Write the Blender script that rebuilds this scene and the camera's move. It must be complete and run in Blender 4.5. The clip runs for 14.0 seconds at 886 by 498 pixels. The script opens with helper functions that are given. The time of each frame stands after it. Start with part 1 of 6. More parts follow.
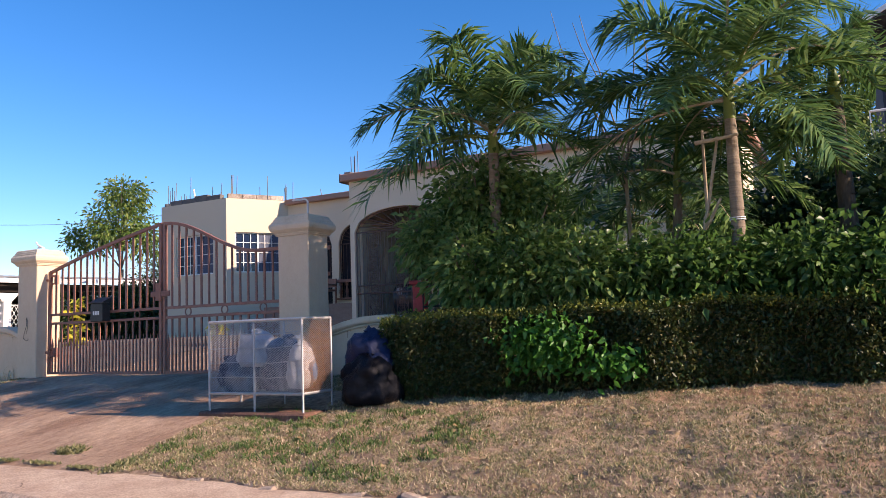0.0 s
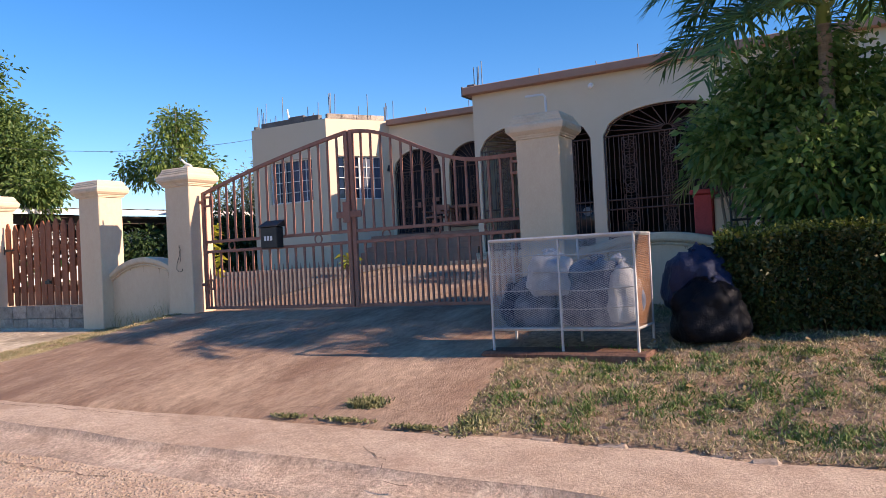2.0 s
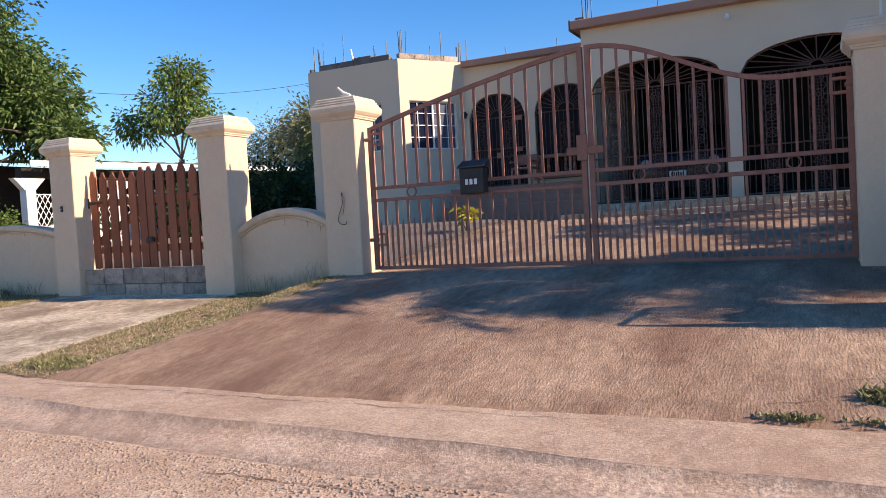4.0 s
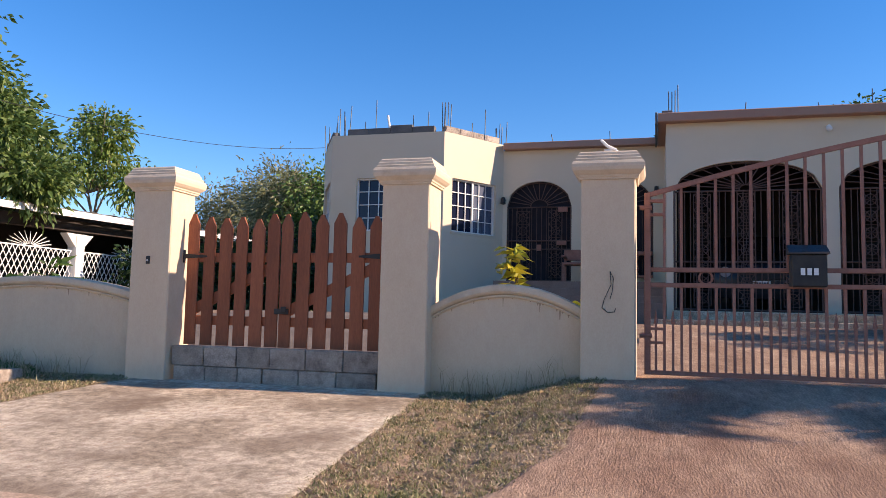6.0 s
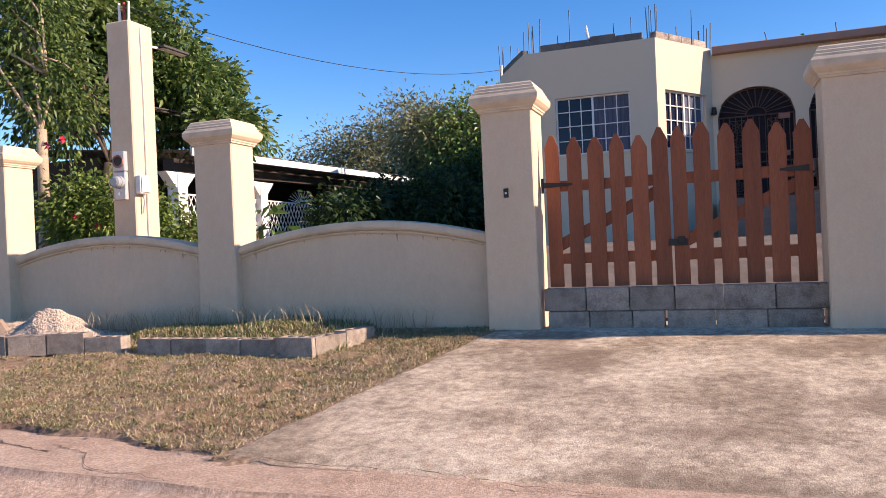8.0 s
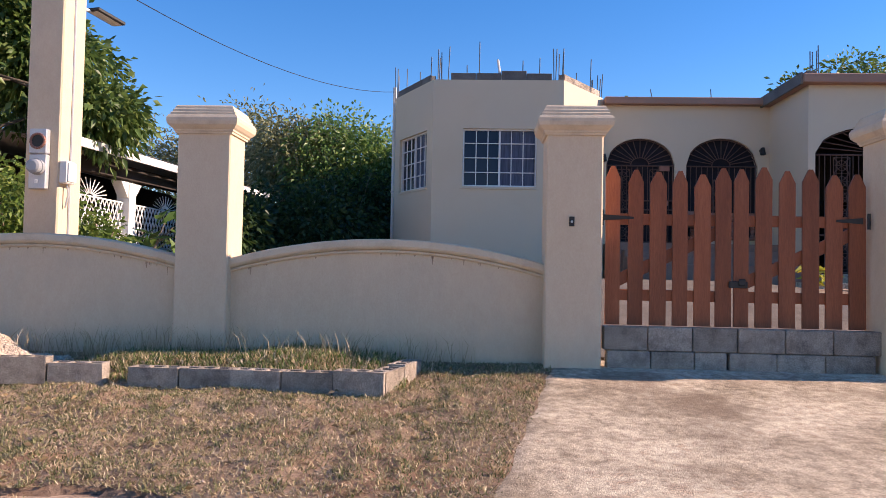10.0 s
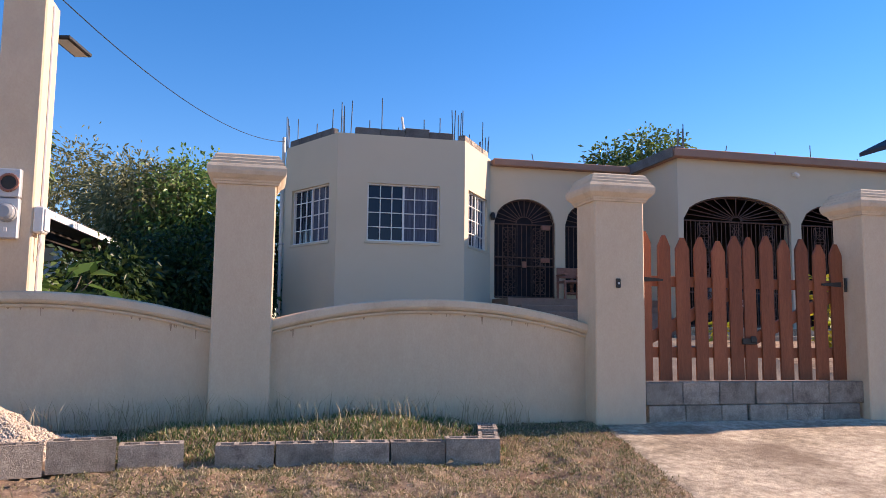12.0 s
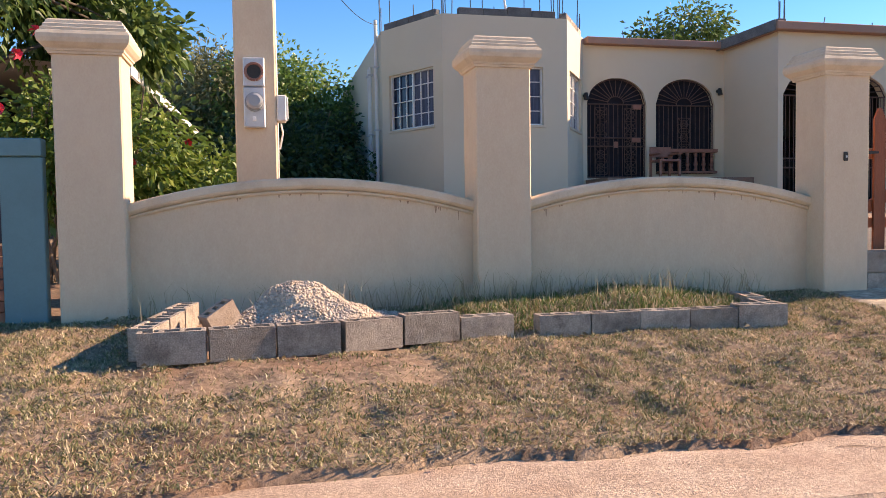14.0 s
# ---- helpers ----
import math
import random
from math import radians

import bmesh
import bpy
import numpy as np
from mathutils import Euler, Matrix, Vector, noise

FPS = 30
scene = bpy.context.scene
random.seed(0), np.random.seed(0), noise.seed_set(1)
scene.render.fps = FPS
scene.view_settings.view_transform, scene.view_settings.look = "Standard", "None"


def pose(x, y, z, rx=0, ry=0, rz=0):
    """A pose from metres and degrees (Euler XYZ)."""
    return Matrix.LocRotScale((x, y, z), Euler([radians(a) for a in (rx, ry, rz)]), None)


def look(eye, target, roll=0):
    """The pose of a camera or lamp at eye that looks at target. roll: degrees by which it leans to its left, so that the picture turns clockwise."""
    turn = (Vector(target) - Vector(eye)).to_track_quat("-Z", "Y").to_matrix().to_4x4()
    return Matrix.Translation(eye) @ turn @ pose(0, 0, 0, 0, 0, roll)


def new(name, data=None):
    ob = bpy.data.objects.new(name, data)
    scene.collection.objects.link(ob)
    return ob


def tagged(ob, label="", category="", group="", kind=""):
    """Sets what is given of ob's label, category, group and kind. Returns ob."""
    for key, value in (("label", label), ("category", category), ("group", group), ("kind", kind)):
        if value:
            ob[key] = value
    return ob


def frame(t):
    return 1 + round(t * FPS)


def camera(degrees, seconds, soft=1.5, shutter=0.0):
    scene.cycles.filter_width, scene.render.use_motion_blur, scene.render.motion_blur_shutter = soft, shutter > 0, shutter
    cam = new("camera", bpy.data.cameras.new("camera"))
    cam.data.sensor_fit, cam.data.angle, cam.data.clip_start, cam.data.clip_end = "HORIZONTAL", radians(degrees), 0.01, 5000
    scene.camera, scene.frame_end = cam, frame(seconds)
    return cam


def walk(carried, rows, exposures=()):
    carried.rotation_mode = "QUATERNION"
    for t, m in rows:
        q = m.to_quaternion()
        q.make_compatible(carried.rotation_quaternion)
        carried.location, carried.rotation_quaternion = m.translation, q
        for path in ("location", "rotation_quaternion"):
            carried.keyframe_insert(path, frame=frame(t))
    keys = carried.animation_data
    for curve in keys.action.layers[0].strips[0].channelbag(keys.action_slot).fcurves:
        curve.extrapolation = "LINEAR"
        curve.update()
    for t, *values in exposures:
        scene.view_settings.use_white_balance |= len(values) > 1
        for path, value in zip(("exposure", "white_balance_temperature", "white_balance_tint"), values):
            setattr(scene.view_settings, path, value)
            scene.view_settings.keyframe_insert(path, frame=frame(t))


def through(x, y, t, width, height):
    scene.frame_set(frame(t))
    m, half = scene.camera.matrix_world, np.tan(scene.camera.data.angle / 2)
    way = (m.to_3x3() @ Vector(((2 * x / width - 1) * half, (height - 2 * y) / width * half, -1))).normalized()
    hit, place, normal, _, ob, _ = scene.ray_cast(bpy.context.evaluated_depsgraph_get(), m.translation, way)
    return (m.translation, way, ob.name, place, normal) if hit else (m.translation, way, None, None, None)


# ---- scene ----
cam = camera(60.6, 14.0, soft=0.6)
METRES, EYE, TILT, LEAN, TURN = 22.0, 1.13, 0.0, 0.0, 27.6
ROWS = [
    (0.0, 0.0, 0.0, 0.0, 0.22, 5.83, 2.16),
    (0.5, -0.0341, 0.0213, 0.0006, 1.74, 6.17, 1.91),
    (1.0, -0.0655, 0.04, -0.0002, 1.97, 4.16, 2.5),
    (1.5, -0.0963, 0.0584, 0.0006, 2.12, 2.54, 2.95),
    (2.0, -0.1252, 0.0756, -0.0004, 1.61, 0.89, 2.87),
    (2.5, -0.1538, 0.0925, -0.0008, 2.16, -4.57, 4.49),
    (3.0, -0.1858, 0.1106, -0.0003, 1.76, -6.24, 4.37),
    (3.5, -0.2221, 0.1306, 0.0001, 0.88, -4.62, 4.32),
    (6.0, -0.4403, 0.2693, -0.0016, -12.08, 4.96, -1.31),
    (6.5, -0.4763, 0.2902, -0.0015, -11.58, 1.94, 1.5),
    (7.0, -0.5112, 0.3103, -0.0018, -11.53, -0.28, 1.71),
    (7.5, -0.5446, 0.3296, -0.0008, -9.93, -1.54, 2.56),
    (8.0, -0.5752, 0.3495, -0.0004, -7.73, -0.02, 2.48),
    (8.5, -0.6032, 0.3665, -0.0002, -8.06, 0.05, 2.59),
    (9.0, -0.6304, 0.382, -0.0, -10.89, 1.24, 1.11),
    (11.5, -0.7404, 0.4562, 0.0007, -40.68, 2.9, -1.2),
    (12.0, -0.7652, 0.4711, 0.0023, -40.66, 5.99, -0.67),
    (12.5, -0.7838, 0.485, 0.0017, -38.7, 2.12, 5.02),
    (13.0, -0.8031, 0.4981, 0.001, -38.02, -2.06, 4.64),
    (13.5, -0.8242, 0.5127, 0.0013, -38.18, -2.15, 3.91),
    (14.0, -0.8479, 0.528, -0.0002, -40.64, -2.65, 0.82),
]
walk(cam, [(t, pose(0, 0, EYE, TILT, LEAN, TURN) @ pose(METRES * x, METRES * y, METRES * z, 90 + pitch, roll, yaw)) for t, x, y, z, yaw, pitch, roll in ROWS],
     [(0.0, 0.88, 6950, 25), (3.5, 0.80, 6950, 21), (6.5, 0.82, 6950, 25), (9.0, 0.85, 7050, 27), (11.5, 0.9, 7050, 26), (12.6, 0.95, 7200, 26), (14.0, 1.15, 7900, 24)])

# ---- light ----
SUN_AZ, SUN_EL = 4.5, 25.5      # degrees from +x towards +y, and above the horizon
sun_dir = Vector((math.cos(radians(SUN_AZ)) * math.cos(radians(SUN_EL)), math.sin(radians(SUN_AZ)) * math.cos(radians(SUN_EL)), math.sin(radians(SUN_EL))))
sun = new("sun", bpy.data.lights.new("sun", "SUN"))
sun.data.energy, sun.data.angle, sun.data.color = 5.0, radians(0.6), (1.0, 0.86, 0.68)
sun.matrix_world = look(sun_dir * 60, (0, 0, 0))
world = bpy.data.worlds.new("world")
scene.world = world
world.use_nodes = True
wn = world.node_tree.nodes
sky = wn.new("ShaderNodeTexSky")
sky.sky_type, sky.sun_disc = "NISHITA", False
sky.sun_elevation, sky.sun_rotation = radians(SUN_EL), radians(90 - SUN_AZ)
sky.altitude = 300
sky.air_density, sky.dust_density, sky.ozone_density = 1.0, 0.0, 4.0
wn["Background"].inputs["Strength"].default_value = 0.12
deep = wn.new("ShaderNodeHueSaturation")      # the clip's camera shows a deep, saturated blue
deep.inputs["Saturation"].default_value = 1.3
deep.inputs["Hue"].default_value = 0.503
world.node_tree.links.new(sky.outputs[0], deep.inputs["Color"])
world.node_tree.links.new(deep.outputs[0], wn["Background"].inputs["Color"])

# ---- materials ----
def surf(name, c1, c2, scale=1.5, rough=0.85, bump=0.15, bscale=40.0, metal=0.0, stain_or_glint=None, stain_scale=0.6, stain_amount=0.4, rand=0.0, island=False, spec=0.3, fine=0.25, stretch=(1, 1, 1), sharp=0.15, mid=0.0, groove=0.0):
    """A painted, earthen or metal surface: two tones mixed at a broad scale, a fine grain, stains (or painted
    highlights) of a third colour, and relief.
    """
    m = bpy.data.materials.new(name)
    m.use_nodes = True
    n, l = m.node_tree.nodes, m.node_tree.links
    b = n["Principled BSDF"]
    tc = n.new("ShaderNodeTexCoord")
    mp = n.new("ShaderNodeMapping")
    mp.inputs["Scale"].default_value = stretch
    l.new(tc.outputs["Object"], mp.inputs["Vector"])

    def noise_at(s, d=6.0, r=0.6):
        t = n.new("ShaderNodeTexNoise")
        t.inputs["Scale"].default_value, t.inputs["Detail"].default_value, t.inputs["Roughness"].default_value = s, d, r
        l.new(mp.outputs[0], t.inputs["Vector"])
        return t.outputs["Fac"]

    def ramp(src, lo, hi):
        r = n.new("ShaderNodeMapRange")
        r.inputs["From Min"].default_value, r.inputs["From Max"].default_value = lo, hi
        l.new(src, r.inputs["Value"])
        return r.outputs["Result"]

    def mix(f, a, c, blend="MIX"):
        x = n.new("ShaderNodeMix")
        x.data_type, x.blend_type = "RGBA", blend
        for sock, v in ((x.inputs["Factor"], f), (x.inputs["A"], a), (x.inputs["B"], c)):
            if hasattr(v, "links"):
                l.new(v, sock)
            else:
                sock.default_value = v if isinstance(v, float) else (*v, 1.0)
        return x.outputs["Result"]

    col = mix(ramp(noise_at(scale, 9.0, 0.68), 0.5 - sharp, 0.5 + sharp), c1, c2)
    grain = noise_at(bscale, 8.0, 0.7)
    if fine:
        col = mix(fine, col, mix(ramp(grain, 0.3, 0.7), (0.25, 0.25, 0.25), (1.0, 1.0, 1.0)), "OVERLAY")
    if mid:
        col = mix(mid, col, mix(ramp(noise_at(13.0, 7.0, 0.7), 0.38, 0.62), (0.2, 0.19, 0.18), (0.85, 0.85, 0.85)), "OVERLAY")
    relief = grain
    if groove:
        w = n.new("ShaderNodeTexWave")
        w.bands_direction = "X"
        for key, v in (("Scale", 11.0), ("Distortion", 9.0), ("Detail", 4.0), ("Detail Scale", 1.2)):
            w.inputs[key].default_value = v
        l.new(tc.outputs["Object"], w.inputs["Vector"])
        # Groove hollows are darkened in the colour too, as their own shade.
        col = mix(groove, col, mix(w.outputs["Fac"], (0.22, 0.2, 0.19), (0.75, 0.75, 0.75)), "OVERLAY")
        both = n.new("ShaderNodeMath")
        both.operation = "MULTIPLY_ADD"
        l.new(w.outputs["Fac"], both.inputs[0])
        both.inputs[1].default_value = 0.12
        l.new(grain, both.inputs[2])
        relief = both.outputs[0]
    if stain_or_glint:
        f = n.new("ShaderNodeMath")
        f.operation = "MULTIPLY"
        l.new(ramp(noise_at(stain_scale, 9.0, 0.65), 0.5, 0.68), f.inputs[0])
        f.inputs[1].default_value = stain_amount
        col = mix(f.outputs[0], col, stain_or_glint)
    if rand:
        src = n.new("ShaderNodeNewGeometry").outputs["Random Per Island"] if island else n.new("ShaderNodeObjectInfo").outputs["Random"]
        hsv = n.new("ShaderNodeHueSaturation")
        v = n.new("ShaderNodeMapRange")
        v.inputs["To Min"].default_value, v.inputs["To Max"].default_value = 1 - rand, 1 + rand
        l.new(src, v.inputs["Value"])
        l.new(v.outputs[0], hsv.inputs["Value"])
        l.new(col, hsv.inputs["Color"])
        col = hsv.outputs[0]
    l.new(col, b.inputs["Base Color"])
    b.inputs["Roughness"].default_value, b.inputs["Metallic"].default_value = rough, metal
    b.inputs["Specular IOR Level"].default_value = spec
    if bump:
        bp = n.new("ShaderNodeBump")
        bp.inputs["Strength"].default_value, bp.inputs["Distance"].default_value = min(1.0, bump), 0.02
        l.new(relief, bp.inputs["Height"])
        l.new(bp.outputs[0], b.inputs["Normal"])
    return m


def leafy(name, c1, c2, c3, rough=0.45, through=0.35):
    """Leaves: each one takes its own tone between three; some light passes through."""
    m = bpy.data.materials.new(name)
    m.use_nodes = True
    n, l = m.node_tree.nodes, m.node_tree.links
    b = n["Principled BSDF"]
    g = n.new("ShaderNodeNewGeometry")
    r = n.new("ShaderNodeValToRGB")
    r.color_ramp.elements[0].color, r.color_ramp.elements[1].color = (*c1, 1), (*c3, 1)
    e = r.color_ramp.elements.new(0.6)
    e.color = (*c2, 1)
    l.new(g.outputs["Random Per Island"], r.inputs["Fac"])
    l.new(r.outputs[0], b.inputs["Base Color"])
    b.inputs["Roughness"].default_value = rough
    b.inputs["Specular IOR Level"].default_value = 0.4
    t = n.new("ShaderNodeBsdfTranslucent")
    l.new(r.outputs[0], t.inputs["Color"])
    mx = n.new("ShaderNodeMixShader")
    mx.inputs[0].default_value = through
    out = n["Material Output"]
    l.new(b.outputs[0], mx.inputs[1])
    l.new(t.outputs[0], mx.inputs[2])
    l.new(mx.outputs[0], out.inputs["Surface"])
    return m


M = dict(
    wall=surf("cream_wall_paint", (0.60, 0.458, 0.318), (0.645, 0.508, 0.362), 0.9, 0.9, 0.2, 70, stain_or_glint=(0.42, 0.345, 0.265), stain_scale=1.1, stain_amount=0.4, fine=0.09, stretch=(1, 1, 0.6), mid=0.05),
    house=surf("cream_house_paint", (0.61, 0.51, 0.37), (0.65, 0.55, 0.41), 0.5, 0.9, 0.08, 80, stain_or_glint=(0.48, 0.42, 0.34), stain_scale=0.5, stain_amount=0.3, fine=0.05),
    trim=surf("cream_trim_paint", (0.59, 0.468, 0.335), (0.635, 0.518, 0.385), 2.0, 0.85, 0.1, 90, stain_or_glint=(0.36, 0.27, 0.19), stain_scale=3.0, stain_amount=0.5, fine=0.1),
    eave=surf("rose_brown_eave_paint", (0.33, 0.19, 0.14), (0.38, 0.23, 0.17), 1.2, 0.85, 0.1, 60, stain_or_glint=(0.2, 0.13, 0.1), fine=0.15),
    road=surf("sandy_road", (0.41, 0.285, 0.20), (0.54, 0.40, 0.295), 2.0, 0.95, 1.0, 60, stain_or_glint=(0.38, 0.25, 0.18), stain_scale=0.9, stain_amount=0.6, fine=0.8, mid=0.22),
    apron=surf("worn_pavement", (0.36, 0.252, 0.175), (0.47, 0.35, 0.255), 1.6, 0.95, 0.6, 60, stain_or_glint=(0.40, 0.25, 0.17), stain_scale=1.2, stain_amount=0.5, fine=0.7, mid=0.2),
    kerb=surf("dirty_kerb", (0.36, 0.25, 0.175), (0.53, 0.39, 0.285), 3.0, 0.95, 0.8, 45, stain_or_glint=(0.30, 0.20, 0.14), stain_scale=1.0, stain_amount=0.5, fine=0.75, mid=0.2),
    weep=surf("brown_weep_stain", (0.30, 0.20, 0.13), (0.42, 0.31, 0.22), 12.0, 0.95, 0.1, 60),
    # Darker copy of the bark, with shade put into its colour.
    shade_bark=surf("shade_darkened_bark", (0.055, 0.043, 0.032), (0.10, 0.08, 0.06), 6.0, 0.95, 0.8, 30, stretch=(1, 1, 0.3), fine=0.4),
    drive=surf("red_stained_concrete", (0.235, 0.142, 0.092), (0.39, 0.268, 0.18), 1.3, 0.92, 0.8, 70, stain_or_glint=(0.19, 0.105, 0.068), stain_scale=0.55, stain_amount=0.8, fine=0.45, stretch=(1.2, 0.5, 1), sharp=0.12, mid=0.3, groove=0.14),
    drive2=surf("pale_worn_concrete", (0.29, 0.228, 0.158), (0.50, 0.415, 0.305), 1.0, 0.92, 0.6, 90, stain_or_glint=(0.23, 0.165, 0.112), stain_scale=1.1, stain_amount=0.85, fine=0.75, sharp=0.09, mid=0.5),
    earth=surf("dry_earth", (0.17, 0.11, 0.075), (0.31, 0.22, 0.145), 1.1, 1.0, 0.8, 25, stain_or_glint=(0.32, 0.155, 0.085), stain_scale=0.9, stain_amount=0.55, fine=0.5, mid=0.5),
    block=surf("grey_concrete_block", (0.22, 0.18, 0.15), (0.46, 0.39, 0.32), 5.0, 0.97, 1.0, 110, stain_or_glint=(0.25, 0.2, 0.16), stain_scale=5.0, rand=0.22, fine=0.75, mid=0.2),
    rawblock=surf("weathered_concrete", (0.10, 0.095, 0.09), (0.17, 0.16, 0.15), 2.0, 0.95, 0.6, 60, fine=0.4),
    picket=surf("red_brown_stained_wood", (0.22, 0.066, 0.030), (0.29, 0.092, 0.042), 1.2, 0.6, 0.3, 24, rand=0.22, fine=0.3, stretch=(6, 6, 0.6)),
    gate=surf("rusty_red_oxide_paint", (0.25, 0.11, 0.078), (0.32, 0.15, 0.108), 5.0, 0.6, 0.2, 120, stain_or_glint=(0.16, 0.07, 0.04), stain_scale=9.0, fine=0.2),
    grille=surf("brown_iron", (0.085, 0.05, 0.042), (0.13, 0.08, 0.066), 4.0, 0.55, 0.1, 80, fine=0.1),
    black=surf("black_iron", (0.02, 0.02, 0.02), (0.035, 0.033, 0.03), 8.0, 0.5, 0.1, 90, fine=0.1),
    white=surf("white_paint", (0.72, 0.71, 0.68), (0.78, 0.77, 0.74), 2.0, 0.5, 0.05, 80, stain_or_glint=(0.55, 0.52, 0.46), stain_scale=2.0, fine=0.05),
    galv=surf("galvanised_steel", (0.45, 0.45, 0.45), (0.55, 0.55, 0.55), 8.0, 0.5, 0.1, 120, metal=0.5, fine=0.1),
    brownmesh=surf("orange_brown_mesh", (0.19, 0.085, 0.042), (0.33, 0.18, 0.10), 9.0, 0.75, 0.05, 90, fine=0.2),
    # Red of its own, deepened in colour for the shade under the cage.
    plinth=surf("red_stained_shaded_plinth", (0.11, 0.055, 0.04), (0.18, 0.095, 0.065), 4.0, 0.95, 0.6, 50, fine=0.4, mid=0.3),
    # Near-black sheet that stands for the dim rooms behind the grilles.
    screen=surf("dark_room_sheet", (0.012, 0.010, 0.014), (0.022, 0.017, 0.022), 3.0, 0.8, 0.05, 60),
    mesh=surf("silver_mesh_paint", (0.36, 0.355, 0.35), (0.52, 0.51, 0.50), 6.0, 0.5, 0.05, 90, metal=0.2, stain_or_glint=(0.4, 0.3, 0.24), fine=0.1),
    rebar=surf("rusting_steel_rod", (0.13, 0.15, 0.17), (0.2, 0.2, 0.2), 8.0, 0.7, 0.1, 120, metal=0.3, fine=0.2),
    # Near black: the shade of rooms and veranda is put into the colour.
    dark=surf("shade_dark_interior", (0.035, 0.027, 0.023), (0.05, 0.04, 0.034), 1.0, 0.9, 0.05, 40),
    tile=surf("terracotta_step", (0.24, 0.14, 0.10), (0.30, 0.18, 0.13), 3.0, 0.7, 0.2, 50, fine=0.2),
    bark=surf("grey_brown_bark", (0.16, 0.12, 0.085), (0.24, 0.19, 0.14), 6.0, 0.95, 0.8, 30, stretch=(1, 1, 0.3), fine=0.4),
    palmbark=surf("ringed_palm_bark", (0.17, 0.13, 0.095), (0.27, 0.215, 0.16), 3.0, 0.9, 0.6, 14, stretch=(0.3, 0.3, 4), fine=0.3),
    twig=surf("pale_stick", (0.32, 0.25, 0.17), (0.42, 0.34, 0.24), 5.0, 0.9, 0.4, 40, fine=0.3),
    gravel=surf("cream_marl_gravel", (0.44, 0.35, 0.27), (0.58, 0.48, 0.38), 8.0, 0.95, 0.6, 60, rand=0.25, island=True, fine=0.3),
    bag=surf("black_plastic", (0.004, 0.004, 0.006), (0.007, 0.008, 0.012), 3.0, 0.34, 0.9, 14, fine=0.1, spec=0.12),
    bluebag=surf("navy_plastic", (0.006, 0.012, 0.042), (0.012, 0.022, 0.07), 3.0, 0.42, 0.9, 14, fine=0.1, spec=0.3),
    palebag=surf("pale_plastic", (0.32, 0.325, 0.36), (0.60, 0.60, 0.61), 5.0, 0.35, 0.9, 16, stain_or_glint=(0.3, 0.34, 0.42), stain_scale=3.0, fine=0.15, spec=0.5),
    # The whitish third colour paints bright highlights onto the dark plastic.
    greybag=surf("grey_blue_plastic", (0.05, 0.06, 0.10), (0.12, 0.135, 0.18), 6.0, 0.35, 0.9, 16, stain_or_glint=(0.55, 0.55, 0.57), stain_scale=4.0, fine=0.15, spec=0.5),
    teal=surf("teal_paint", (0.09, 0.19, 0.21), (0.11, 0.23, 0.25), 1.5, 0.55, 0.06, 60, stain_or_glint=(0.07, 0.13, 0.15), fine=0.05),
    # Yard concrete coloured darker to stand for the shade lying on it.
    yard=surf("shade_darkened_yard", (0.13, 0.105, 0.085), (0.20, 0.165, 0.135), 1.5, 0.95, 0.6, 40, stain_or_glint=(0.15, 0.11, 0.085), fine=0.4),
    brick=surf("red_brick", (0.33, 0.12, 0.08), (0.4, 0.16, 0.1), 3.0, 0.9, 0.4, 50, rand=0.2, fine=0.2),
    navy=surf("dark_slate_wall", (0.030, 0.032, 0.045), (0.04, 0.042, 0.055), 0.6, 0.8, 0.05, 40),
    redroof=surf("red_roof_sheet", (0.3, 0.06, 0.045), (0.36, 0.08, 0.06), 1.0, 0.7, 0.1, 30),
    redpost=surf("red_post_paint", (0.32, 0.035, 0.035), (0.38, 0.05, 0.045), 2.0, 0.6, 0.1, 60),
    zinc=surf("weathered_zinc", (0.62, 0.61, 0.58), (0.7, 0.69, 0.66), 1.0, 0.6, 0.05, 40, stain_or_glint=(0.45, 0.4, 0.34), stain_scale=1.0, fine=0.1),
    zinctop=surf("grey_roof_sheet", (0.3, 0.29, 0.27), (0.37, 0.35, 0.33), 1.0, 0.7, 0.05, 40, fine=0.1),
    stone=surf("grey_brown_stone", (0.3, 0.22, 0.16), (0.42, 0.33, 0.26), 6.0, 0.95, 0.6, 40, rand=0.2, fine=0.3),
    carpaint=surf("dark_car_paint", (0.02, 0.02, 0.024), (0.03, 0.03, 0.035), 1.0, 0.25, 0.0, 40, spec=0.6, fine=0.0),
    petal=surf("red_petal", (0.6, 0.03, 0.05), (0.7, 0.05, 0.08), 5.0, 0.6, 0.1, 60),
    grass=leafy("dry_verge_grass", (0.17, 0.15, 0.062), (0.43, 0.335, 0.19), (0.74, 0.60, 0.41), 0.8, 0.2),
    lushgrass=leafy("green_weed_blades", (0.055, 0.105, 0.024), (0.10, 0.165, 0.04), (0.19, 0.235, 0.075), 0.6, 0.3),
    tuft=leafy("grey_green_tuft", (0.10, 0.115, 0.043), (0.205, 0.20, 0.085), (0.40, 0.36, 0.19), 0.8, 0.2),
    drystalk=leafy("straw_stalk", (0.30, 0.23, 0.13), (0.50, 0.40, 0.25), (0.66, 0.55, 0.38), 0.8, 0.2),
    leaf=leafy("deep_green_leaf", (0.043, 0.102, 0.025), (0.080, 0.170, 0.037), (0.165, 0.272, 0.065), 0.4, 0.45),
    hedge=leafy("hedge_leaf", (0.034, 0.048, 0.014), (0.070, 0.088, 0.022), (0.15, 0.125, 0.045)),
    hedgetop=leafy("yellow_green_hedge_tip", (0.09, 0.12, 0.02), (0.15, 0.18, 0.03), (0.22, 0.22, 0.04)),
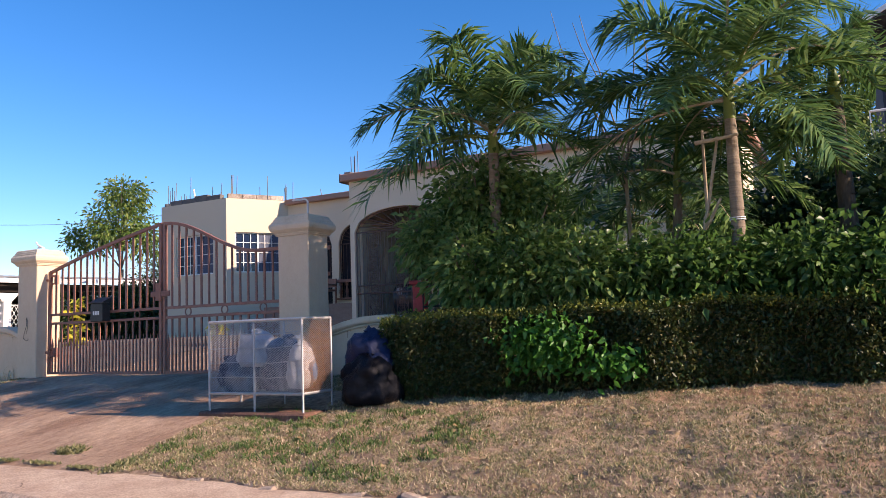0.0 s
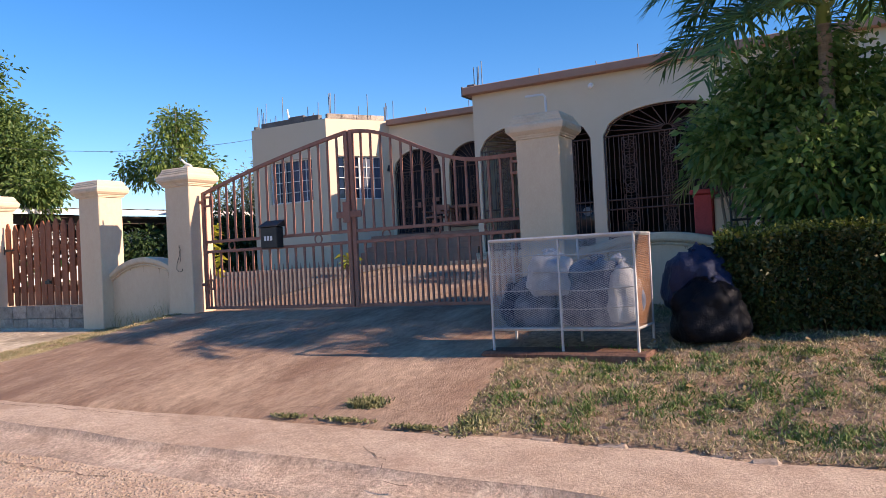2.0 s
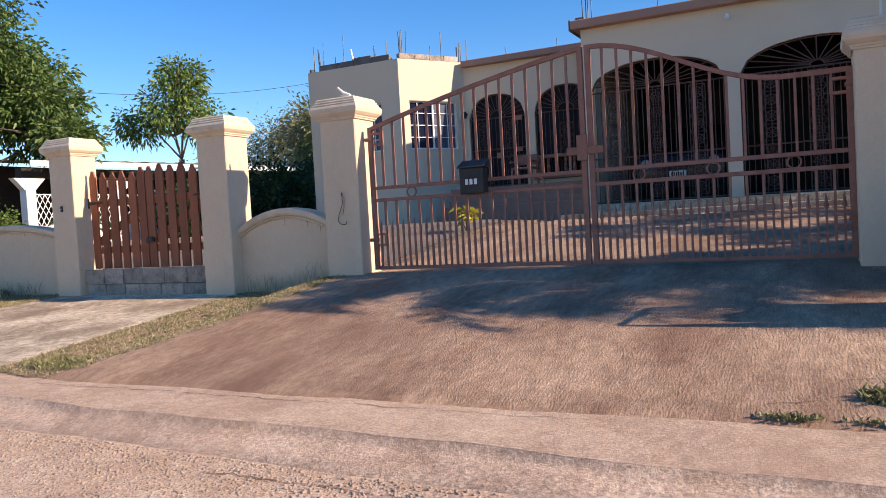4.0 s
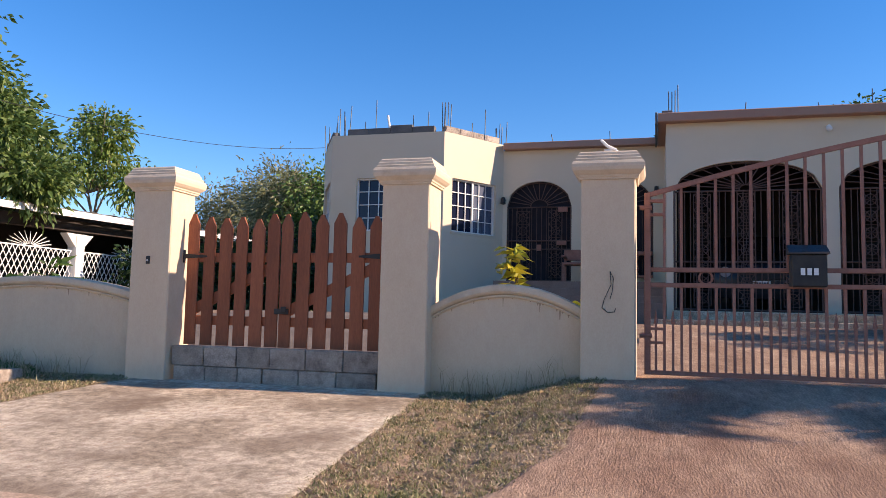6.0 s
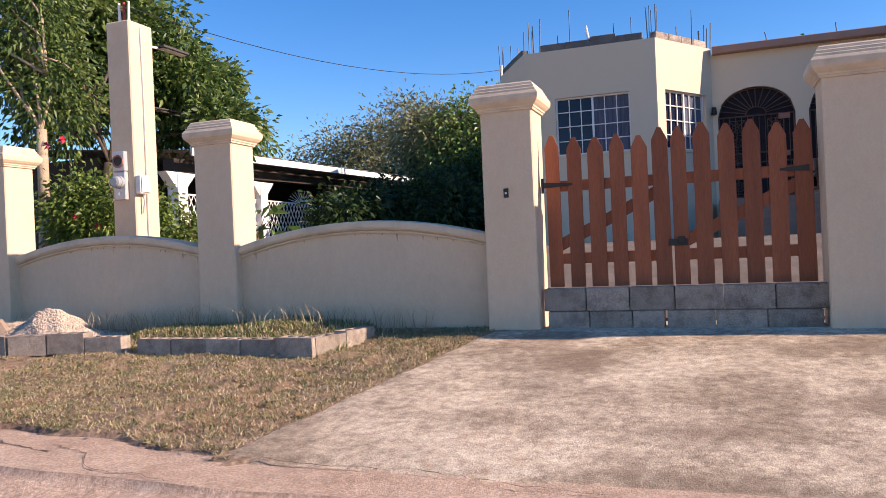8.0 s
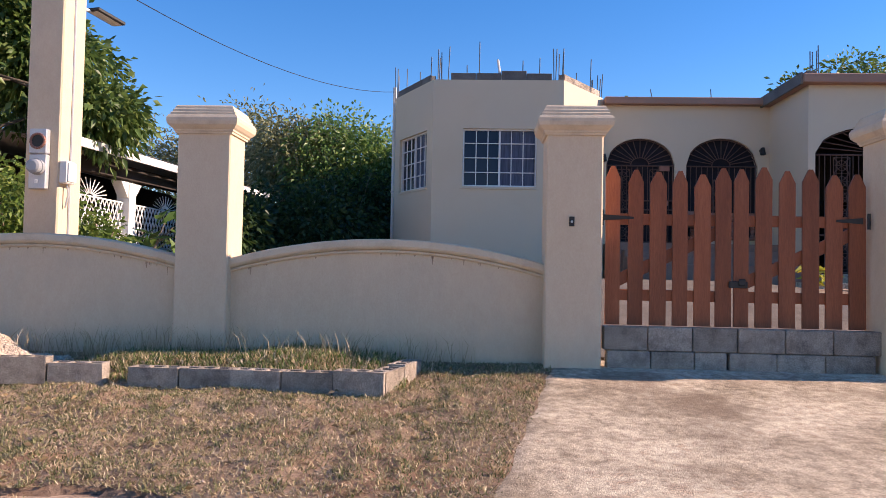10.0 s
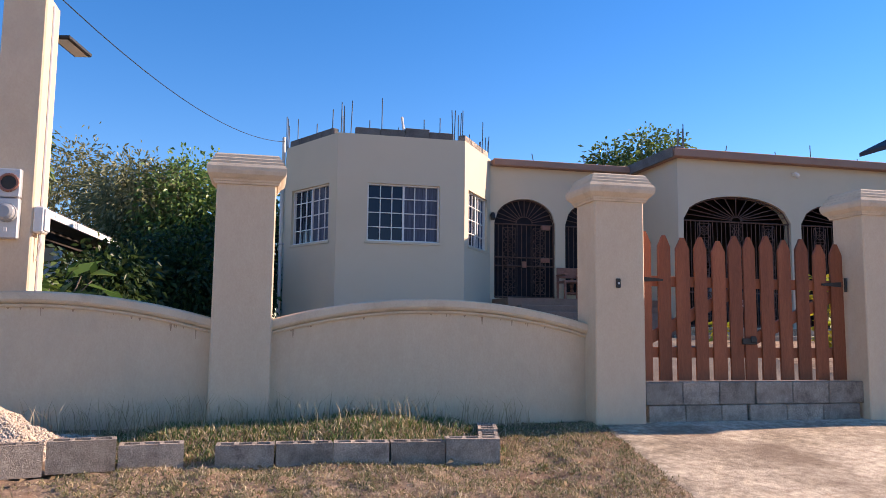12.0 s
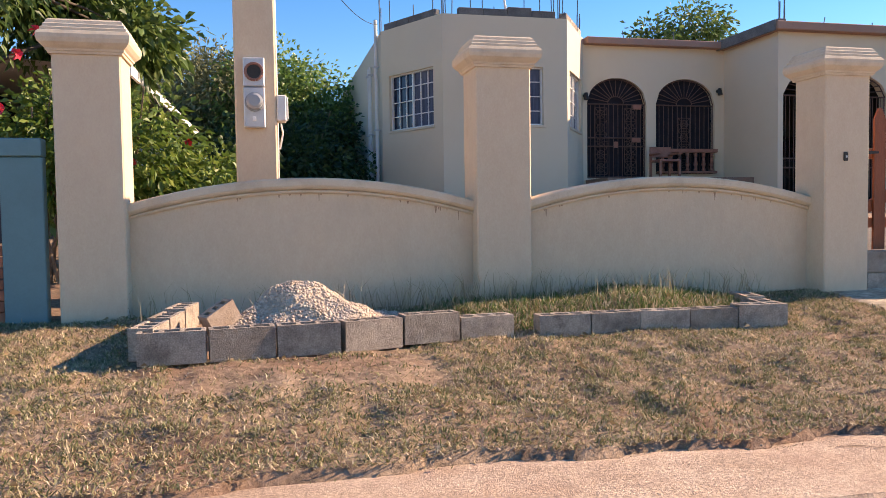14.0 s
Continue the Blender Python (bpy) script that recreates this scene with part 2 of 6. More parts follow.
    vine=leafy("bright_vine_leaf", (0.04, 0.14, 0.02), (0.065, 0.21, 0.03), (0.10, 0.27, 0.04)),
    tree=leafy("tree_leaf", (0.05, 0.095, 0.025), (0.10, 0.17, 0.042), (0.20, 0.26, 0.07)),
    lightleaf=leafy("light_green_leaf", (0.07, 0.125, 0.024), (0.13, 0.21, 0.04), (0.25, 0.30, 0.07)),
    dull=leafy("grey_green_brush_leaf", (0.13, 0.145, 0.062), (0.21, 0.22, 0.10), (0.33, 0.31, 0.17)),
    bushleaf=leafy("sunny_bush_leaf", (0.075, 0.155, 0.04), (0.15, 0.255, 0.065), (0.29, 0.37, 0.12), 0.35, 0.45),
    # Darker green leaf: the shade within hedge and bushes is in the colour.
    shade=leafy("shade_darkened_leaf", (0.018, 0.045, 0.013), (0.038, 0.075, 0.021), (0.068, 0.112, 0.030)),
    frond=leafy("palm_leaflet", (0.055, 0.115, 0.036), (0.105, 0.20, 0.055), (0.27, 0.37, 0.13), 0.28, 0.45),
    dryleaf=leafy("dry_leaf", (0.2, 0.13, 0.06), (0.28, 0.19, 0.1), (0.36, 0.26, 0.15), 0.8, 0.2),
    croton=leafy("yellow_croton_leaf", (0.35, 0.33, 0.03), (0.55, 0.45, 0.04), (0.25, 0.33, 0.04)),
)


def glass_material(name, tint, rough=0.05):
    m = bpy.data.materials.new(name)
    m.use_nodes = True
    b = m.node_tree.nodes["Principled BSDF"]
    b.inputs["Base Color"].default_value = (*tint, 1)
    b.inputs["Roughness"].default_value = rough
    b.inputs["Specular IOR Level"].default_value = 0.35
    return m


M["pane"] = glass_material("dark_window_glass", (0.010, 0.014, 0.035), 0.08)
M["curtain"] = surf("blue_grey_curtain", (0.05, 0.06, 0.09), (0.11, 0.13, 0.18), 7.0, 0.9, 0.2, 12, stretch=(3, 3, 0.2))
M["lens"] = glass_material("clear_meter_dome", (0.3, 0.31, 0.32), 0.15)

# ---- building tools ----
rng = np.random.default_rng(7)


def thing(name, at=(0, 0, 0), label="", category="", group="", kind=""):
    ob = new(name)
    ob.location = at
    ob.empty_display_size = 0.1
    return tagged(ob, label, category, group, kind)


def root_of(ob):
    while ob.parent:
        ob = ob.parent
    return ob


def part(name, bm, material, parent=None, label="", smooth=False):
    """Links a bmesh, written in world metres, as one mesh under a thing or a part (or at top level)."""
    me = bpy.data.meshes.new(name)
    if parent:
        bm.transform(Matrix.Translation(-root_of(parent).location))
    bm.normal_update()
    bm.to_mesh(me)
    bm.free()
    return link(name, me, material, parent, label, smooth)


def link(name, me, material, parent=None, label="", smooth=False):
    if material and not me.materials:
        me.materials.append(M[material])
    if smooth:
        me.polygons.foreach_set("use_smooth", [True] * len(me.polygons))
    ob = new(name, me)
    ob.parent = parent
    if label:
        ob["label"] = label
    return ob


def soup(name, verts, faces, material, parent=None, label="", smooth=False):
    me = bpy.data.meshes.new(name)
    v = np.asarray(verts, float)
    if parent:
        v = v - np.array(root_of(parent).location)
    v = np.ascontiguousarray(v, np.float32)
    f = np.ascontiguousarray(faces, np.int32)
    me.vertices.add(len(v))
    me.vertices.foreach_set("co", v.ravel())
    k = f.shape[1]
    me.loops.add(f.size)
    me.loops.foreach_set("vertex_index", f.ravel())
    me.polygons.add(len(f))
    me.polygons.foreach_set("loop_start", np.arange(len(f), dtype=np.int32) * k)
    me.polygons.foreach_set("loop_total", np.full(len(f), k, np.int32))
    me.update(calc_edges=True)
    return link(name, me, material, parent, label, smooth)


def hexa(bm, c):
    """A six-sided block from eight corners: four below, four above, each anticlockwise."""
    v = [bm.verts.new(p) for p in c]
    for f in ((3, 2, 1, 0), (4, 5, 6, 7), (0, 1, 5, 4), (1, 2, 6, 5), (2, 3, 7, 6), (3, 0, 4, 7)):
        bm.faces.new([v[i] for i in f])
    return v


def box(bm, x0, x1, y0, y1, z0, z1, m=None):
    c = [(x0, y0, z0), (x1, y0, z0), (x1, y1, z0), (x0, y1, z0), (x0, y0, z1), (x1, y0, z1), (x1, y1, z1), (x0, y1, z1)]
    return hexa(bm, [m @ Vector(p) for p in c] if m else c)


def soft_box(x0, x1, y0, y1, z0, z1, r=0.01, seg=1, m=None):
    bm = bmesh.new()
    box(bm, x0, x1, y0, y1, z0, z1, m)
    bmesh.ops.bevel(bm, geom=bm.edges[:], offset=r, segments=seg, affect="EDGES")
    return bm


def rod(bm, p, q, r0, r1=None, n=6, cap=True):
    p, q = Vector(p), Vector(q)
    r1 = r0 if r1 is None else r1
    d = (q - p).normalized()
    a = d.cross(Vector((0, 0, 1)) if abs(d.z) < 0.9 else Vector((1, 0, 0))).normalized()
    b = d.cross(a)
    lo = [bm.verts.new(p + (a * math.cos(2 * math.pi * i / n) + b * math.sin(2 * math.pi * i / n)) * r0) for i in range(n)]
    hi = [bm.verts.new(q + (a * math.cos(2 * math.pi * i / n) + b * math.sin(2 * math.pi * i / n)) * r1) for i in range(n)]
    for i in range(n):
        j = (i + 1) % n
        bm.faces.new((lo[j], lo[i], hi[i], hi[j]))
    if cap:
        bm.faces.new(lo)
        bm.faces.new(hi[::-1])


def chain(bm, pts, r, n=6, taper=1.0):
    """A bent rod through points."""
    k = len(pts) - 1
    for i in range(k):
        rod(bm, pts[i], pts[i + 1], r * (1 + (taper - 1) * i / k), r * (1 + (taper - 1) * (i + 1) / k), n)


def ring(bm, c, r, t, axis="y", n=14):
    for i in range(n):
        a, b = 2 * math.pi * i / n, 2 * math.pi * (i + 1) / n
        if axis == "y":
            rod(bm, (c[0] + r * math.cos(a), c[1], c[2] + r * math.sin(a)), (c[0] + r * math.cos(b), c[1], c[2] + r * math.sin(b)), t, n=5, cap=False)
        else:
            rod(bm, (c[0], c[1] + r * math.cos(a), c[2] + r * math.sin(a)), (c[0], c[1] + r * math.cos(b), c[2] + r * math.sin(b)), t, n=5, cap=False)


def frame_of(p, q):
    """Local axes of a wall that runs from p to q: u along it, v behind it, z up."""
    d = Vector((q[0] - p[0], q[1] - p[1], 0))
    u = d.normalized()
    v = Vector((-u.y, u.x, 0))
    m = Matrix(((u.x, v.x, 0, p[0]), (u.y, v.y, 0, p[1]), (0, 0, 1, 0), (0, 0, 0, 1)))
    return m, d.length


def wall_with(bm, m, length, z0, z1, depth, openings):
    """A wall with openings (u0, u1, sill, spring, crown): square heads where spring == crown, else arched."""
    u = 0.0
    for a, b, sill, spring, crown in sorted(openings):
        if a > u:
            box(bm, u, a, 0, depth, z0, z1, m)
        n = 1 if spring == crown else 18
        for i in range(n):
            s, t = a + (b - a) * i / n, a + (b - a) * (i + 1) / n
            h = [spring + (crown - spring) * math.sqrt(max(0.0, 1 - (2 * (w - a) / (b - a) - 1) ** 2)) for w in (s, t)]
            c = [(s, 0, h[0]), (t, 0, h[1]), (t, depth, h[1]), (s, depth, h[0]), (s, 0, z1), (t, 0, z1), (t, depth, z1), (s, depth, z1)]
            hexa(bm, [m @ Vector(p) for p in c])
        if sill > z0:
            box(bm, a, b, 0, depth, z0, sill, m)
        u = b
    if u < length:
        box(bm, u, length, 0, depth, z0, z1, m)
    bmesh.ops.remove_doubles(bm, verts=bm.verts[:], dist=1e-4)


def bead_loft(bm, rows):
    """Skins rows of points into a sheet."""
    vs = [[bm.verts.new(p) for p in row] for row in rows]
    for i in range(len(vs) - 1):
        for j in range(len(vs[i]) - 1):
            bm.faces.new((vs[i][j], vs[i][j + 1], vs[i + 1][j + 1], vs[i + 1][j]))


def unit(a):
    return a / np.maximum(np.linalg.norm(a, axis=1, keepdims=True), 1e-9)


def leaves(name, at, along, size, width, material, parent=None, label="", fold=0.25, droop=0.25):
    """Many pointed leaves: each a kite folded along its rib, the tip sinking."""
    n = len(at)
    along = unit(along)
    rnd = rng.normal(size=(n, 3))
    side = unit(np.cross(along, rnd))
    up = np.cross(side, along)
    size = np.asarray(size).reshape(-1, 1) * np.ones((n, 1))
    w = size * width
    mid = at + along * size * 0.45
    tip = at + along * size
    tip[:, 2] -= droop * size[:, 0]
    l = mid + side * w * 0.5 + up * w * fold
    r = mid - side * w * 0.5 + up * w * fold
    v = np.stack([at, l, tip, r], 1).reshape(-1, 3)
    i = np.arange(n)[:, None] * 4
    f = np.concatenate([i + [0, 1, 2], i + [0, 2, 3]], 1).reshape(-1, 3)
    return soup(name, v, f, material, parent, label)


def clumps(centre, radii, n_clumps, per, spread, shell=0.5, lobes=0.25, seed=0):
    """Leaf places in loose bunches through an uneven ellipsoid; returns places and outward ways."""
    g = np.random.default_rng(seed)
    d = unit(g.normal(size=(n_clumps, 3)))
    rad = (shell + (1 - shell) * g.random(n_clumps) ** 0.6)
    bump = 1 + lobes * (np.sin(d[:, 0] * 5 + seed) + np.sin(d[:, 1] * 6 + seed * 2) + np.sin(d[:, 2] * 5 + 1)) / 2
    c = np.array(centre) + d * (rad * bump)[:, None] * np.array(radii)
    k = np.repeat(np.arange(n_clumps), per)
    off = g.normal(size=(n_clumps * per, 3)) * spread
    p = c[k] + off
    way = unit(off) + d[k] * 0.5 + g.normal(size=off.shape) * 0.35
    way[:, 2] -= 0.25
    return p, way


def ground_z(x, y):
    """Height of the verge: level beside the road, rising to the boundary wall, steeper past the main gate."""
    x, y = np.asarray(x, float), np.asarray(y, float)
    w = np.clip((x + 12.9) / 1.1, 0, 1)
    slope = 0.085 + (0.145 - 0.085) * w * w * (3 - 2 * w)
    e = 4.25 + 0.0 * x
    z = 0.03 + slope * np.clip(y - e, 0, 3.6)
    far = np.clip((y - 7.85) / 7.0, 0, 1)
    return z + (0.75 - 0.30 * w) * far * far * (3 - 2 * far)


def kerb_y(x):
    return 3.30 - 0.036 * (x + 6.0)


def bumps(x, y, s, a):
    return a * (np.sin(x * 1.7 * s + 1.3) * np.cos(y * 2.1 * s + 0.4) + 0.5 * np.sin(x * 4.3 * s + y * 3.1 * s) + 0.35 * np.sin(x * 9.1 * s - y * 7.7 * s + 2.0))


WAVES = np.random.default_rng(5)
WAVE = [(6.283 / w * math.cos(a), 6.283 / w * math.sin(a), p, w ** 0.6) for w, a, p in zip(np.geomspace(0.11, 0.75, 22), WAVES.uniform(0, 3.14, 22), WAVES.uniform(0, 6.28, 22))]


def lumps(x, y):
    """Small tussocks and hollows of the verge."""
    x, y = np.asarray(x, float), np.asarray(y, float)
    t = sum(c * np.sin(kx * x + ky * y + p) for kx, ky, p, c in WAVE) / sum(c for *_, c in WAVE) * 4.7
    return 0.012 * np.clip(t, -1.6, 2.2)


def sheet(name, xs, ys, zf, material, parent=None, label=""):
    X, Y = np.meshgrid(xs, ys)
    Z = zf(X, Y)
    v = np.stack([X, Y, Z], -1).reshape(-1, 3)
    nx, ny = len(xs), len(ys)
    i = (np.arange(ny - 1)[:, None] * nx + np.arange(nx - 1)[None, :]).ravel()
    f = np.stack([i, i + 1, i + nx + 1, i + nx], 1)
    return soup(name, v, f, material, parent, label, True)

# ---- ground, road, drives ----
def gate_drive_edge(y):
    """The gate drive's edge beside the grass strip: flared at the road."""
    return -12.42 + 0.36 * np.clip(y - 4.4, 0, 1.3) + 0.07 * np.clip(y - 5.7, 0, 9)


def on_right_drive(x, y):
    return (x > gate_drive_edge(y)) & (x < -5.5 - 0.18 * (y - 4.3)) & (y > 4.2) & (y < 14.5)


def on_left_drive(x, y):
    return (x > -17.4 + 0.18 * (y - 4.4)) & (x < -13.2 - 0.06 * (y - 4.4)) & (y > 4.2) & (y < 8.6)


def verge_edge(x):
    return np.where(x < -17.4, 4.42 + 0.33 * np.clip((-17.4 - x) / 2.0, 0, 1), 4.33) + 0.05 * np.sin(x * 2.3) + 0.03 * np.sin(x * 7.1)


def soil_z(x, y):
    beside = on_left_drive(x - 0.35, y) | on_left_drive(x + 0.35, y) | on_left_drive(x, y) | on_right_drive(x - 0.35, y) | on_right_drive(x + 0.35, y) | on_right_drive(x, y)
    deep = (on_left_drive(x - 0.25, y) & on_left_drive(x + 0.25, y)) | (on_right_drive(x - 0.25, y) & on_right_drive(x + 0.25, y))
    z = ground_z(x, y) + np.where(beside, np.where(deep, -0.03, 0.006), (bumps(x, y, 1.0, 0.012) + lumps(x, y)) * np.clip((y - verge_edge(x) - 0.08) / 0.35, 0, 1) * (y < 7.9))
    near = (y < 5.2) & (y > -14) & (np.abs(x) < 80)
    z = np.where(near & (y < verge_edge(x) + 0.02), np.minimum(z, 0.012), z)
    return np.where(near & (y < verge_edge(x) - 0.3), -0.22, z)


def spaced(*runs):
    out = []
    for a, b, s in runs:
        out += list(np.arange(a, b, s))
    return np.array(out + [runs[-1][1]])


ground = sheet("ground", spaced((-900, -60, 60), (-60, -28, 2), (-28, 6, 0.055), (6, 60, 3), (60, 900, 70)),
               spaced((-900, -20, 60), (-20, 3.2, 1.5), (3.2, 4.2, 0.2), (4.2, 8.4, 0.055), (8.4, 30, 0.8), (30, 60, 5), (60, 1000, 60)), soil_z, "earth")
tagged(ground, "dry brown earth verge and yard with patchy grass", "ground", kind="structure")


def strip(name, xs, rows, material, label, category="pavement"):
    """A long strip: rows of (y of x, z of x and y) skinned side to side."""
    v, nx = [], len(xs)
    for fy, fz in rows:
        y = fy(xs) + 0 * xs
        v.append(np.stack([xs, y, fz(xs, y)], 1))
    i = (np.arange(len(rows) - 1)[:, None] * nx + np.arange(nx - 1)[None, :]).ravel()
    f = np.stack([i, i + 1, i + nx + 1, i + nx], 1)
    return tagged(soup(name, np.concatenate(v), f, material, smooth=True), label, category, kind="structure")


def drive_mouth(x):
    return (((x > -17.7) & (x < -13.0)) | ((x > -12.5) & (x < -5.2))) * 1.0


rx = spaced((-80, -30, 4), (-30, 8, 0.12), (8, 80, 4))
wob = lambda x, a=0.02: a * np.sin(x * 1.9) + 0.6 * a * np.sin(x * 5.3 + 1)
strip("road", rx, [(lambda x, o=o: kerb_y(x) - o, lambda x, y, o=o: -0.085 + 0.012 * min(o, 3) / 3 + bumps(x, y, 1.2, 0.006)) for o in
                   [14, 9, 6, 4, 3, 2.6, 2.3, 2.0, 1.8, 1.6, 1.4, 1.2, 1.0, 0.8, 0.6, 0.45, 0.3, 0.15, 0.0]], "road",
      "sandy pink worn road surface with loose aggregate", "road")
strip("kerb", rx, [
    (lambda x: kerb_y(x) - 0.02 + wob(x, 0.012), lambda x, y: -0.12 + 0 * x),
    (lambda x: kerb_y(x) + 0.015 + wob(x, 0.012), lambda x, y: -0.080 + 0 * x),
    (lambda x: kerb_y(x) + 0.10 + wob(x, 0.012), lambda x, y: -0.058 + bumps(x, y, 3, 0.006)),
    (lambda x: kerb_y(x) + 0.22 + wob(x), lambda x, y: -0.026 + bumps(x, y, 3, 0.007)),
    (lambda x: kerb_y(x) + 0.262 + wob(x), lambda x, y: -0.012 + bumps(x, y, 4, 0.006)),
    (lambda x: kerb_y(x) + 0.29 + wob(x), lambda x, y: 0.027 + bumps(x, y, 2, 0.003))], "kerb", "dirt-stained rolled concrete kerb", "kerb")
strip("pavement", rx, [
    (lambda x: kerb_y(x) + 0.29 + wob(x), lambda x, y: 0.027 + bumps(x, y, 2, 0.003)),
    (lambda x: 0.7 * kerb_y(x) + 0.2 + 0.3 * verge_edge(x), lambda x, y: 0.034 + bumps(x, y, 2, 0.004)),
    (lambda x: 0.35 * kerb_y(x) + 0.1 + 0.65 * verge_edge(x), lambda x, y: 0.034 + bumps(x, y, 2, 0.004)),
    (lambda x: verge_edge(x) - 0.05, lambda x, y: 0.034 + bumps(x, y, 2, 0.004)),
    (lambda x: verge_edge(x) + 0.06 + 0.04 * drive_mouth(x), lambda x, y: 0.024 + 0.008 * drive_mouth(x)),
    (lambda x: verge_edge(x) + 0.16 + 0.14 * drive_mouth(x), lambda x, y: -0.06 + 0.06 * drive_mouth(x))], "apron", "worn pinkish concrete pavement with a rolled kerb edge")


def slab(name, left, right, ys, lift, material, label):
    """A cast drive: edges given as x of y; it has a thickness at its sides."""
    us = np.concatenate([[0, 0.004, 0.009, 0.015], np.linspace(0.03, 0.97, 38), [0.985, 0.991, 0.996, 1]])
    ys = np.array(ys)
    a, b = left(ys)[:, None], right(ys)[:, None]
    X = a + (b - a) * us[None, :]
    Y = ys[:, None] + 0 * X
    Z = lift(X, Y) - 0.028 * np.clip(1 - (Y - 4.30) / 0.14, 0, 1)
    Z = Z - 0.03 * np.clip(1 - np.minimum(X - a, b - X) / 0.07, 0, 1) ** 1.5 * (Y < 8.3)
    top = np.stack([X, Y, Z], -1)
    low = top.copy()
    low[..., 2] -= 0.16
    ny, nx = X.shape
    v = np.concatenate([top.reshape(-1, 3), low.reshape(-1, 3)])
    i = (np.arange(ny - 1)[:, None] * nx + np.arange(nx - 1)[None, :]).ravel()
    f = [np.stack([i, i + 1, i + nx + 1, i + nx], 1)]
    o = ny * nx
    for e in (np.arange(ny) * nx, np.arange(ny) * nx + nx - 1):
        f.append(np.stack([e[:-1], e[1:], e[1:] + o, e[:-1] + o], 1))
    for e in (np.arange(nx), (ny - 1) * nx + np.arange(nx)):
        f.append(np.stack([e[:-1], e[1:], e[1:] + o, e[:-1] + o], 1))
    return tagged(soup(name, v, np.concatenate(f), material), label, "driveway", kind="structure")


slab("driveway_1", lambda y: gate_drive_edge(y) + 0.02 * np.sin(y * 9) + 0.012 * np.sin(y * 23), lambda y: -5.5 - 0.18 * np.minimum(y - 4.3, 3) + 0.012 * np.sin(y * 11), np.linspace(4.30, 14.6, 90),
     lambda x, y: 0.042 + 0.1455 * np.clip(y - 4.25, 0, 3.6) + 0.45 * np.clip((y - 7.85) / 7.0, 0, 1) ** 2 * (3 - 2 * np.clip((y - 7.85) / 7.0, 0, 1)) + bumps(x, y, 1, 0.003),
     "drive", "reddish stained concrete driveway sloping up to the gate")
slab("driveway_2", lambda y: -17.4 + 0.18 * (y - 4.4) + 0.012 * np.sin(y * 10), lambda y: -13.2 - 0.06 * (y - 4.4) + 0.012 * np.sin(y * 12), np.linspace(4.30, 8.5, 50),
     lambda x, y: ground_z(x, np.minimum(y, 7.8)) + 0.012 + bumps(x, y, 1, 0.003),
     "drive2", "pale worn concrete driveway before the picket gate")

# ---- boundary wall ----
WALL_Y = 7.78
PILLARS = [(-23.22, 0.2, 0.12), (-19.92, 0.25, 0.12), (-16.575, 0.25, 0.0), (-13.685, 0.25, 0.0), (-11.735, 0.32, 0.0), (-6.19, 0.40, -0.10)]


def pillar(at, base, dy):
    front = WALL_Y + dy
    t = thing("gate_pillar", (at, front + 0.245, base), "cream painted square masonry pillar with a moulded cap", "pillar", "pillars of the boundary wall")
    bm = soft_box(at - 0.245, at + 0.245, front, front + 0.42, base, 2.40, 0.012)
    part("shaft", bm, "wall", t)
    bm = bmesh.new()
    prof = [(0.235, 2.365), (0.262, 2.368), (0.266, 2.385), (0.274, 2.39), (0.278, 2.405), (0.296, 2.42), (0.318, 2.445), (0.326, 2.475), (0.326, 2.505), (0.312, 2.53), (0.300, 2.535),
            (0.300, 2.555), (0.286, 2.562), (0.283, 2.585), (0.272, 2.592), (0.266, 2.615), (0.25, 2.628), (0.0, 2.64)]
    loops = []
    for h, z in prof:
        loops.append([bm.verts.new((at + sx * h, front + 0.21 + sy * (h - 0.035), z)) for sx, sy in ((-1, -1), (1, -1), (1, 1), (-1, 1))])
    for a, b in zip(loops, loops[1:]):
        for i in range(4):
            j = (i + 1) % 4
            if a is not b:
                bm.faces.new((a[i], a[j], b[j], b[i]))
    bm.faces.new(loops[0][::-1])
    bmesh.ops.remove_doubles(bm, verts=bm.verts[:], dist=1e-5)
    part("cap", bm, "trim", t, "moulded plaster cap with weather stains")
    return t


for px, pz, pd in PILLARS:
    pillar(px, pz, pd)


def wall_panel(name, x0, x1, z_end, z_mid, base, dy=0.0, label="cream rendered boundary wall with an arched coping"):
    t = thing(name, ((x0 + x1) / 2, WALL_Y + 0.26, base), label, "wall", kind="structure")
    n = 24
    front = WALL_Y + dy
    h = lambda u: z_end + (z_mid - z_end) * (1 - (2 * u - 1) ** 2)
    bm = bmesh.new()
    xs = [x0 + (x1 - x0) * i / n for i in range(n + 1)]
    rows = []
    for y, top in ((front + 0.19, False), (front + 0.19, True), (front + 0.35, True), (front + 0.35, False)):
        rows.append([(x, y, h(i / n) - 0.095 if top else base - 0.25) for i, x in enumerate(xs)])
    bead_loft(bm, rows)
    part("panel", bm, "wall", t)
    bm = bmesh.new()
    prof = [(0.19, -0.128), (0.170, -0.126), (0.160, -0.114), (0.164, -0.102), (0.176, -0.098), (0.152, -0.092), (0.136, -0.078), (0.128, -0.062), (0.128, -0.012), (0.136, -0.002),
            (0.15, 0.0), (0.27, 0.006), (0.39, 0.0), (0.43, -0.02), (0.43, -0.09), (0.35, -0.10), (0.35, -0.128)]
    rows = [[(x, front + py, h(i / n) + dz) for i, x in enumerate(xs)] for py, dz in prof]
    bead_loft(bm, rows)
    part("coping", bm, "trim", t, "moulded coping stained along its lower bead")
    rr = random.Random(int(-x0 * 10))
    v, f = [], []
    for k in range(16):
        u = rr.random()
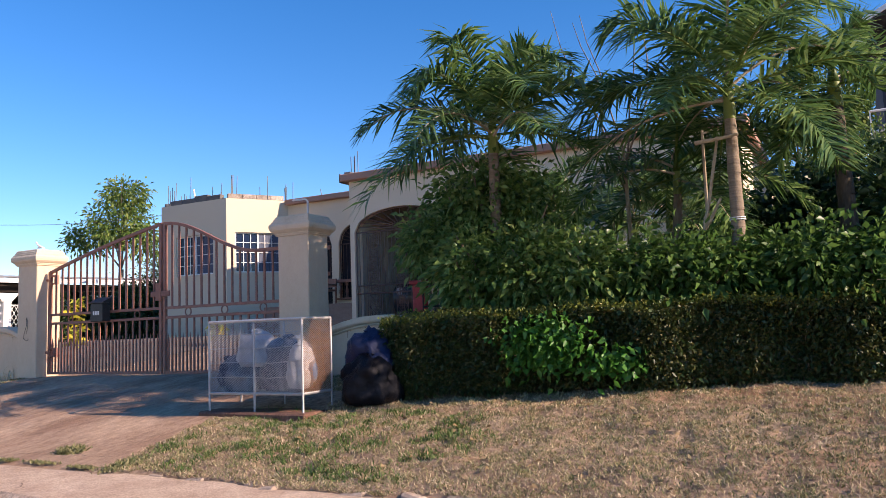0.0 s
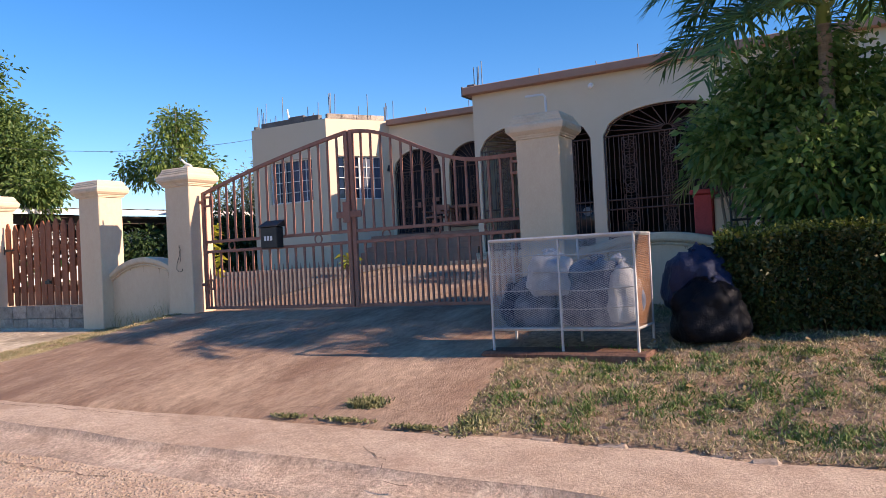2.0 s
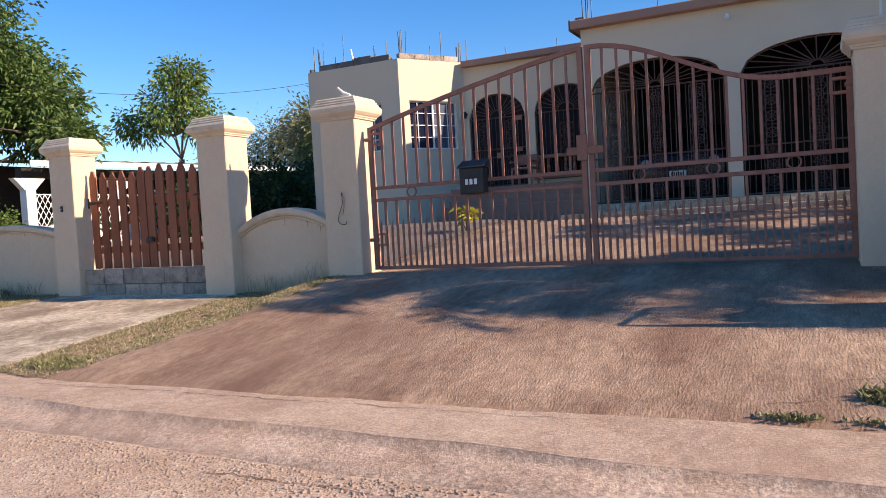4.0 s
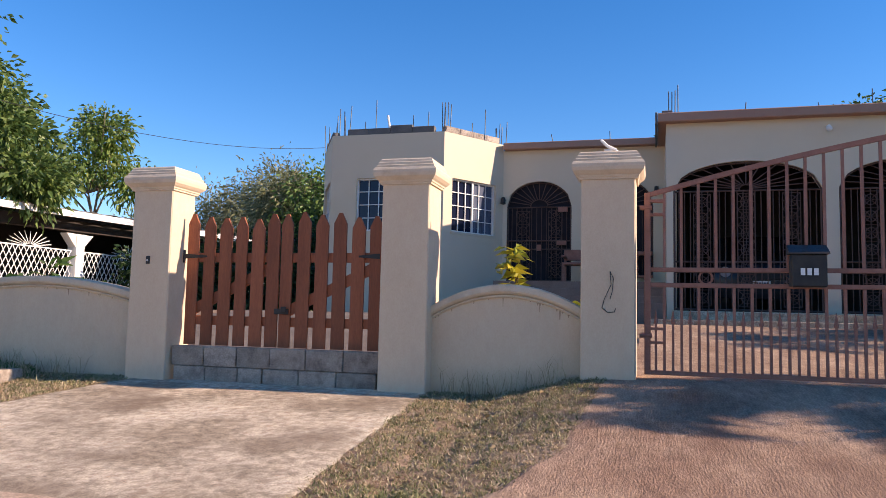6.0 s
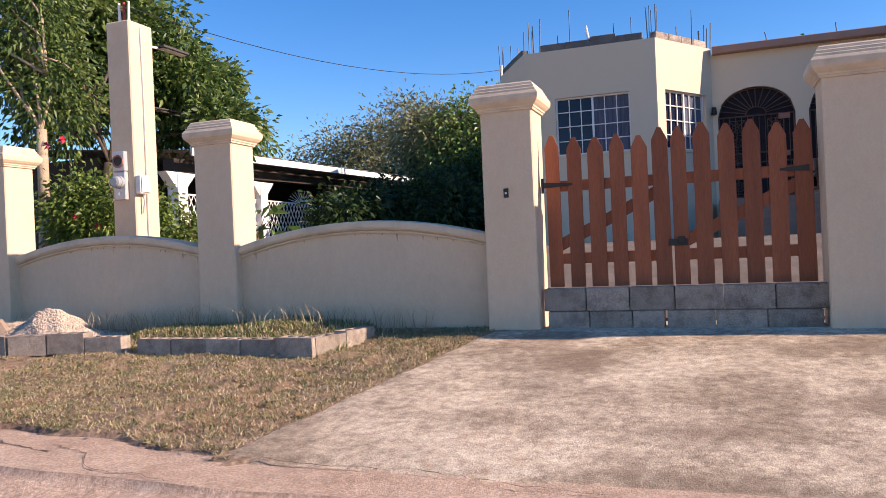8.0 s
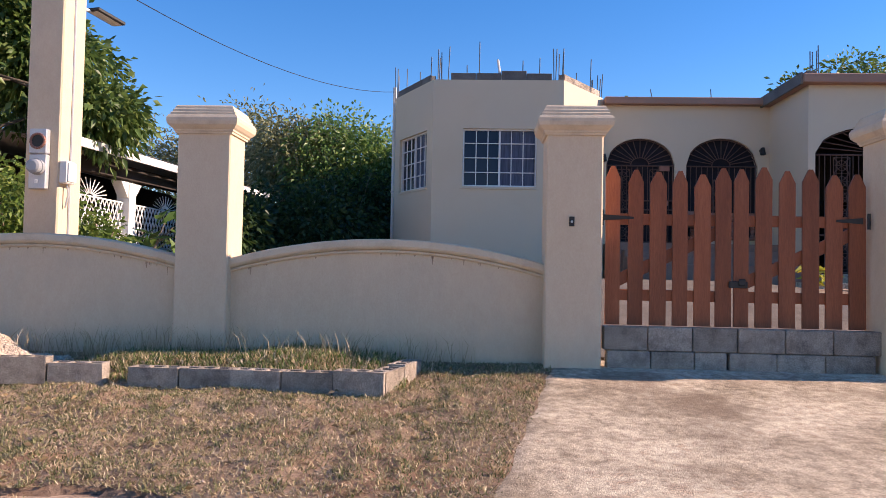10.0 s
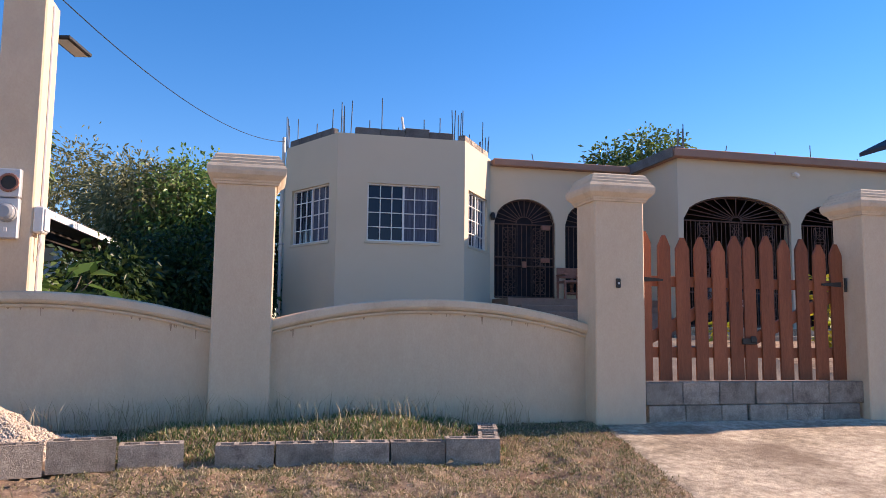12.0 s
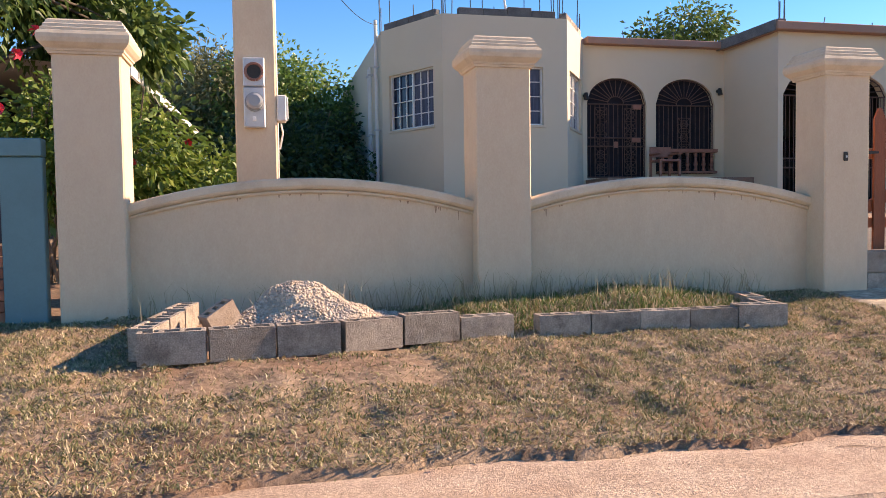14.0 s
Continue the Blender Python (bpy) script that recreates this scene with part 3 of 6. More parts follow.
        x, z, w, d = x0 + (x1 - x0) * u, h(u) - 0.130, rr.uniform(0.004, 0.012), rr.uniform(0.008, 0.03) if k % 6 else rr.uniform(0.04, 0.09)
        j, y = len(v), front + 0.1885
        v += [(x - w, y, z), (x + w, y, z), (x + 0.3 * w, y, z - d), (x - 0.3 * w, y, z - d)]
        f.append((j, j + 1, j + 2, j + 3))
    tagged(soup("weep_stain", v, f, "weep", t), kind="stuff")
    return t


wall_panel("wall_front_1", -22.98, -20.16, 1.24, 1.44, 0.2, 0.09)
wall_panel("wall_front_2", -19.68, -16.815, 1.24, 1.44, 0.2, 0.05)
wall_panel("wall_front_3", -13.445, -11.975, 1.18, 1.40, 0.2)
wall_panel("wall_front_4", -5.97, -4.2, 1.12, 1.30, 0.4)

slab("yard_paving", lambda y: -19.3 + 0 * y, lambda y: -12.28 + 0 * y, np.linspace(8.45, 16.0, 30), lambda x, y: ground_z(x, y) + 0.02, "yard", "grey-brown concrete yard inside the wall, coloured darker for its shade")
# ---- house ----
FLOOR = 1.28
T = [(-19.40, 27.0), (-19.40, 18.28), (-18.43, 16.55), (-15.77, 16.55), (-14.75, 18.10)]


def house_wall(name, p, q, z0, z1, openings, depth=0.2):
    m, length = frame_of(p, q)
    bm = bmesh.new()
    wall_with(bm, m, length, z0, z1, depth, openings)
    return part(name, bm, "house", house), m, length


house = thing("house", (-10, 18, 0.8), "single-storey cream house with arched grilled openings and flat roof", "house")
house_wall("wall", T[0], T[1], 0.6, 5.12, [])
WIN = {}
for k, (i, ops) in {"bay_left": (1, [(0.26, 1.70, 2.93, 4.12, 4.12)]), "bay_front": (2, [(0.62, 2.13, 2.93, 4.12, 4.12)]), "bay_right": (3, [(0.26, 1.62, 2.93, 4.12, 4.12)])}.items():
    _, m, length = house_wall("wall", T[i], T[i + 1], 0.6, 5.12, ops)
    WIN[k] = (m, ops[0])
_, M_MID, _ = house_wall("wall", (-14.75, 18.1), (-11.1, 18.1), 0.6, 4.98, [(0.1, 1.6, 1.9, 3.65, 4.23), (1.85, 3.4, 2.0, 3.65, 4.25)])
_, M_RIGHT, _ = house_wall("wall", (-11.1, 16.1), (-1.6, 16.1), 0.6, 4.95, [(0.13, 2.8, FLOOR, 3.62, 4.17), (3.07, 5.75, FLOOR, 3.62, 4.17)], 0.24)
house_wall("wall", (-11.1, 27.0), (-11.1, 16.34), 0.6, 4.95, [])
house_wall("wall", (-1.6, 16.1), (-1.6, 27.0), 0.6, 4.95, [])
house_wall("wall", (-1.6, 27.0), (-19.4, 27.0), 0.6, 4.95, [])

bm = bmesh.new()
box(bm, -11.26, -1.4, 15.9, 27.2, 4.95, 5.13)
bmesh.ops.bevel(bm, geom=bm.edges[:], offset=0.015, segments=1, affect="EDGES")
part("roof", bm, "eave", house, "flat concrete roof slab with a rose-brown painted edge")
part("roof_edge", soft_box(-11.31, -11.264, 15.95, 18.1, 4.93, 5.16, 0.008), "rawblock", house, "bare grey slab edge")
bm = bmesh.new()
box(bm, -14.72, -11.264, 17.9, 27.2, 4.965, 5.12)
bmesh.ops.bevel(bm, geom=bm.edges[:], offset=0.012, segments=1, affect="EDGES")
part("roof", bm, "eave", house, "flat concrete roof slab with a rose-brown painted edge")
bm = bmesh.new()
vs = [bm.verts.new((x, y, 4.95)) for x, y in [(-19.2, 26.9), (-19.2, 18.35), (-18.3, 16.75), (-15.9, 16.75), (-14.95, 18.15), (-14.95, 26.9)]]
f = bm.faces.new(vs)
r = bmesh.ops.extrude_face_region(bm, geom=[f])
bmesh.ops.translate(bm, verts=[v for v in r["geom"] if isinstance(v, bmesh.types.BMVert)], vec=(0, 0, 0.1))
part("roof", bm, "rawblock", house, "bare grey concrete roof deck")

# porch floors, steps and the rooms behind
bm = bmesh.new()
box(bm, -11.09, -1.7, 16.36, 26.9, 0.5, FLOOR)
box(bm, -14.7, -11.11, 16.9, 18.08, 0.5, 1.86)
box(bm, -14.7, -11.11, 18.32, 26.9, 0.5, 1.86)
part("floor", bm, "tile", house, "terracotta porch floor")
# Walls behind the openings, coloured near black for the unlit rooms.
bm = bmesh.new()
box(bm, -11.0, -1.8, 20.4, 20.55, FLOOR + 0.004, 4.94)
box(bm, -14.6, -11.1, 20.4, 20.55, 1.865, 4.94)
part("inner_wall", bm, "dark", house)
steps = thing("steps", (-9, 15.4, 1.0), "wide terracotta steps up to the porch", "steps", kind="structure")
for i in range(2):
    z = FLOOR - 0.02 - 0.15 * i
    part("step", soft_box(-11.0 - 0.5 * i, -3.0, 16.09 - 0.42 * (i + 1), 16.09 - 0.42 * i, 0.5, z, 0.01), "drive2", steps)
for i in range(3):
    part("step", soft_box(-14.5, -11.15, 16.88 - 0.26 * (i + 1), 16.88 - 0.26 * i - 0.002, 0.5, 1.84 - 0.14 * (i + 1), 0.01), "tile", steps)


def window(m, op, sashes=2, cols=3, rows=4):
    u0, u1, s, _, h = op
    w = part("window", bmesh.new(), None, house)
    bm = bmesh.new()
    t = 0.035
    for a, b, c, d in ((u0, u1, s, s + t), (u0, u1, h - t, h), (u0, u0 + t, s + t, h - t), (u1 - t, u1, s + t, h - t)):
        box(bm, a + 0.002, b - 0.002, 0.06, 0.12, c + 0.002, d - 0.002, m)
    part("frame", bm, "white", w)
    wd = (u1 - u0 - 2 * t) / sashes
    for k in range(sashes):
        a = u0 + t + k * wd
        off = 0.012 * k
        if k:
            bm = bmesh.new()
            box(bm, a - 0.02, a + 0.02, 0.06, 0.10, s + t, h - t, m)
            part("meeting_stile", bm, "white", w)
        for c in range(1, cols):
            x = a + wd * c / cols
            bm = bmesh.new()
            box(bm, x - 0.009, x + 0.009, 0.07 + off, 0.092 + off, s + t, h - t, m)
            part("glazing_bar", bm, "white", w)
        for r_ in range(1, rows):
            z = s + (h - s) * r_ / rows
            bm = bmesh.new()
            box(bm, a, a + wd, 0.068 + off, 0.09 + off, z - 0.009, z + 0.009, m)
            part("glazing_bar", bm, "white", w)
    for k in range(sashes):
        bm = bmesh.new()
        box(bm, u0 + t + k * wd + 0.003, u0 + t + (k + 1) * wd - 0.003, 0.108, 0.113, s + t, h - t, m)
        part("pane", bm, "curtain" if k else "pane", w, "pane with a blue-grey curtain behind" if k else "")
    bm = bmesh.new()
    box(bm, u0 - 0.04, u1 + 0.04, -0.025, 0.055, s - 0.05, s - 0.003, m)
    part("sill", bm, "house", w)
    return w


for m, op in WIN.values():
    window(m, op)


def arch_h(u, a, b, spring, crown):
    return spring + (crown - spring) * math.sqrt(max(0.0, 1 - (2 * (u - a) / (b - a) - 1) ** 2))


def grille(name, m, op, style):
    """Iron grille filling an arched opening: bars, rails, a sunburst in the head and, on the doors, ringed panels."""
    a, b, s, spring, crown = op
    g = part(name, bmesh.new(), None, house)
    P = lambda u, z, v=0.07: m @ Vector((u, v, z))
    bm = bmesh.new()
    n = 18
    pts = [(a + (b - a) * i / n) for i in range(n + 1)]
    for i in range(n):
        rod(bm, P(pts[i], arch_h(pts[i], a, b, spring, crown) - 0.02), P(pts[i + 1], arch_h(pts[i + 1], a, b, spring, crown) - 0.02), 0.018, n=4)
    for u in (a + 0.02, b - 0.02):
        rod(bm, P(u, s), P(u, spring), 0.02, n=4)
    rails = [s + 0.03, spring - 0.02] + ([s + 0.75, s + 0.95] if style != "window" else [s + 0.55])
    for z in rails:
        rod(bm, P(a, z), P(b, z), 0.017, n=4)
    part("frame", bm, "grille", g)
    k = max(6, int((b - a) / (0.105 if style == "porch" else 0.115)))
    for i in range(1, k):
        u = a + (b - a) * i / k
        bm = bmesh.new()
        rod(bm, P(u, s), P(u, spring), 0.009, n=4, cap=False)
        part("bar", bm, "grille", g)
    bm = bmesh.new()
    c = (a + b) / 2
    r0 = 0.12 if style == "porch" else 0.2
    for i in range(1, 14):
        t = math.pi * i / 14
        p = (c + r0 * math.cos(t), spring + r0 * 0.8 * math.sin(t))
        q = (c + (b - a) / 2 * 0.97 * math.cos(t), spring + (crown - spring) * 0.97 * math.sin(t))
        rod(bm, P(*p), P(*q), 0.011, n=4, cap=False)
    for i in range(12):
        t, t2 = math.pi * i / 12, math.pi * (i + 1) / 12
        rod(bm, P(c + r0 * math.cos(t), spring + r0 * 0.8 * math.sin(t)), P(c + r0 * math.cos(t2), spring + r0 * 0.8 * math.sin(t2)), 0.011, n=4, cap=False)
    part("sunburst", bm, "grille", g)
    cols = {"door": (0.25, 0.75), "window": (0.5,), "porch": (0.2, 0.5, 0.8)}[style]
    for fu in cols:
        u = a + (b - a) * fu
        bm = bmesh.new()
        z = s + 0.25
        while z < spring - 0.2:
            r, e = 0.10, 0.155
            for j in range(10):
                t, t2 = 2 * math.pi * j / 10, 2 * math.pi * (j + 1) / 10
                rod(bm, P(u + r * math.cos(t), z + r * math.sin(t)), P(u + r * math.cos(t2), z + r * math.sin(t2)), 0.009, n=4, cap=False)
            for j in range(8):
                t = math.pi * j / 4
                k_ = e / max(abs(math.cos(t)), abs(math.sin(t)))
                rod(bm, P(u + 0.02 * math.cos(t), z + 0.02 * math.sin(t)), P(u + k_ * math.cos(t), z + k_ * math.sin(t)), 0.008, n=4, cap=False)
            for dx in (-e, e):
                rod(bm, P(u + dx, z - e), P(u + dx, z + e), 0.009, n=4, cap=False)
                rod(bm, P(u - e, z + dx), P(u + e, z + dx), 0.008, n=4, cap=False)
            z += 0.31
        part("scroll_panel", bm, "grille", g)
    if style == "door":
        for q in ((b - 0.32, b - 0.1, 0.05, 0.1, spring - 0.13, spring - 0.02), (b - 0.34, b - 0.12, 0.05, 0.1, s + 0.85, s + 0.95), (c - 0.05, c + 0.05, 0.04, 0.1, s + 0.72, s + 0.86)):
            bm = bmesh.new()
            box(bm, *q, m)
            part("lock_plate", bm, "gate", g, "reddish metal lock plate")
    return g


def dark_sheet(m, op):
    """An added near-black sheet close behind an arched grille, for the unlit room."""
    a, b, s, spring, crown = op
    n = 16
    bm = bmesh.new()
    us = [a + 0.004 + (b - a - 0.008) * i / n for i in range(n + 1)]
    bead_loft(bm, [[m @ Vector((u, v, s + 0.01)) for u in us] for v in (0.15,)] + [[m @ Vector((u, v, arch_h(u, a, b, spring, crown) - 0.006)) for u in us] for v in (0.15, 0.165)] + [[m @ Vector((u, 0.165, s + 0.01)) for u in us]])
    part("screen", bm, "screen", house, "added dark sheet standing for the dim room behind the grille")


dark_sheet(M_MID, (0.1, 1.6, 1.9, 3.65, 4.23))
dark_sheet(M_MID, (1.85, 3.4, 2.0, 3.65, 4.25))
grille("door_grille", M_MID, (0.1, 1.6, 1.9, 3.65, 4.23), "door")
grille("window_grille", M_MID, (1.85, 3.4, 2.0, 3.65, 4.25), "window")
grille("porch_grille", M_RIGHT, (0.13, 2.8, FLOOR, 3.62, 4.17), "porch")
grille("porch_grille", M_RIGHT, (3.07, 5.75, FLOOR, 3.62, 4.17), "porch")
# house details: parapet blocks, starter rods, lights, balustrade, pipes, the parked car
for i, (u0, u1, k) in {1: (0.08, 1.75, 1), 2: (0.35, 2.42, 2), 3: (0.06, 1.74, 1)}.items():
    m, _ = frame_of(T[i], T[i + 1])
    n = 4
    for j in range(n):
        a, b = u0 + (u1 - u0) * j / n, u0 + (u1 - u0) * (j + 1) / n
        bm = soft_box(a + 0.004, b - 0.004, 0.02, 0.17, 5.124, 5.265 + (0.05 if (i == 2 and j == 2) else 0.0), 0.008, 1, m)
        part("parapet_block", bm, "rawblock" if i < 3 else "block", house)


def starter(x, y, z, h, lean=0.03, r=0.011):
    bm = bmesh.new()
    g = random.uniform
    rod(bm, (x, y, z), (x + g(-lean, lean), y + g(-lean, lean), z + h), r, n=5)
    part("starter_rod", bm, "rebar", house)


random.seed(3)
for cx, cy, n in ((-19.3, 18.3, 4), (-18.4, 16.75, 5), (-15.82, 16.75, 5), (-14.85, 18.1, 5)):
    for j in range(n):
        starter(cx + random.uniform(-0.13, 0.13), cy + random.uniform(0, 0.25), 5.05, random.uniform(0.5, 0.85))
for u, h in ((-18.15, 0.85), (-17.75, 0.45), (-17.5, 0.95), (-16.6, 0.55), (-16.25, 0.62)):
    starter(u, 16.85, 5.05, h)
for u, h in ((-15.4, 0.5), (-15.1, 0.8), (-17.0, 0.55), (-18.8, 0.5)):
    starter(u, 17.6, 5.05, h)
bm = bmesh.new()
rod(bm, (-17.05, 16.62, 5.1), (-17.12, 16.6, 5.55), 0.028, 0.024, 8)
part("pvc_pipe", bm, "white", house, "white plastic pipe stub")
for j in range(4):
    starter(-11.05 + 0.06 * j, 16.15 + 0.05 * (j % 2), 5.12, random.uniform(0.5, 0.7), 0.015)
part("parapet_block", soft_box(-11.18, -10.98, 16.0, 16.2, 5.132, 5.2, 0.01), "rawblock", house)
for x, h in ((-9.6, 0.33), (-8.2, 0.28), (-8.05, 0.22), (-7.3, 0.5), (-6.4, 0.2), (-6.0, 0.25), (-5.8, 0.22), (-12.3, 0.3), (-13.6, 0.28)):
    starter(x, 16.6 if x > -11 else 18.3, 5.1, h, 0.06)


def wall_light(x, y, z):
    t = thing("wall_light", (x, y, z), "small black outdoor wall light on the facade", "lamp")
    bm = bmesh.new()
    rod(bm, (x, y, z), (x, y - 0.06, z), 0.04, 0.04, 10)
    rod(bm, (x, y - 0.06, z), (x, y - 0.10, z - 0.02), 0.02, 0.02, 8)
    part("bracket", bm, "black", t)
    bm = bmesh.new()
    rod(bm, (x, y - 0.10, z + 0.05), (x, y - 0.13, z - 0.1), 0.045, 0.06, 10)
    part("shade", bm, "black", t)


wall_light(-11.38 + 0.1, 18.098, 3.98)
wall_light(-14.72, 18.098, 3.80)
cam_box = thing("security_camera", (-8.2, 16.0, 4.72), "small white dome camera under the eave", "camera")
bm = bmesh.new()
rod(bm, (-8.2, 16.1, 4.75), (-8.2, 15.98, 4.75), 0.035, 0.035, 8)
part("mount", bm, "white", cam_box)
bm = bmesh.new()
bmesh.ops.create_icosphere(bm, subdivisions=2, radius=0.055, matrix=pose(-8.2, 15.96, 4.70))
part("dome", bm, "white", cam_box)

bal = thing("balustrade", (-12.1, 18.0, 2.0), "reddish timber balustrade across the arched opening", "balustrade")
part("handrail", soft_box(-12.92, -11.36, 17.93, 18.07, 2.50, 2.585, 0.012), "gate", bal)
part("bottom_rail", soft_box(-12.92, -11.36, 17.95, 18.05, 2.005, 2.06, 0.008), "gate", bal)
for i in range(7):
    x = -12.78 + i * 0.215
    bm = bmesh.new()
    for z0, z1, r0, r1 in ((2.06, 2.12, 0.045, 0.045), (2.12, 2.22, 0.03, 0.05), (2.22, 2.40, 0.05, 0.028), (2.40, 2.50, 0.04, 0.045)):
        rod(bm, (x, 18.0, z0), (x, 18.0, z1), r0, r1, 8)
    part("baluster", bm, "gate", bal, smooth=True)
chair = thing("porch_chair", (-13.35, 17.5, 1.862), "brown wooden armchair on the porch", "chair")
for sx in (-0.24, 0.24):
    for sy in (-0.22, 0.22):
        part("leg", soft_box(-13.0 + sx - 0.025, -13.0 + sx + 0.025, 17.5 + sy - 0.025, 17.5 + sy + 0.025, 1.862, 2.24 if sy < 0 else 2.6, 0.005), "gate", chair)
    part("arm", soft_box(-13.0 + sx - 0.04, -13.0 + sx + 0.04, 17.22, 17.74, 2.40, 2.44, 0.008), "gate", chair)
part("seat", soft_box(-13.26, -12.74, 17.26, 17.74, 2.24, 2.29, 0.01), "gate", chair)
part("backrest", soft_box(-13.22, -12.78, 17.70, 17.74, 2.36, 2.6, 0.008), "gate", chair)

# downpipes on the side of the bay
for dy, r in ((18.6, 0.04), (19.6, 0.035), (19.9, 0.03)):
    p = thing("downpipe", (-19.46, dy, 0.8), "pale plastic pipe fixed to the house side", "pipe")
    bm = bmesh.new()
    rod(bm, (-19.47, dy, 0.8), (-19.47, dy, 5.45 if dy < 19 else 4.6), r, r, 8)
    part("tube", bm, "zinc", p)
    for z in (1.5, 3.0, 4.4):
        part("clip", soft_box(-19.53, -19.402, dy - 0.05, dy + 0.05, z, z + 0.03, 0.004), "galv", p)

car = thing("parked_car", (-9.3, 18.2, FLOOR), "dark car parked nose-out behind the porch grille", "car")
bm = bmesh.new()
prof = [(16.75, 1.55), (16.62, 1.7), (16.62, 2.1), (16.75, 2.25), (17.6, 2.38), (18.2, 2.9), (19.6, 2.95), (20.3, 2.5), (20.36, 1.6)]
rows = []
for x, s in ((-10.18, 0.93), (-10.1, 1.0), (-9.3, 1.02), (-8.5, 1.0), (-8.42, 0.93)):
    rows.append([(x, y, 1.5 + (z - 1.5) * s) for y, z in prof])
bead_loft(bm, rows)
part("body", bm, "carpaint", car, smooth=True)
for sx in (-9.98, -8.62):
    bm = bmesh.new()
    rod(bm, (sx, 16.70, 2.06), (sx, 16.60, 2.06), 0.12, 0.1, 14)
    part("headlight", bm, "lens", car)
    for y in (17.3, 19.7):
        bm = bmesh.new()
        rod(bm, (sx - 0.1, y, FLOOR + 0.31), (sx + 0.1, y, FLOOR + 0.31), 0.31, 0.31, 18)
        part("wheel", bm, "black", car)
part("grille", soft_box(-9.75, -8.85, 16.585, 16.64, 1.92, 2.1, 0.01), "black", car)
part("number_plate", soft_box(-9.5, -9.16, 16.565, 16.58, 1.75, 1.89, 0.004), "white", car, "pale number plate with illegible marks")
for j in range(6):
    part("plate_mark", soft_box(-9.46 + j * 0.045, -9.435 + j * 0.045, 16.557, 16.562, 1.78, 1.86, 0.001), "navy", car)
# ---- main gate ----
GY = 7.95


def gate_leaf(x0, x1, top, hinge_at, label):
    t = thing("iron_gate_leaf", (hinge_at, GY, 0.58), label, "gate", "leaves of the driveway gate")
    u = lambda x: (x - x0) / (x1 - x0)
    bm = bmesh.new()
    n = 16
    pts = [(x0 + (x1 - x0) * i / n, GY, top(i / n)) for i in range(n + 1)]
    for p, q in zip(pts, pts[1:]):
        d = 0.02
        hexa(bm, [(p[0], GY - d, p[2] - 0.045), (q[0], GY - d, q[2] - 0.045), (q[0], GY + d, q[2] - 0.045), (p[0], GY + d, p[2] - 0.045),
                  (p[0], GY - d, p[2]), (q[0], GY - d, q[2]), (q[0], GY + d, q[2]), (p[0], GY + d, p[2])])
    bmesh.ops.remove_doubles(bm, verts=bm.verts[:], dist=1e-5)
    part("top_rail", bm, "gate", t)
    for x in (x0, x1):
        part("stile", soft_box(x - 0.028, x + 0.028, GY - 0.024, GY + 0.024, 0.60, top(u(x)) - 0.002, 0.004), "gate", t)
    for z in (0.62, 1.41, 1.55):
        part("rail", soft_box(x0 + 0.028, x1 - 0.028, GY - 0.018, GY + 0.018, z - 0.02, z + 0.02, 0.003), "gate", t)
    k = round((x1 - x0) / 0.148)
    for i in range(1, k):
        x = x0 + (x1 - x0) * i / k
        bm = bmesh.new()
        box(bm, x - 0.012, x + 0.012, GY - 0.012, GY + 0.012, 0.64, 1.39)
        box(bm, x - 0.012, x + 0.012, GY - 0.012, GY + 0.012, 1.57, top(u(x)) - 0.045)
        part("bar", bm, "gate", t)
    for i in range(k):
        x = x0 + (x1 - x0) * (i + 0.5) / k
        bm = bmesh.new()
        box(bm, x - 0.011, x + 0.011, GY - 0.011, GY + 0.011, 0.64, 1.06)
        rod(bm, (x, GY, 1.06), (x, GY, 1.19), 0.022, 0.002, 4)
        part("spear", bm, "gate", t)
    for f in (0.2, 0.5, 0.8):
        bm = bmesh.new()
        ring(bm, (x0 + (x1 - x0) * f, GY, 1.48), 0.058, 0.010)
        part("ring", bm, "gate", t)
    s = 1 if hinge_at == x0 else -1
    for z in (0.95, 2.12):
        bm = bmesh.new()
        e = hinge_at
        for a, b, c, d in ((0.0, 0.16, z + 0.05, z + 0.075), (0.0, 0.16, z - 0.075, z - 0.05), (0.135, 0.16, z - 0.05, z + 0.05)):
            xa, xb = sorted((e + s * a, e + s * b))
            box(bm, xa, xb, GY - 0.03, GY + 0.03, c, d)
        rod(bm, (e - s * 0.07, GY - 0.01, z), (e + s * 0.04, GY - 0.01, z), 0.022, n=8)
        part("hinge", bm, "gate", t, "boxed hinge plate welded to the stile")
    return t


def leaf_left(s):
    return 2.26 + 0.56 * s * (1.28 - 0.28 * s)


def leaf_right(s):
    return 2.28 + 0.54 * (0.5 + 0.5 * math.cos(math.pi * min(1.0, s / 0.78)))


g1 = gate_leaf(-11.39, -8.86, leaf_left, -11.39, "reddish brown iron gate leaf with upright bars, hinged to the pillar")
gate_leaf(-8.78, -6.46, leaf_right, -6.46, "reddish brown iron gate leaf curving down towards its pillar")
bm = soft_box(-9.03, -8.65, GY - 0.05, GY - 0.022, 1.72, 1.80, 0.006)
part("latch", bm, "gate", g1)
part("latch", soft_box(-8.92, -8.81, GY - 0.06, GY - 0.024, 1.66, 1.92, 0.006), "gate", g1)

mail = thing("mailbox", (-10.05, GY - 0.12, 1.40), "black metal mailbox with white marks, fixed to the gate", "mailbox")
part("body", soft_box(-10.20, -9.92, GY - 0.17, GY - 0.03, 1.40, 1.68, 0.01), "black", mail)
bm = bmesh.new()
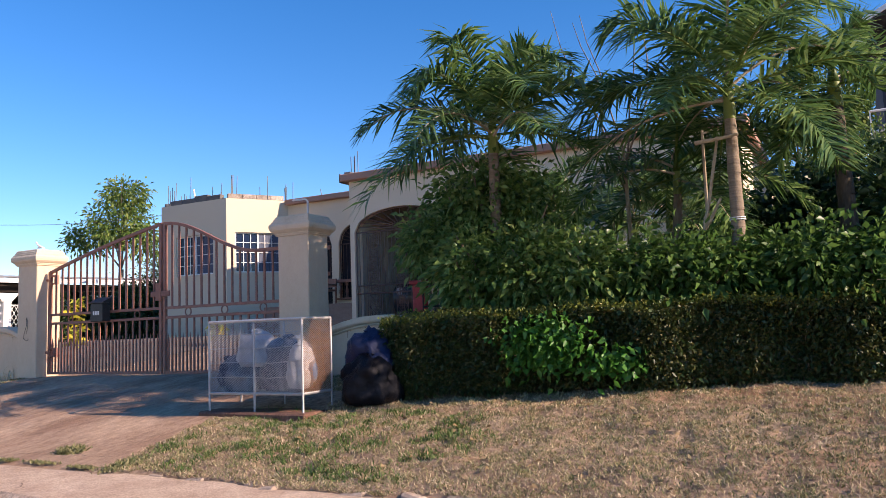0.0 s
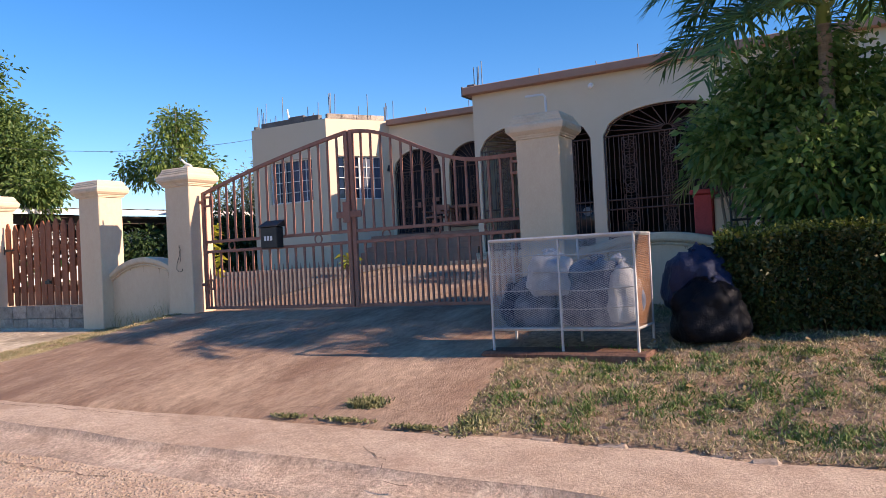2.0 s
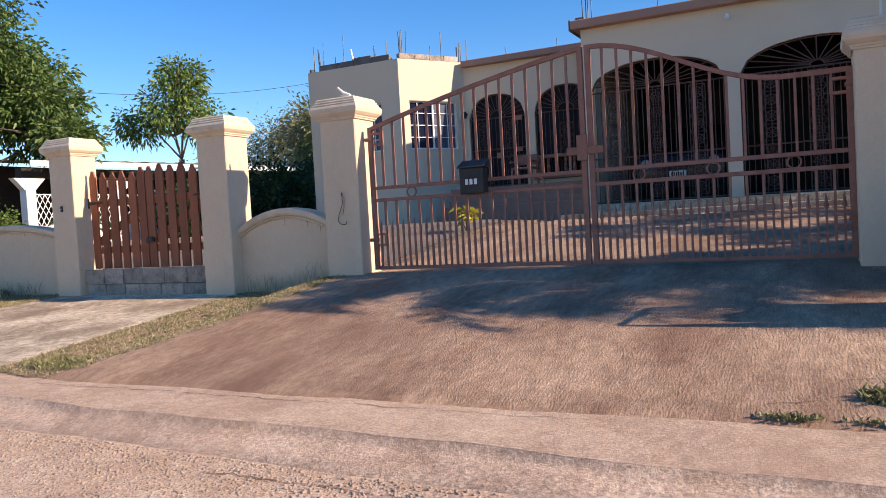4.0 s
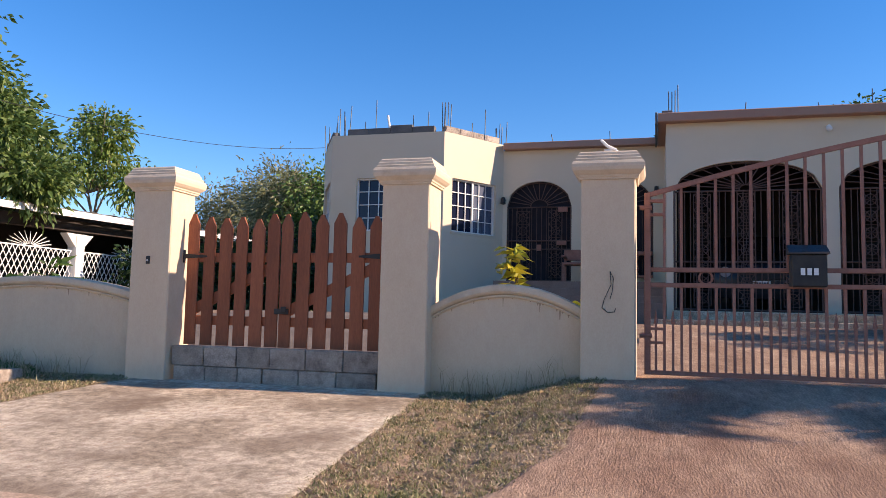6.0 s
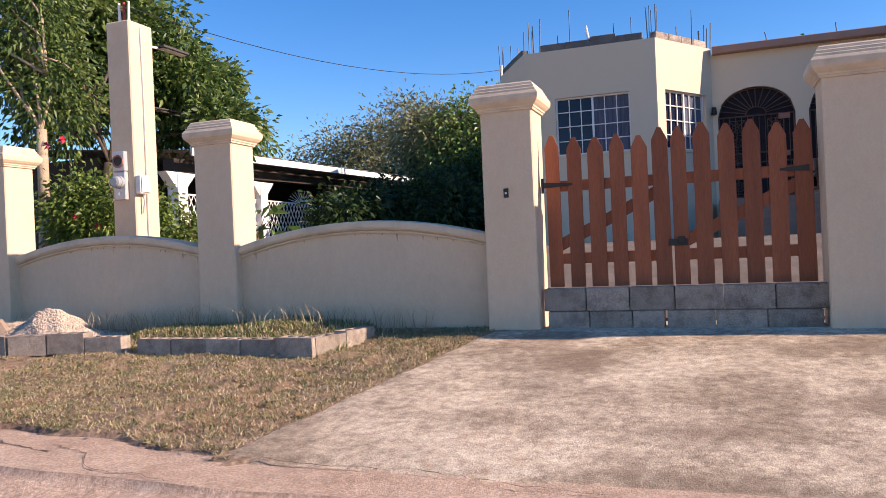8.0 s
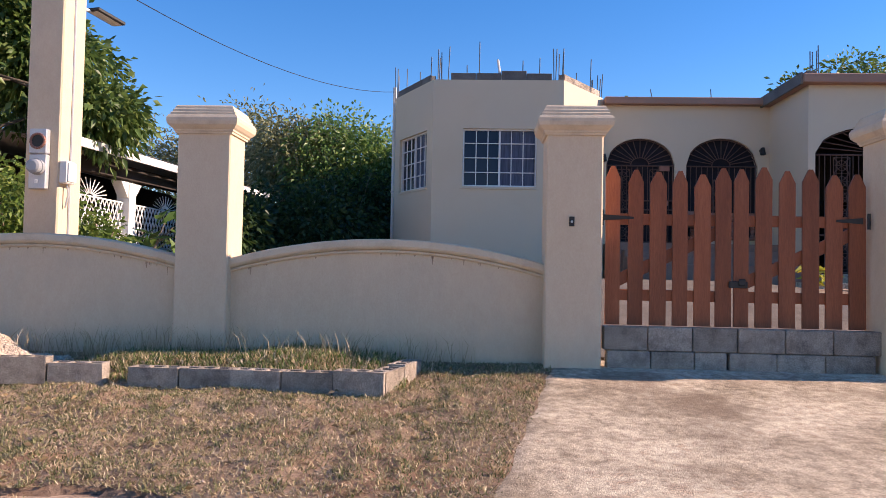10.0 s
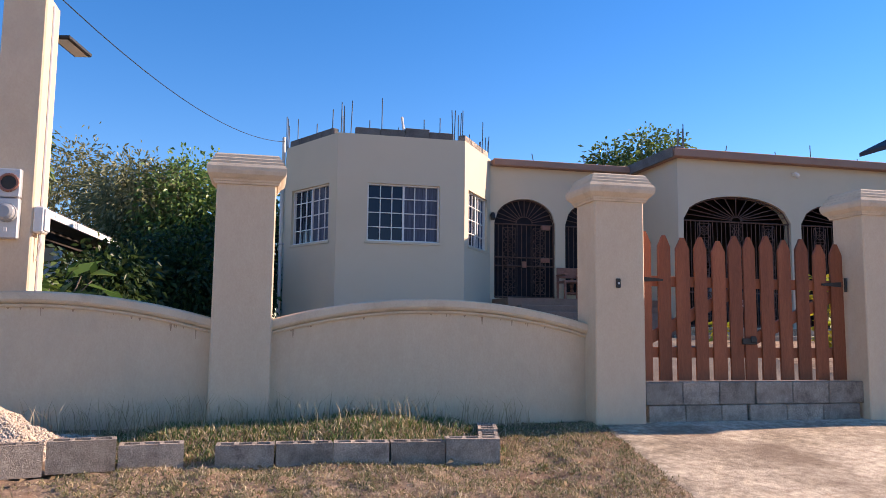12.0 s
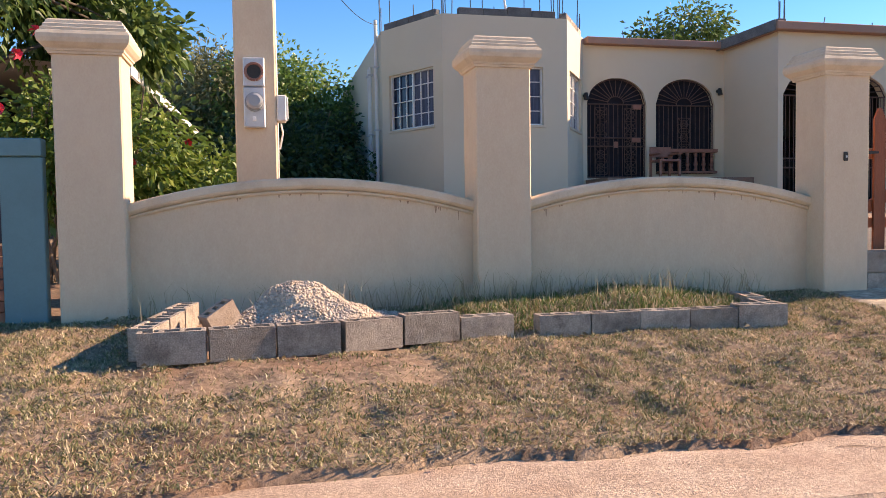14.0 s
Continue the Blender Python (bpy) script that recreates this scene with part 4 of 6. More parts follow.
hexa(bm, [(-10.22, GY - 0.19, 1.683), (-9.90, GY - 0.19, 1.683), (-9.90, GY - 0.025, 1.683), (-10.22, GY - 0.025, 1.683),
          (-10.22, GY - 0.17, 1.70), (-9.90, GY - 0.17, 1.70), (-9.90, GY - 0.025, 1.77), (-10.22, GY - 0.025, 1.77)])
part("lid", bm, "black", mail)
for j in range(3):
    part("mark", soft_box(-10.13 + 0.052 * j, -10.095 + 0.052 * j, GY - 0.176, GY - 0.172, 1.50, 1.56, 0.001), "white", mail, "white painted bar")

# ---- picket gate ----
PY = 8.02


def picket_leaf(xs, hinge, label):
    t = thing("picket_gate_leaf", (hinge, PY, 0.74), label, "gate", "leaves of the picket gate")
    rr = random.Random(int(-hinge * 10))
    for i, x in enumerate(xs):
        w, top = 0.068 + rr.uniform(-0.004, 0.004), 2.10 + rr.uniform(-0.035, 0.045)
        lean = rr.uniform(-0.008, 0.008)
        bm = bmesh.new()
        v = []
        for y in (PY - 0.012, PY + 0.012):
            v.append([bm.verts.new(p) for p in ((x - w, y, 0.713), (x + w, y, 0.713), (x + w + lean, y, top - 0.11), (x + w * 0.25 + lean, y, top), (x - w * 0.25 + lean, y, top), (x - w + lean, y, top - 0.11))])
        bm.faces.new(v[0])
        bm.faces.new(v[1][::-1])
        for a in range(6):
            b = (a + 1) % 6
            bm.faces.new((v[0][b], v[0][a], v[1][a], v[1][b]))
        part("picket", bm, "picket", t)
    a, b = min(xs) - 0.05, max(xs) + 0.05
    for z in (0.98, 1.66):
        part("rail", soft_box(a, b, PY + 0.014, PY + 0.05, z - 0.05, z + 0.05, 0.004), "picket", t)
    s = 1 if hinge < sum(xs) / len(xs) else -1
    p, q = ((a, 1.06), (b, 1.60)) if s > 0 else ((a, 1.06), (b, 1.60))
    bm = bmesh.new()
    y0, y1 = PY + 0.016, PY + 0.046
    hexa(bm, [(p[0], y0, p[1] - 0.06), (q[0], y0, q[1] - 0.06), (q[0], y1, q[1] - 0.06), (p[0], y1, p[1] - 0.06), (p[0], y0, p[1] + 0.06), (q[0], y0, q[1] + 0.06), (q[0], y1, q[1] + 0.06), (p[0], y1, p[1] + 0.06)])
    part("brace", bm, "picket", t)
    bm = bmesh.new()
    x = hinge
    hexa(bm, [(x - 0.03, PY - 0.022, 1.645), (x + s * 0.26, PY - 0.022, 1.66), (x + s * 0.26, PY - 0.013, 1.66), (x - 0.03, PY - 0.013, 1.645),
              (x - 0.03, PY - 0.022, 1.70), (x + s * 0.26, PY - 0.022, 1.68), (x + s * 0.26, PY - 0.013, 1.68), (x - 0.03, PY - 0.013, 1.70)])
    rod(bm, (x - s * 0.02, PY - 0.02, 1.60), (x - s * 0.02, PY - 0.02, 1.74), 0.014, n=6)
    part("hinge", bm, "black", t, "black strap hinge")
    return t


pk = picket_leaf([-16.20, -16.00, -15.80, -15.605, -15.41, -15.225], -16.28, "red-brown stained picket gate leaf with pointed boards")
picket_leaf([-15.07, -14.875, -14.67, -14.465, -14.265, -14.06], -13.99, "red-brown stained picket gate leaf with a diagonal brace")
part("latch", soft_box(-15.18, -15.02, PY - 0.035, PY - 0.013, 1.06, 1.12, 0.004), "black", pk, "black barrel bolt with padlock")
part("padlock", soft_box(-15.10, -15.04, PY - 0.05, PY - 0.036, 1.08, 1.14, 0.006), "black", pk)

barrier = thing("block_barrier", (-15.1, 7.9, 0.28), "two courses of loose grey concrete blocks under the picket gate", "block wall")
base = 0.288
for row, cuts in enumerate(([0.03, 0.41, 0.79, 1.07, 1.49, 1.90, 2.33], [0.0, 0.385, 0.77, 1.16, 1.56, 1.97, 2.385])):
    for j, (a, b) in enumerate(zip(cuts, cuts[1:])):
        gap = 0.02 if row == 0 and j in (3,) else 0.004
        dy = 0.006 * ((j * 7 + row * 3) % 3 - 1)
        z = base + row * 0.212
        part("block", soft_box(-16.30 + a + gap, -16.30 + b - 0.004, 7.86 + dy, 8.0 + dy, z, z + 0.207, 0.007), "block", barrier)

# small fittings on the pillars
hook = thing("wire_hook", (-11.705, WALL_Y - 0.01, 1.35), "bent loop of stiff wire hanging from a nail", "wire")
bm = bmesh.new()
chain(bm, [(-11.715, WALL_Y + 0.01, 1.52), (-11.715, WALL_Y - 0.02, 1.52), (-11.705, WALL_Y - 0.02, 1.40), (-11.765, WALL_Y - 0.02, 1.27), (-11.785, WALL_Y - 0.015, 1.19), (-11.735, WALL_Y - 0.015, 1.15), (-11.675, WALL_Y - 0.015, 1.155), (-11.665, WALL_Y - 0.015, 1.19)], 0.0038, 5)
chain(bm, [(-11.715, WALL_Y - 0.02, 1.52), (-11.685, WALL_Y - 0.015, 1.46), (-11.695, WALL_Y - 0.015, 1.34), (-11.715, WALL_Y - 0.015, 1.27)], 0.0032, 5)
part("loop", bm, "black", hook)
bell = thing("bell_push", (-16.6, WALL_Y - 0.01, 1.60), "small dark doorbell plate on the pillar", "doorbell")
part("plate", soft_box(-16.62, -16.575, WALL_Y - 0.014, WALL_Y + 0.002, 1.57, 1.655, 0.004), "black", bell)
part("button", soft_box(-16.607, -16.588, WALL_Y - 0.02, WALL_Y - 0.0145, 1.60, 1.62, 0.003), "galv", bell)
stub = thing("light_stub", (-11.735, 8.02, 2.64), "broken white lamp bracket on the pillar cap", "bracket")
bm = bmesh.new()
chain(bm, [(-11.655, 8.02, 2.62), (-11.675, 8.0, 2.68), (-11.755, 7.98, 2.72), (-11.815, 7.97, 2.78)], 0.022, 7, 0.6)
rod(bm, (-11.695, 8.0, 2.69), (-11.785, 7.98, 2.68), 0.018, 0.01, 6)
part("arm", bm, "white", stub)
stub2 = thing("conduit_stub", (-6.21, 8.02, 2.64), "bent pale conduit rising from the pillar cap", "pipe")
bm = bmesh.new()
chain(bm, [(-6.2, 8.02, 2.62), (-6.2, 8.02, 2.86), (-6.22, 8.0, 2.885), (-6.42, 7.98, 2.885)], 0.013, 6)
part("tube", bm, "zinc", stub2)

# ---- planter kerb of hollow blocks ----
def hollow_block(parent, x, y, z, yaw, material="block", l=0.40, w=0.15, h=0.2, tilt=0.0):
    m = pose(x, y, z, 0, tilt, yaw)
    bm = bmesh.new()
    t, g_ = 0.028, (l - 4 * 0.028) / 3
    xs = [-l / 2]
    for k in range(3):
        xs += [-l / 2 + t + k * (g_ + t), -l / 2 + (k + 1) * (g_ + t)]
    xs.append(l / 2)
    ys = [-w / 2, -w / 2 + t, w / 2 - t, w / 2]
    V = {}

    def at(a, b, c):
        if (a, b, c) not in V:
            V[(a, b, c)] = bm.verts.new(m @ Vector((xs[a], ys[b], c)))
        return V[(a, b, c)]

    for a in range(7):
        for b in range(3):
            hole = b == 1 and a in (1, 3, 5)
            if not hole:
                bm.faces.new((at(a, b, h), at(a + 1, b, h), at(a + 1, b + 1, h), at(a, b + 1, h)))
            else:
                d = 0.05
                q = [(a, b), (a + 1, b), (a + 1, b + 1), (a, b + 1)]
                for (p0, p1) in zip(q, q[1:] + q[:1]):
                    bm.faces.new((at(*p1, h), at(*p0, h), at(*p0, d), at(*p1, d)))
                bm.faces.new([at(*p, d) for p in q])
    rim = [(a, 0) for a in range(8)] + [(7, b) for b in (1, 2, 3)] + [(a, 3) for a in range(6, -1, -1)] + [(0, 2), (0, 1)]
    for p0, p1 in zip(rim, rim[1:] + rim[:1]):
        bm.faces.new((at(*p0, 0.0), at(*p1, 0.0), at(*p1, h), at(*p0, h)))
    bm.faces.new([at(*p, 0.0) for p in rim][::-1])
    return part("block", bm, material, parent)


def planter_y(x):
    return float(np.interp(x, [-22.7, -21.5, -20.6, -20.2, -19.4, -18.6, -18.1], [6.52, 6.62, 6.80, 6.83, 6.84, 6.80, 6.74]))


kerb = thing("planter_kerb", (-20.4, 6.8, 0.2), "planter edging of loose grey hollow concrete blocks", "planter")
for j in range(6):
    x = -22.50 + 0.414 * j
    yaw = math.degrees(math.atan2(planter_y(x + 0.2) - planter_y(x - 0.2), 0.4))
    hollow_block(kerb, x, planter_y(x), 0.235 + (0.012 if j == 4 else 0) - (0.03 if j == 5 else 0), yaw + (2 if j % 2 else -2), "block")
for j in range(5):
    x = -19.83 + 0.395 * j
    yaw = math.degrees(math.atan2(planter_y(x + 0.2) - planter_y(x - 0.2), 0.4))
    hollow_block(kerb, x, planter_y(x), 0.185 + (0.02 if j == 4 else 0), yaw + (1.5 if j % 2 else -2), "block", 0.385)
for j in range(2):
    hollow_block(kerb, -18.08 + 0.10 * j, 6.92 + 0.38 * j, 0.20 + 0.015 * j, 76)
for j in range(3):
    hollow_block(kerb, -22.66 + 0.06 * j, 6.76 + 0.37 * j, 0.25 + 0.015 * j, 82)
loose = thing("loose_block", (-22.15, 7.2, 0.36), "tipped brown hollow block lying on the gravel heap", "block")
hollow_block(loose, -22.22, 7.10, 0.37, 35, "stone", l=0.23, w=0.12, h=0.15, tilt=-28)

# gravel heap
def heap(x, y):
    r = np.where(x > -21.75, 0.98, 0.66)
    d = np.sqrt(((x + 21.75) / r) ** 2 + ((y - 7.32) / 0.52) ** 2) * (1 + 0.12 * np.sin(x * 7 + y * 5) + 0.08 * np.sin(x * 15 - y * 11))
    return 0.22 + 0.45 * np.clip(1 - d, 0, 1) ** 0.9 + 0.02 * np.sin(x * 19) * np.sin(y * 23) * (d < 0.8)


gravel = thing("gravel_heap", (-21.7, 7.3, 0.3), "heap of cream marl gravel against the wall", "gravel", kind="stuff")
sheet("heap", np.linspace(-22.6, -20.7, 50), np.linspace(6.75, 7.93, 30), heap, "gravel", gravel)
n = 15000
gx, gy = rng.uniform(-22.6, -20.7, n), rng.uniform(6.78, 7.92, n)
keep = heap(gx, gy) > 0.24
gx, gy = gx[keep], gy[keep]
s = rng.uniform(0.006, 0.019, len(gx))
oct_v = np.array([(1, 0, 0), (0, 1, 0), (-1, 0, 0), (0, -1, 0), (0, 0, 1), (0, 0, -1)], float)
oct_f = np.array([(0, 1, 4), (1, 2, 4), (2, 3, 4), (3, 0, 4), (1, 0, 5), (2, 1, 5), (3, 2, 5), (0, 3, 5)])


def stones(name, x, y, z, s, material, parent=None):
    v = oct_v[None] * (s[:, None, None] * rng.uniform(0.6, 1.3, (len(x), 6, 1)))
    a = rng.uniform(0, 6.28, len(x))
    c, q = np.cos(a)[:, None], np.sin(a)[:, None]
    v = np.stack([v[..., 0] * c - v[..., 1] * q, v[..., 0] * q + v[..., 1] * c, v[..., 2] * 0.8], -1) + np.stack([x, y, z], -1)[:, None]
    f = oct_f[None] + (np.arange(len(x)) * 6)[:, None, None]
    return soup(name, v.reshape(-1, 3), f.reshape(-1, 3), material, parent)


stones("pebbles", gx, gy, heap(gx, gy), s, "gravel", gravel)

# ---- utility column ----
UX, UY = -21.99, 8.82
col = thing("utility_column", (UX, UY + 0.18, 0.3), "tall cream concrete service column behind the wall", "column")
part("shaft", soft_box(UX - 0.185, UX + 0.185, UY, UY + 0.44, 0.2, 4.26, 0.015), "wall", col)
for j in range(3):
    bm = bmesh.new()
    rod(bm, (UX - 0.08 + 0.07 * j, UY + 0.15, 4.26), (UX - 0.09 + 0.08 * j, UY + 0.15, 4.55), 0.02, 0.016, 7)
    part("service_conduit", bm, "white" if j != 1 else "redpost", col)
bm = bmesh.new()
chain(bm, [(UX + 0.19, UY + 0.2, 1.0), (UX + 0.195, UY + 0.2, 2.0), (UX + 0.19, UY + 0.21, 3.2), (UX + 0.19, UY + 0.2, 4.2)], 0.012, 6)
part("side_cable", bm, "galv", col)
meter = thing("meter_box", (UX, UY - 0.05, 1.93), "two grey electricity meter boxes on the column", "meter")
part("box", soft_box(UX - 0.105, UX + 0.085, UY - 0.07, UY + 0.002, 2.30, 2.56, 0.01), "galv", meter, "empty meter socket with a rusty rim")
bm = bmesh.new()
ring(bm, (UX - 0.01, UY - 0.075, 2.43), 0.075, 0.014, "y", 18)
part("socket_rim", bm, "gate", meter)
bm = bmesh.new()
rod(bm, (UX - 0.01, UY - 0.0695, 2.43), (UX - 0.01, UY - 0.074, 2.43), 0.07, 0.07, 18)
part("socket", bm, "black", meter)
part("box", soft_box(UX - 0.105, UX + 0.085, UY - 0.065, UY + 0.002, 1.93, 2.295, 0.01), "galv", meter)
bm = bmesh.new()
for a, b, r0, r1 in ((0.06, 0.10, 0.088, 0.084), (0.10, 0.15, 0.078, 0.072), (0.15, 0.165, 0.072, 0.05)):
    rod(bm, (UX - 0.01, UY - a, 2.16), (UX - 0.01, UY - b, 2.16), r0, r1, 20)
part("meter_dome", bm, "lens", meter, "clear round meter cover")
part("seal_tag", soft_box(UX - 0.03, UX + 0.0, UY - 0.075, UY - 0.066, 1.99, 2.03, 0.002), "white", meter)
jb = thing("junction_box", (UX + 0.25, UY + 0.05, 1.98), "grey-white plastic junction box on the column side", "junction box")
part("box", soft_box(UX + 0.187, UX + 0.275, UY + 0.0, UY + 0.17, 2.0, 2.24, 0.012), "zinc", jb)
part("cover", soft_box(UX + 0.276, UX + 0.29, UY + 0.01, UY + 0.16, 2.02, 2.22, 0.005), "white", jb)
bm = bmesh.new()
chain(bm, [(UX + 0.22, UY + 0.1, 2.0), (UX + 0.24, UY + 0.1, 1.9), (UX + 0.21, UY + 0.1, 1.75)], 0.01, 6)
part("cable", bm, "galv", jb)
lamp = thing("solar_lamp", (UX + 0.5, UY + 0.2, 3.8), "flat solar street lamp on a short arm", "lamp")
bm = bmesh.new()
chain(bm, [(UX + 0.10, UY + 0.40, 4.02), (UX + 0.12, UY + 0.75, 4.05)], 0.018, 7)
part("arm", bm, "white", lamp)
part("head", soft_box(-0.20, 0.20, -0.10, 0.10, -0.02, 0.02, 0.008, 1, pose(UX + 0.22, UY + 0.80, 4.03, 3, 8, 70)), "black", lamp)
part("diode_panel", soft_box(-0.18, 0.18, -0.07, 0.07, -0.027, -0.0215, 0.002, 1, pose(UX + 0.22, UY + 0.80, 4.03, 3, 8, 70)), "zinc", lamp)
cable = thing("service_cable", (UX, UY, 4.3), "thin black service cable sagging to the house", "cable")
pa, pb = Vector((UX, UY + 0.15, 4.5)), Vector((-19.45, 18.4, 5.3))
bm = bmesh.new()
chain(bm, [pa.lerp(pb, i / 16) - Vector((0, 0, 0.4 * 4 * (i / 16) * (1 - i / 16))) for i in range(17)], 0.006, 5)
part("wire", bm, "black", cable)

# ---- refuse cage and bags ----
cage_base = thing("cage_plinth", (-5.5, 6.6, 0.3), "low red-stained concrete plinth, its colour darkened for shade under the refuse cage", "plinth")
part("slab", soft_box(-6.12, -4.70, 5.97, 6.62, 0.15, 0.335, 0.02), "plinth", cage_base)
CX0, CX1, CY0, CY1, CZ0, CZ1 = -6.03, -4.79, 6.06, 6.54, 0.52, 1.265
cage = thing("refuse_cage", ((CX0 + CX1) / 2, (CY0 + CY1) / 2, 0.336), "silver expanded-metal refuse cage standing on short legs", "cage")
for x in (CX0, (CX0 + CX1) / 2, CX1):
    for y in (CY0, CY1):
        bm = bmesh.new()
        rod(bm, (x, y, 0.336), (x, y, CZ1), 0.012, n=5)
        part("post", bm, "mesh", cage)
for z in (CZ0, CZ1):
    for p, q in (((CX0, CY0), (CX1, CY0)), ((CX1, CY0), (CX1, CY1)), ((CX1, CY1), (CX0, CY1)), ((CX0, CY1), (CX0, CY0))):
        bm = bmesh.new()
        rod(bm, (*p, z), (*q, z), 0.016 if z == CZ1 else 0.011, n=6)
        part("rail", bm, "mesh", cage)


def mesh_panel(p, q, z0, z1, material="mesh", label="fine silver expanded-metal panel", step=0.036, rise=0.018):
    """Expanded metal: a net of flattened diamonds."""
    d = Vector((q[0] - p[0], q[1] - p[1], 0))
    length = d.length
    d.normalize()
    nrm = Vector((-d.y, d.x, 0)) * 0.002
    v, f = [], []
    nx, nz = int(length / step), int((z1 - z0) / rise)
    for i in range(nx):
        for k in range(nz):
            for s in (0, 1):
                a = Vector((p[0], p[1], z0)) + d * (i * step) + Vector((0, 0, (k + s) * rise))
                b = Vector((p[0], p[1], z0)) + d * ((i + 1) * step) + Vector((0, 0, (k + 1 - s) * rise))
                w = Vector((0, 0, 0.0014))
                j = len(v)
                v += [a - w - nrm, b - w - nrm, b + w + nrm, a + w + nrm]
                f.append((j, j + 1, j + 2, j + 3))
    return soup("mesh_panel", v, f, material, cage, label)


mesh_panel((CX0, CY0), (CX1, CY0), CZ0, CZ1)
mesh_panel((CX1, CY0), (CX1, CY1), CZ0, CZ1, "brownmesh", "orange-brown expanded-metal side panel")
mesh_panel((CX1, CY1), (CX0, CY1), CZ0, CZ1)
mesh_panel((CX0, CY1), (CX0, CY0), CZ0, CZ1)
part("floor", soft_box(CX0 + 0.01, CX1 - 0.01, CY0 + 0.01, CY1 - 0.01, CZ0 - 0.02, CZ0 - 0.005, 0.003), "mesh", cage)
for z in (0.68, 0.83, 0.98, 1.12):
    bm = bmesh.new()
    chain(bm, [(CX0, CY0 - 0.006, z), (-5.6, CY0 - 0.008, z + 0.008), (-5.2, CY0 - 0.008, z - 0.006), (CX1, CY0 - 0.006, z + 0.02)], 0.0045, 4)
    part("wire", bm, "mesh", cage)


def plastic_bag(name, x, y, z, rx, ry, rz, material, label, seed):
    """A slumped refuse bag: a pleated, knotted sack."""
    t = thing(name, (x, y, z), label, "bag", "refuse bags")
    bm = bmesh.new()
    bmesh.ops.create_icosphere(bm, subdivisions=4, radius=1.0)
    for vtx in bm.verts:
        p = vtx.co.copy()
        a = math.atan2(p.y, p.x)
        pleat = 0.035 * math.sin(a * 17 + seed + 3 * p.z) * max(0.0, p.z + 0.3)
        lump = 0.30 * noise.noise(p * 1.5 + Vector((seed, 0, 0))) + 0.13 * noise.noise(p * 3.6 + Vector((0, seed, 0))) + 0.07 * abs(noise.noise(p * 8.0))
        k = 1 + lump + pleat
        zz = p.z * k
        if zz < -0.65:
            zz = -0.65 + (zz + 0.65) * 0.12
        neck = 1 - 0.3 * max(0.0, p.z - 0.72) / 0.28
        vtx.co = Vector((x + p.x * k * rx * neck, y + p.y * k * ry * neck, z + (zz + 0.69) * rz))
    part("sack", bm, material, t, smooth=True)
    bm = bmesh.new()
    zt = z + 1.58 * rz
    for j in range(5):
        a = j * 1.256 + seed
        rod(bm, (x, y, zt - 0.05), (x + 0.05 * math.cos(a), y + 0.05 * math.sin(a), zt + 0.05), 0.016, 0.024, 5)
    part("knot", bm, material, t)
    return t


fl = CZ0 - 0.004
plastic_bag("refuse_bag", -5.78, 6.30, fl, 0.24, 0.20, 0.24, "greybag", "grey-blue plastic refuse bag inside the cage", 1)
plastic_bag("refuse_bag", -5.16, 6.30, fl, 0.33, 0.20, 0.34, "greybag", "grey-blue plastic refuse bag bulging inside the cage", 2)
plastic_bag("refuse_bag", -5.58, 6.30, fl + 0.26, 0.22, 0.19, 0.22, "palebag", "white plastic refuse bag on top of the pile", 3)
plastic_bag("refuse_bag", -4.97, 6.24, fl + 0.04, 0.15, 0.14, 0.30, "palebag", "white plastic refuse bag inside the cage", 4)
plastic_bag("refuse_bag", -5.88, 6.20, fl + 0.06, 0.11, 0.11, 0.17, "bluebag", "small blue plastic refuse bag inside the cage", 5)
plastic_bag("refuse_bag", -4.36, 6.62, 0.36, 0.30, 0.28, 0.30, "bag", "large black plastic refuse bag beside the cage", 6)
plastic_bag("refuse_bag", -4.46, 6.78, 0.60, 0.27, 0.22, 0.30, "bluebag", "navy plastic refuse bag slumped on the black one", 7)
# ---- hedge, fence, shrubs and palms ----
HEDGE = np.array([(-4.35, 6.72), (-4.1, 6.76), (-2.05, 7.06), (-1.1, 7.28), (1.5, 7.9), (6.5, 9.1)])


def hedge_front(x):
    return np.interp(x, HEDGE[:, 0], HEDGE[:, 1])


def hedge_points(n, g, depth):
    """Places within a clipped hedge, most of them near its face and top."""
    x = -4.3 + 7.8 * g.random(n) ** 1.15
    f = g.random(n)
    lump = 0.07 * np.sin(x * 3.1) + 0.05 * np.sin(x * 7.7 + 1)
    inner = np.abs(g.normal(0, depth, n))
    h = g.random(n)
    y = np.where(f < 0.62, inner - lump + 0.10 * np.maximum(0, 0.35 - h), 0.85 * g.random(n))
    z = np.where(f < 0.62, 0.03 + 0.76 * h, 0.79 - inner * 0.6 + 0.025 * g.normal(size=n))
    yy = hedge_front(x) + y
    return np.stack([x, yy, ground_z(x, np.minimum(yy, 7.2)) + z + 0.02 * np.sin(x * 5)], 1)


g = np.random.default_rng(11)
hedge = thing("hedge", (-1.0, 7.6, 0.5), "long clipped dark green hedge with yellowish tips", "hedge")
pts = hedge_points(60000, g, 0.07)
way = g.normal(size=pts.shape) + np.array([0, -0.6, 0.4])
leaves("foliage", pts, way, g.uniform(0.028, 0.055, len(pts)), 0.55, "hedge", hedge)
# Inner leaves take the green darkened for shade inside the hedge.
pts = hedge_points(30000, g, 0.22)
leaves("inner_foliage", pts, g.normal(size=pts.shape), g.uniform(0.04, 0.07, len(pts)), 0.6, "shade", hedge, "inner leaves in a darker green that stands for the shade")
x = -4.3 + 7.8 * g.random(15000) ** 1.15
yy = hedge_front(x) + 0.8 * g.random(len(x)) ** 1.4
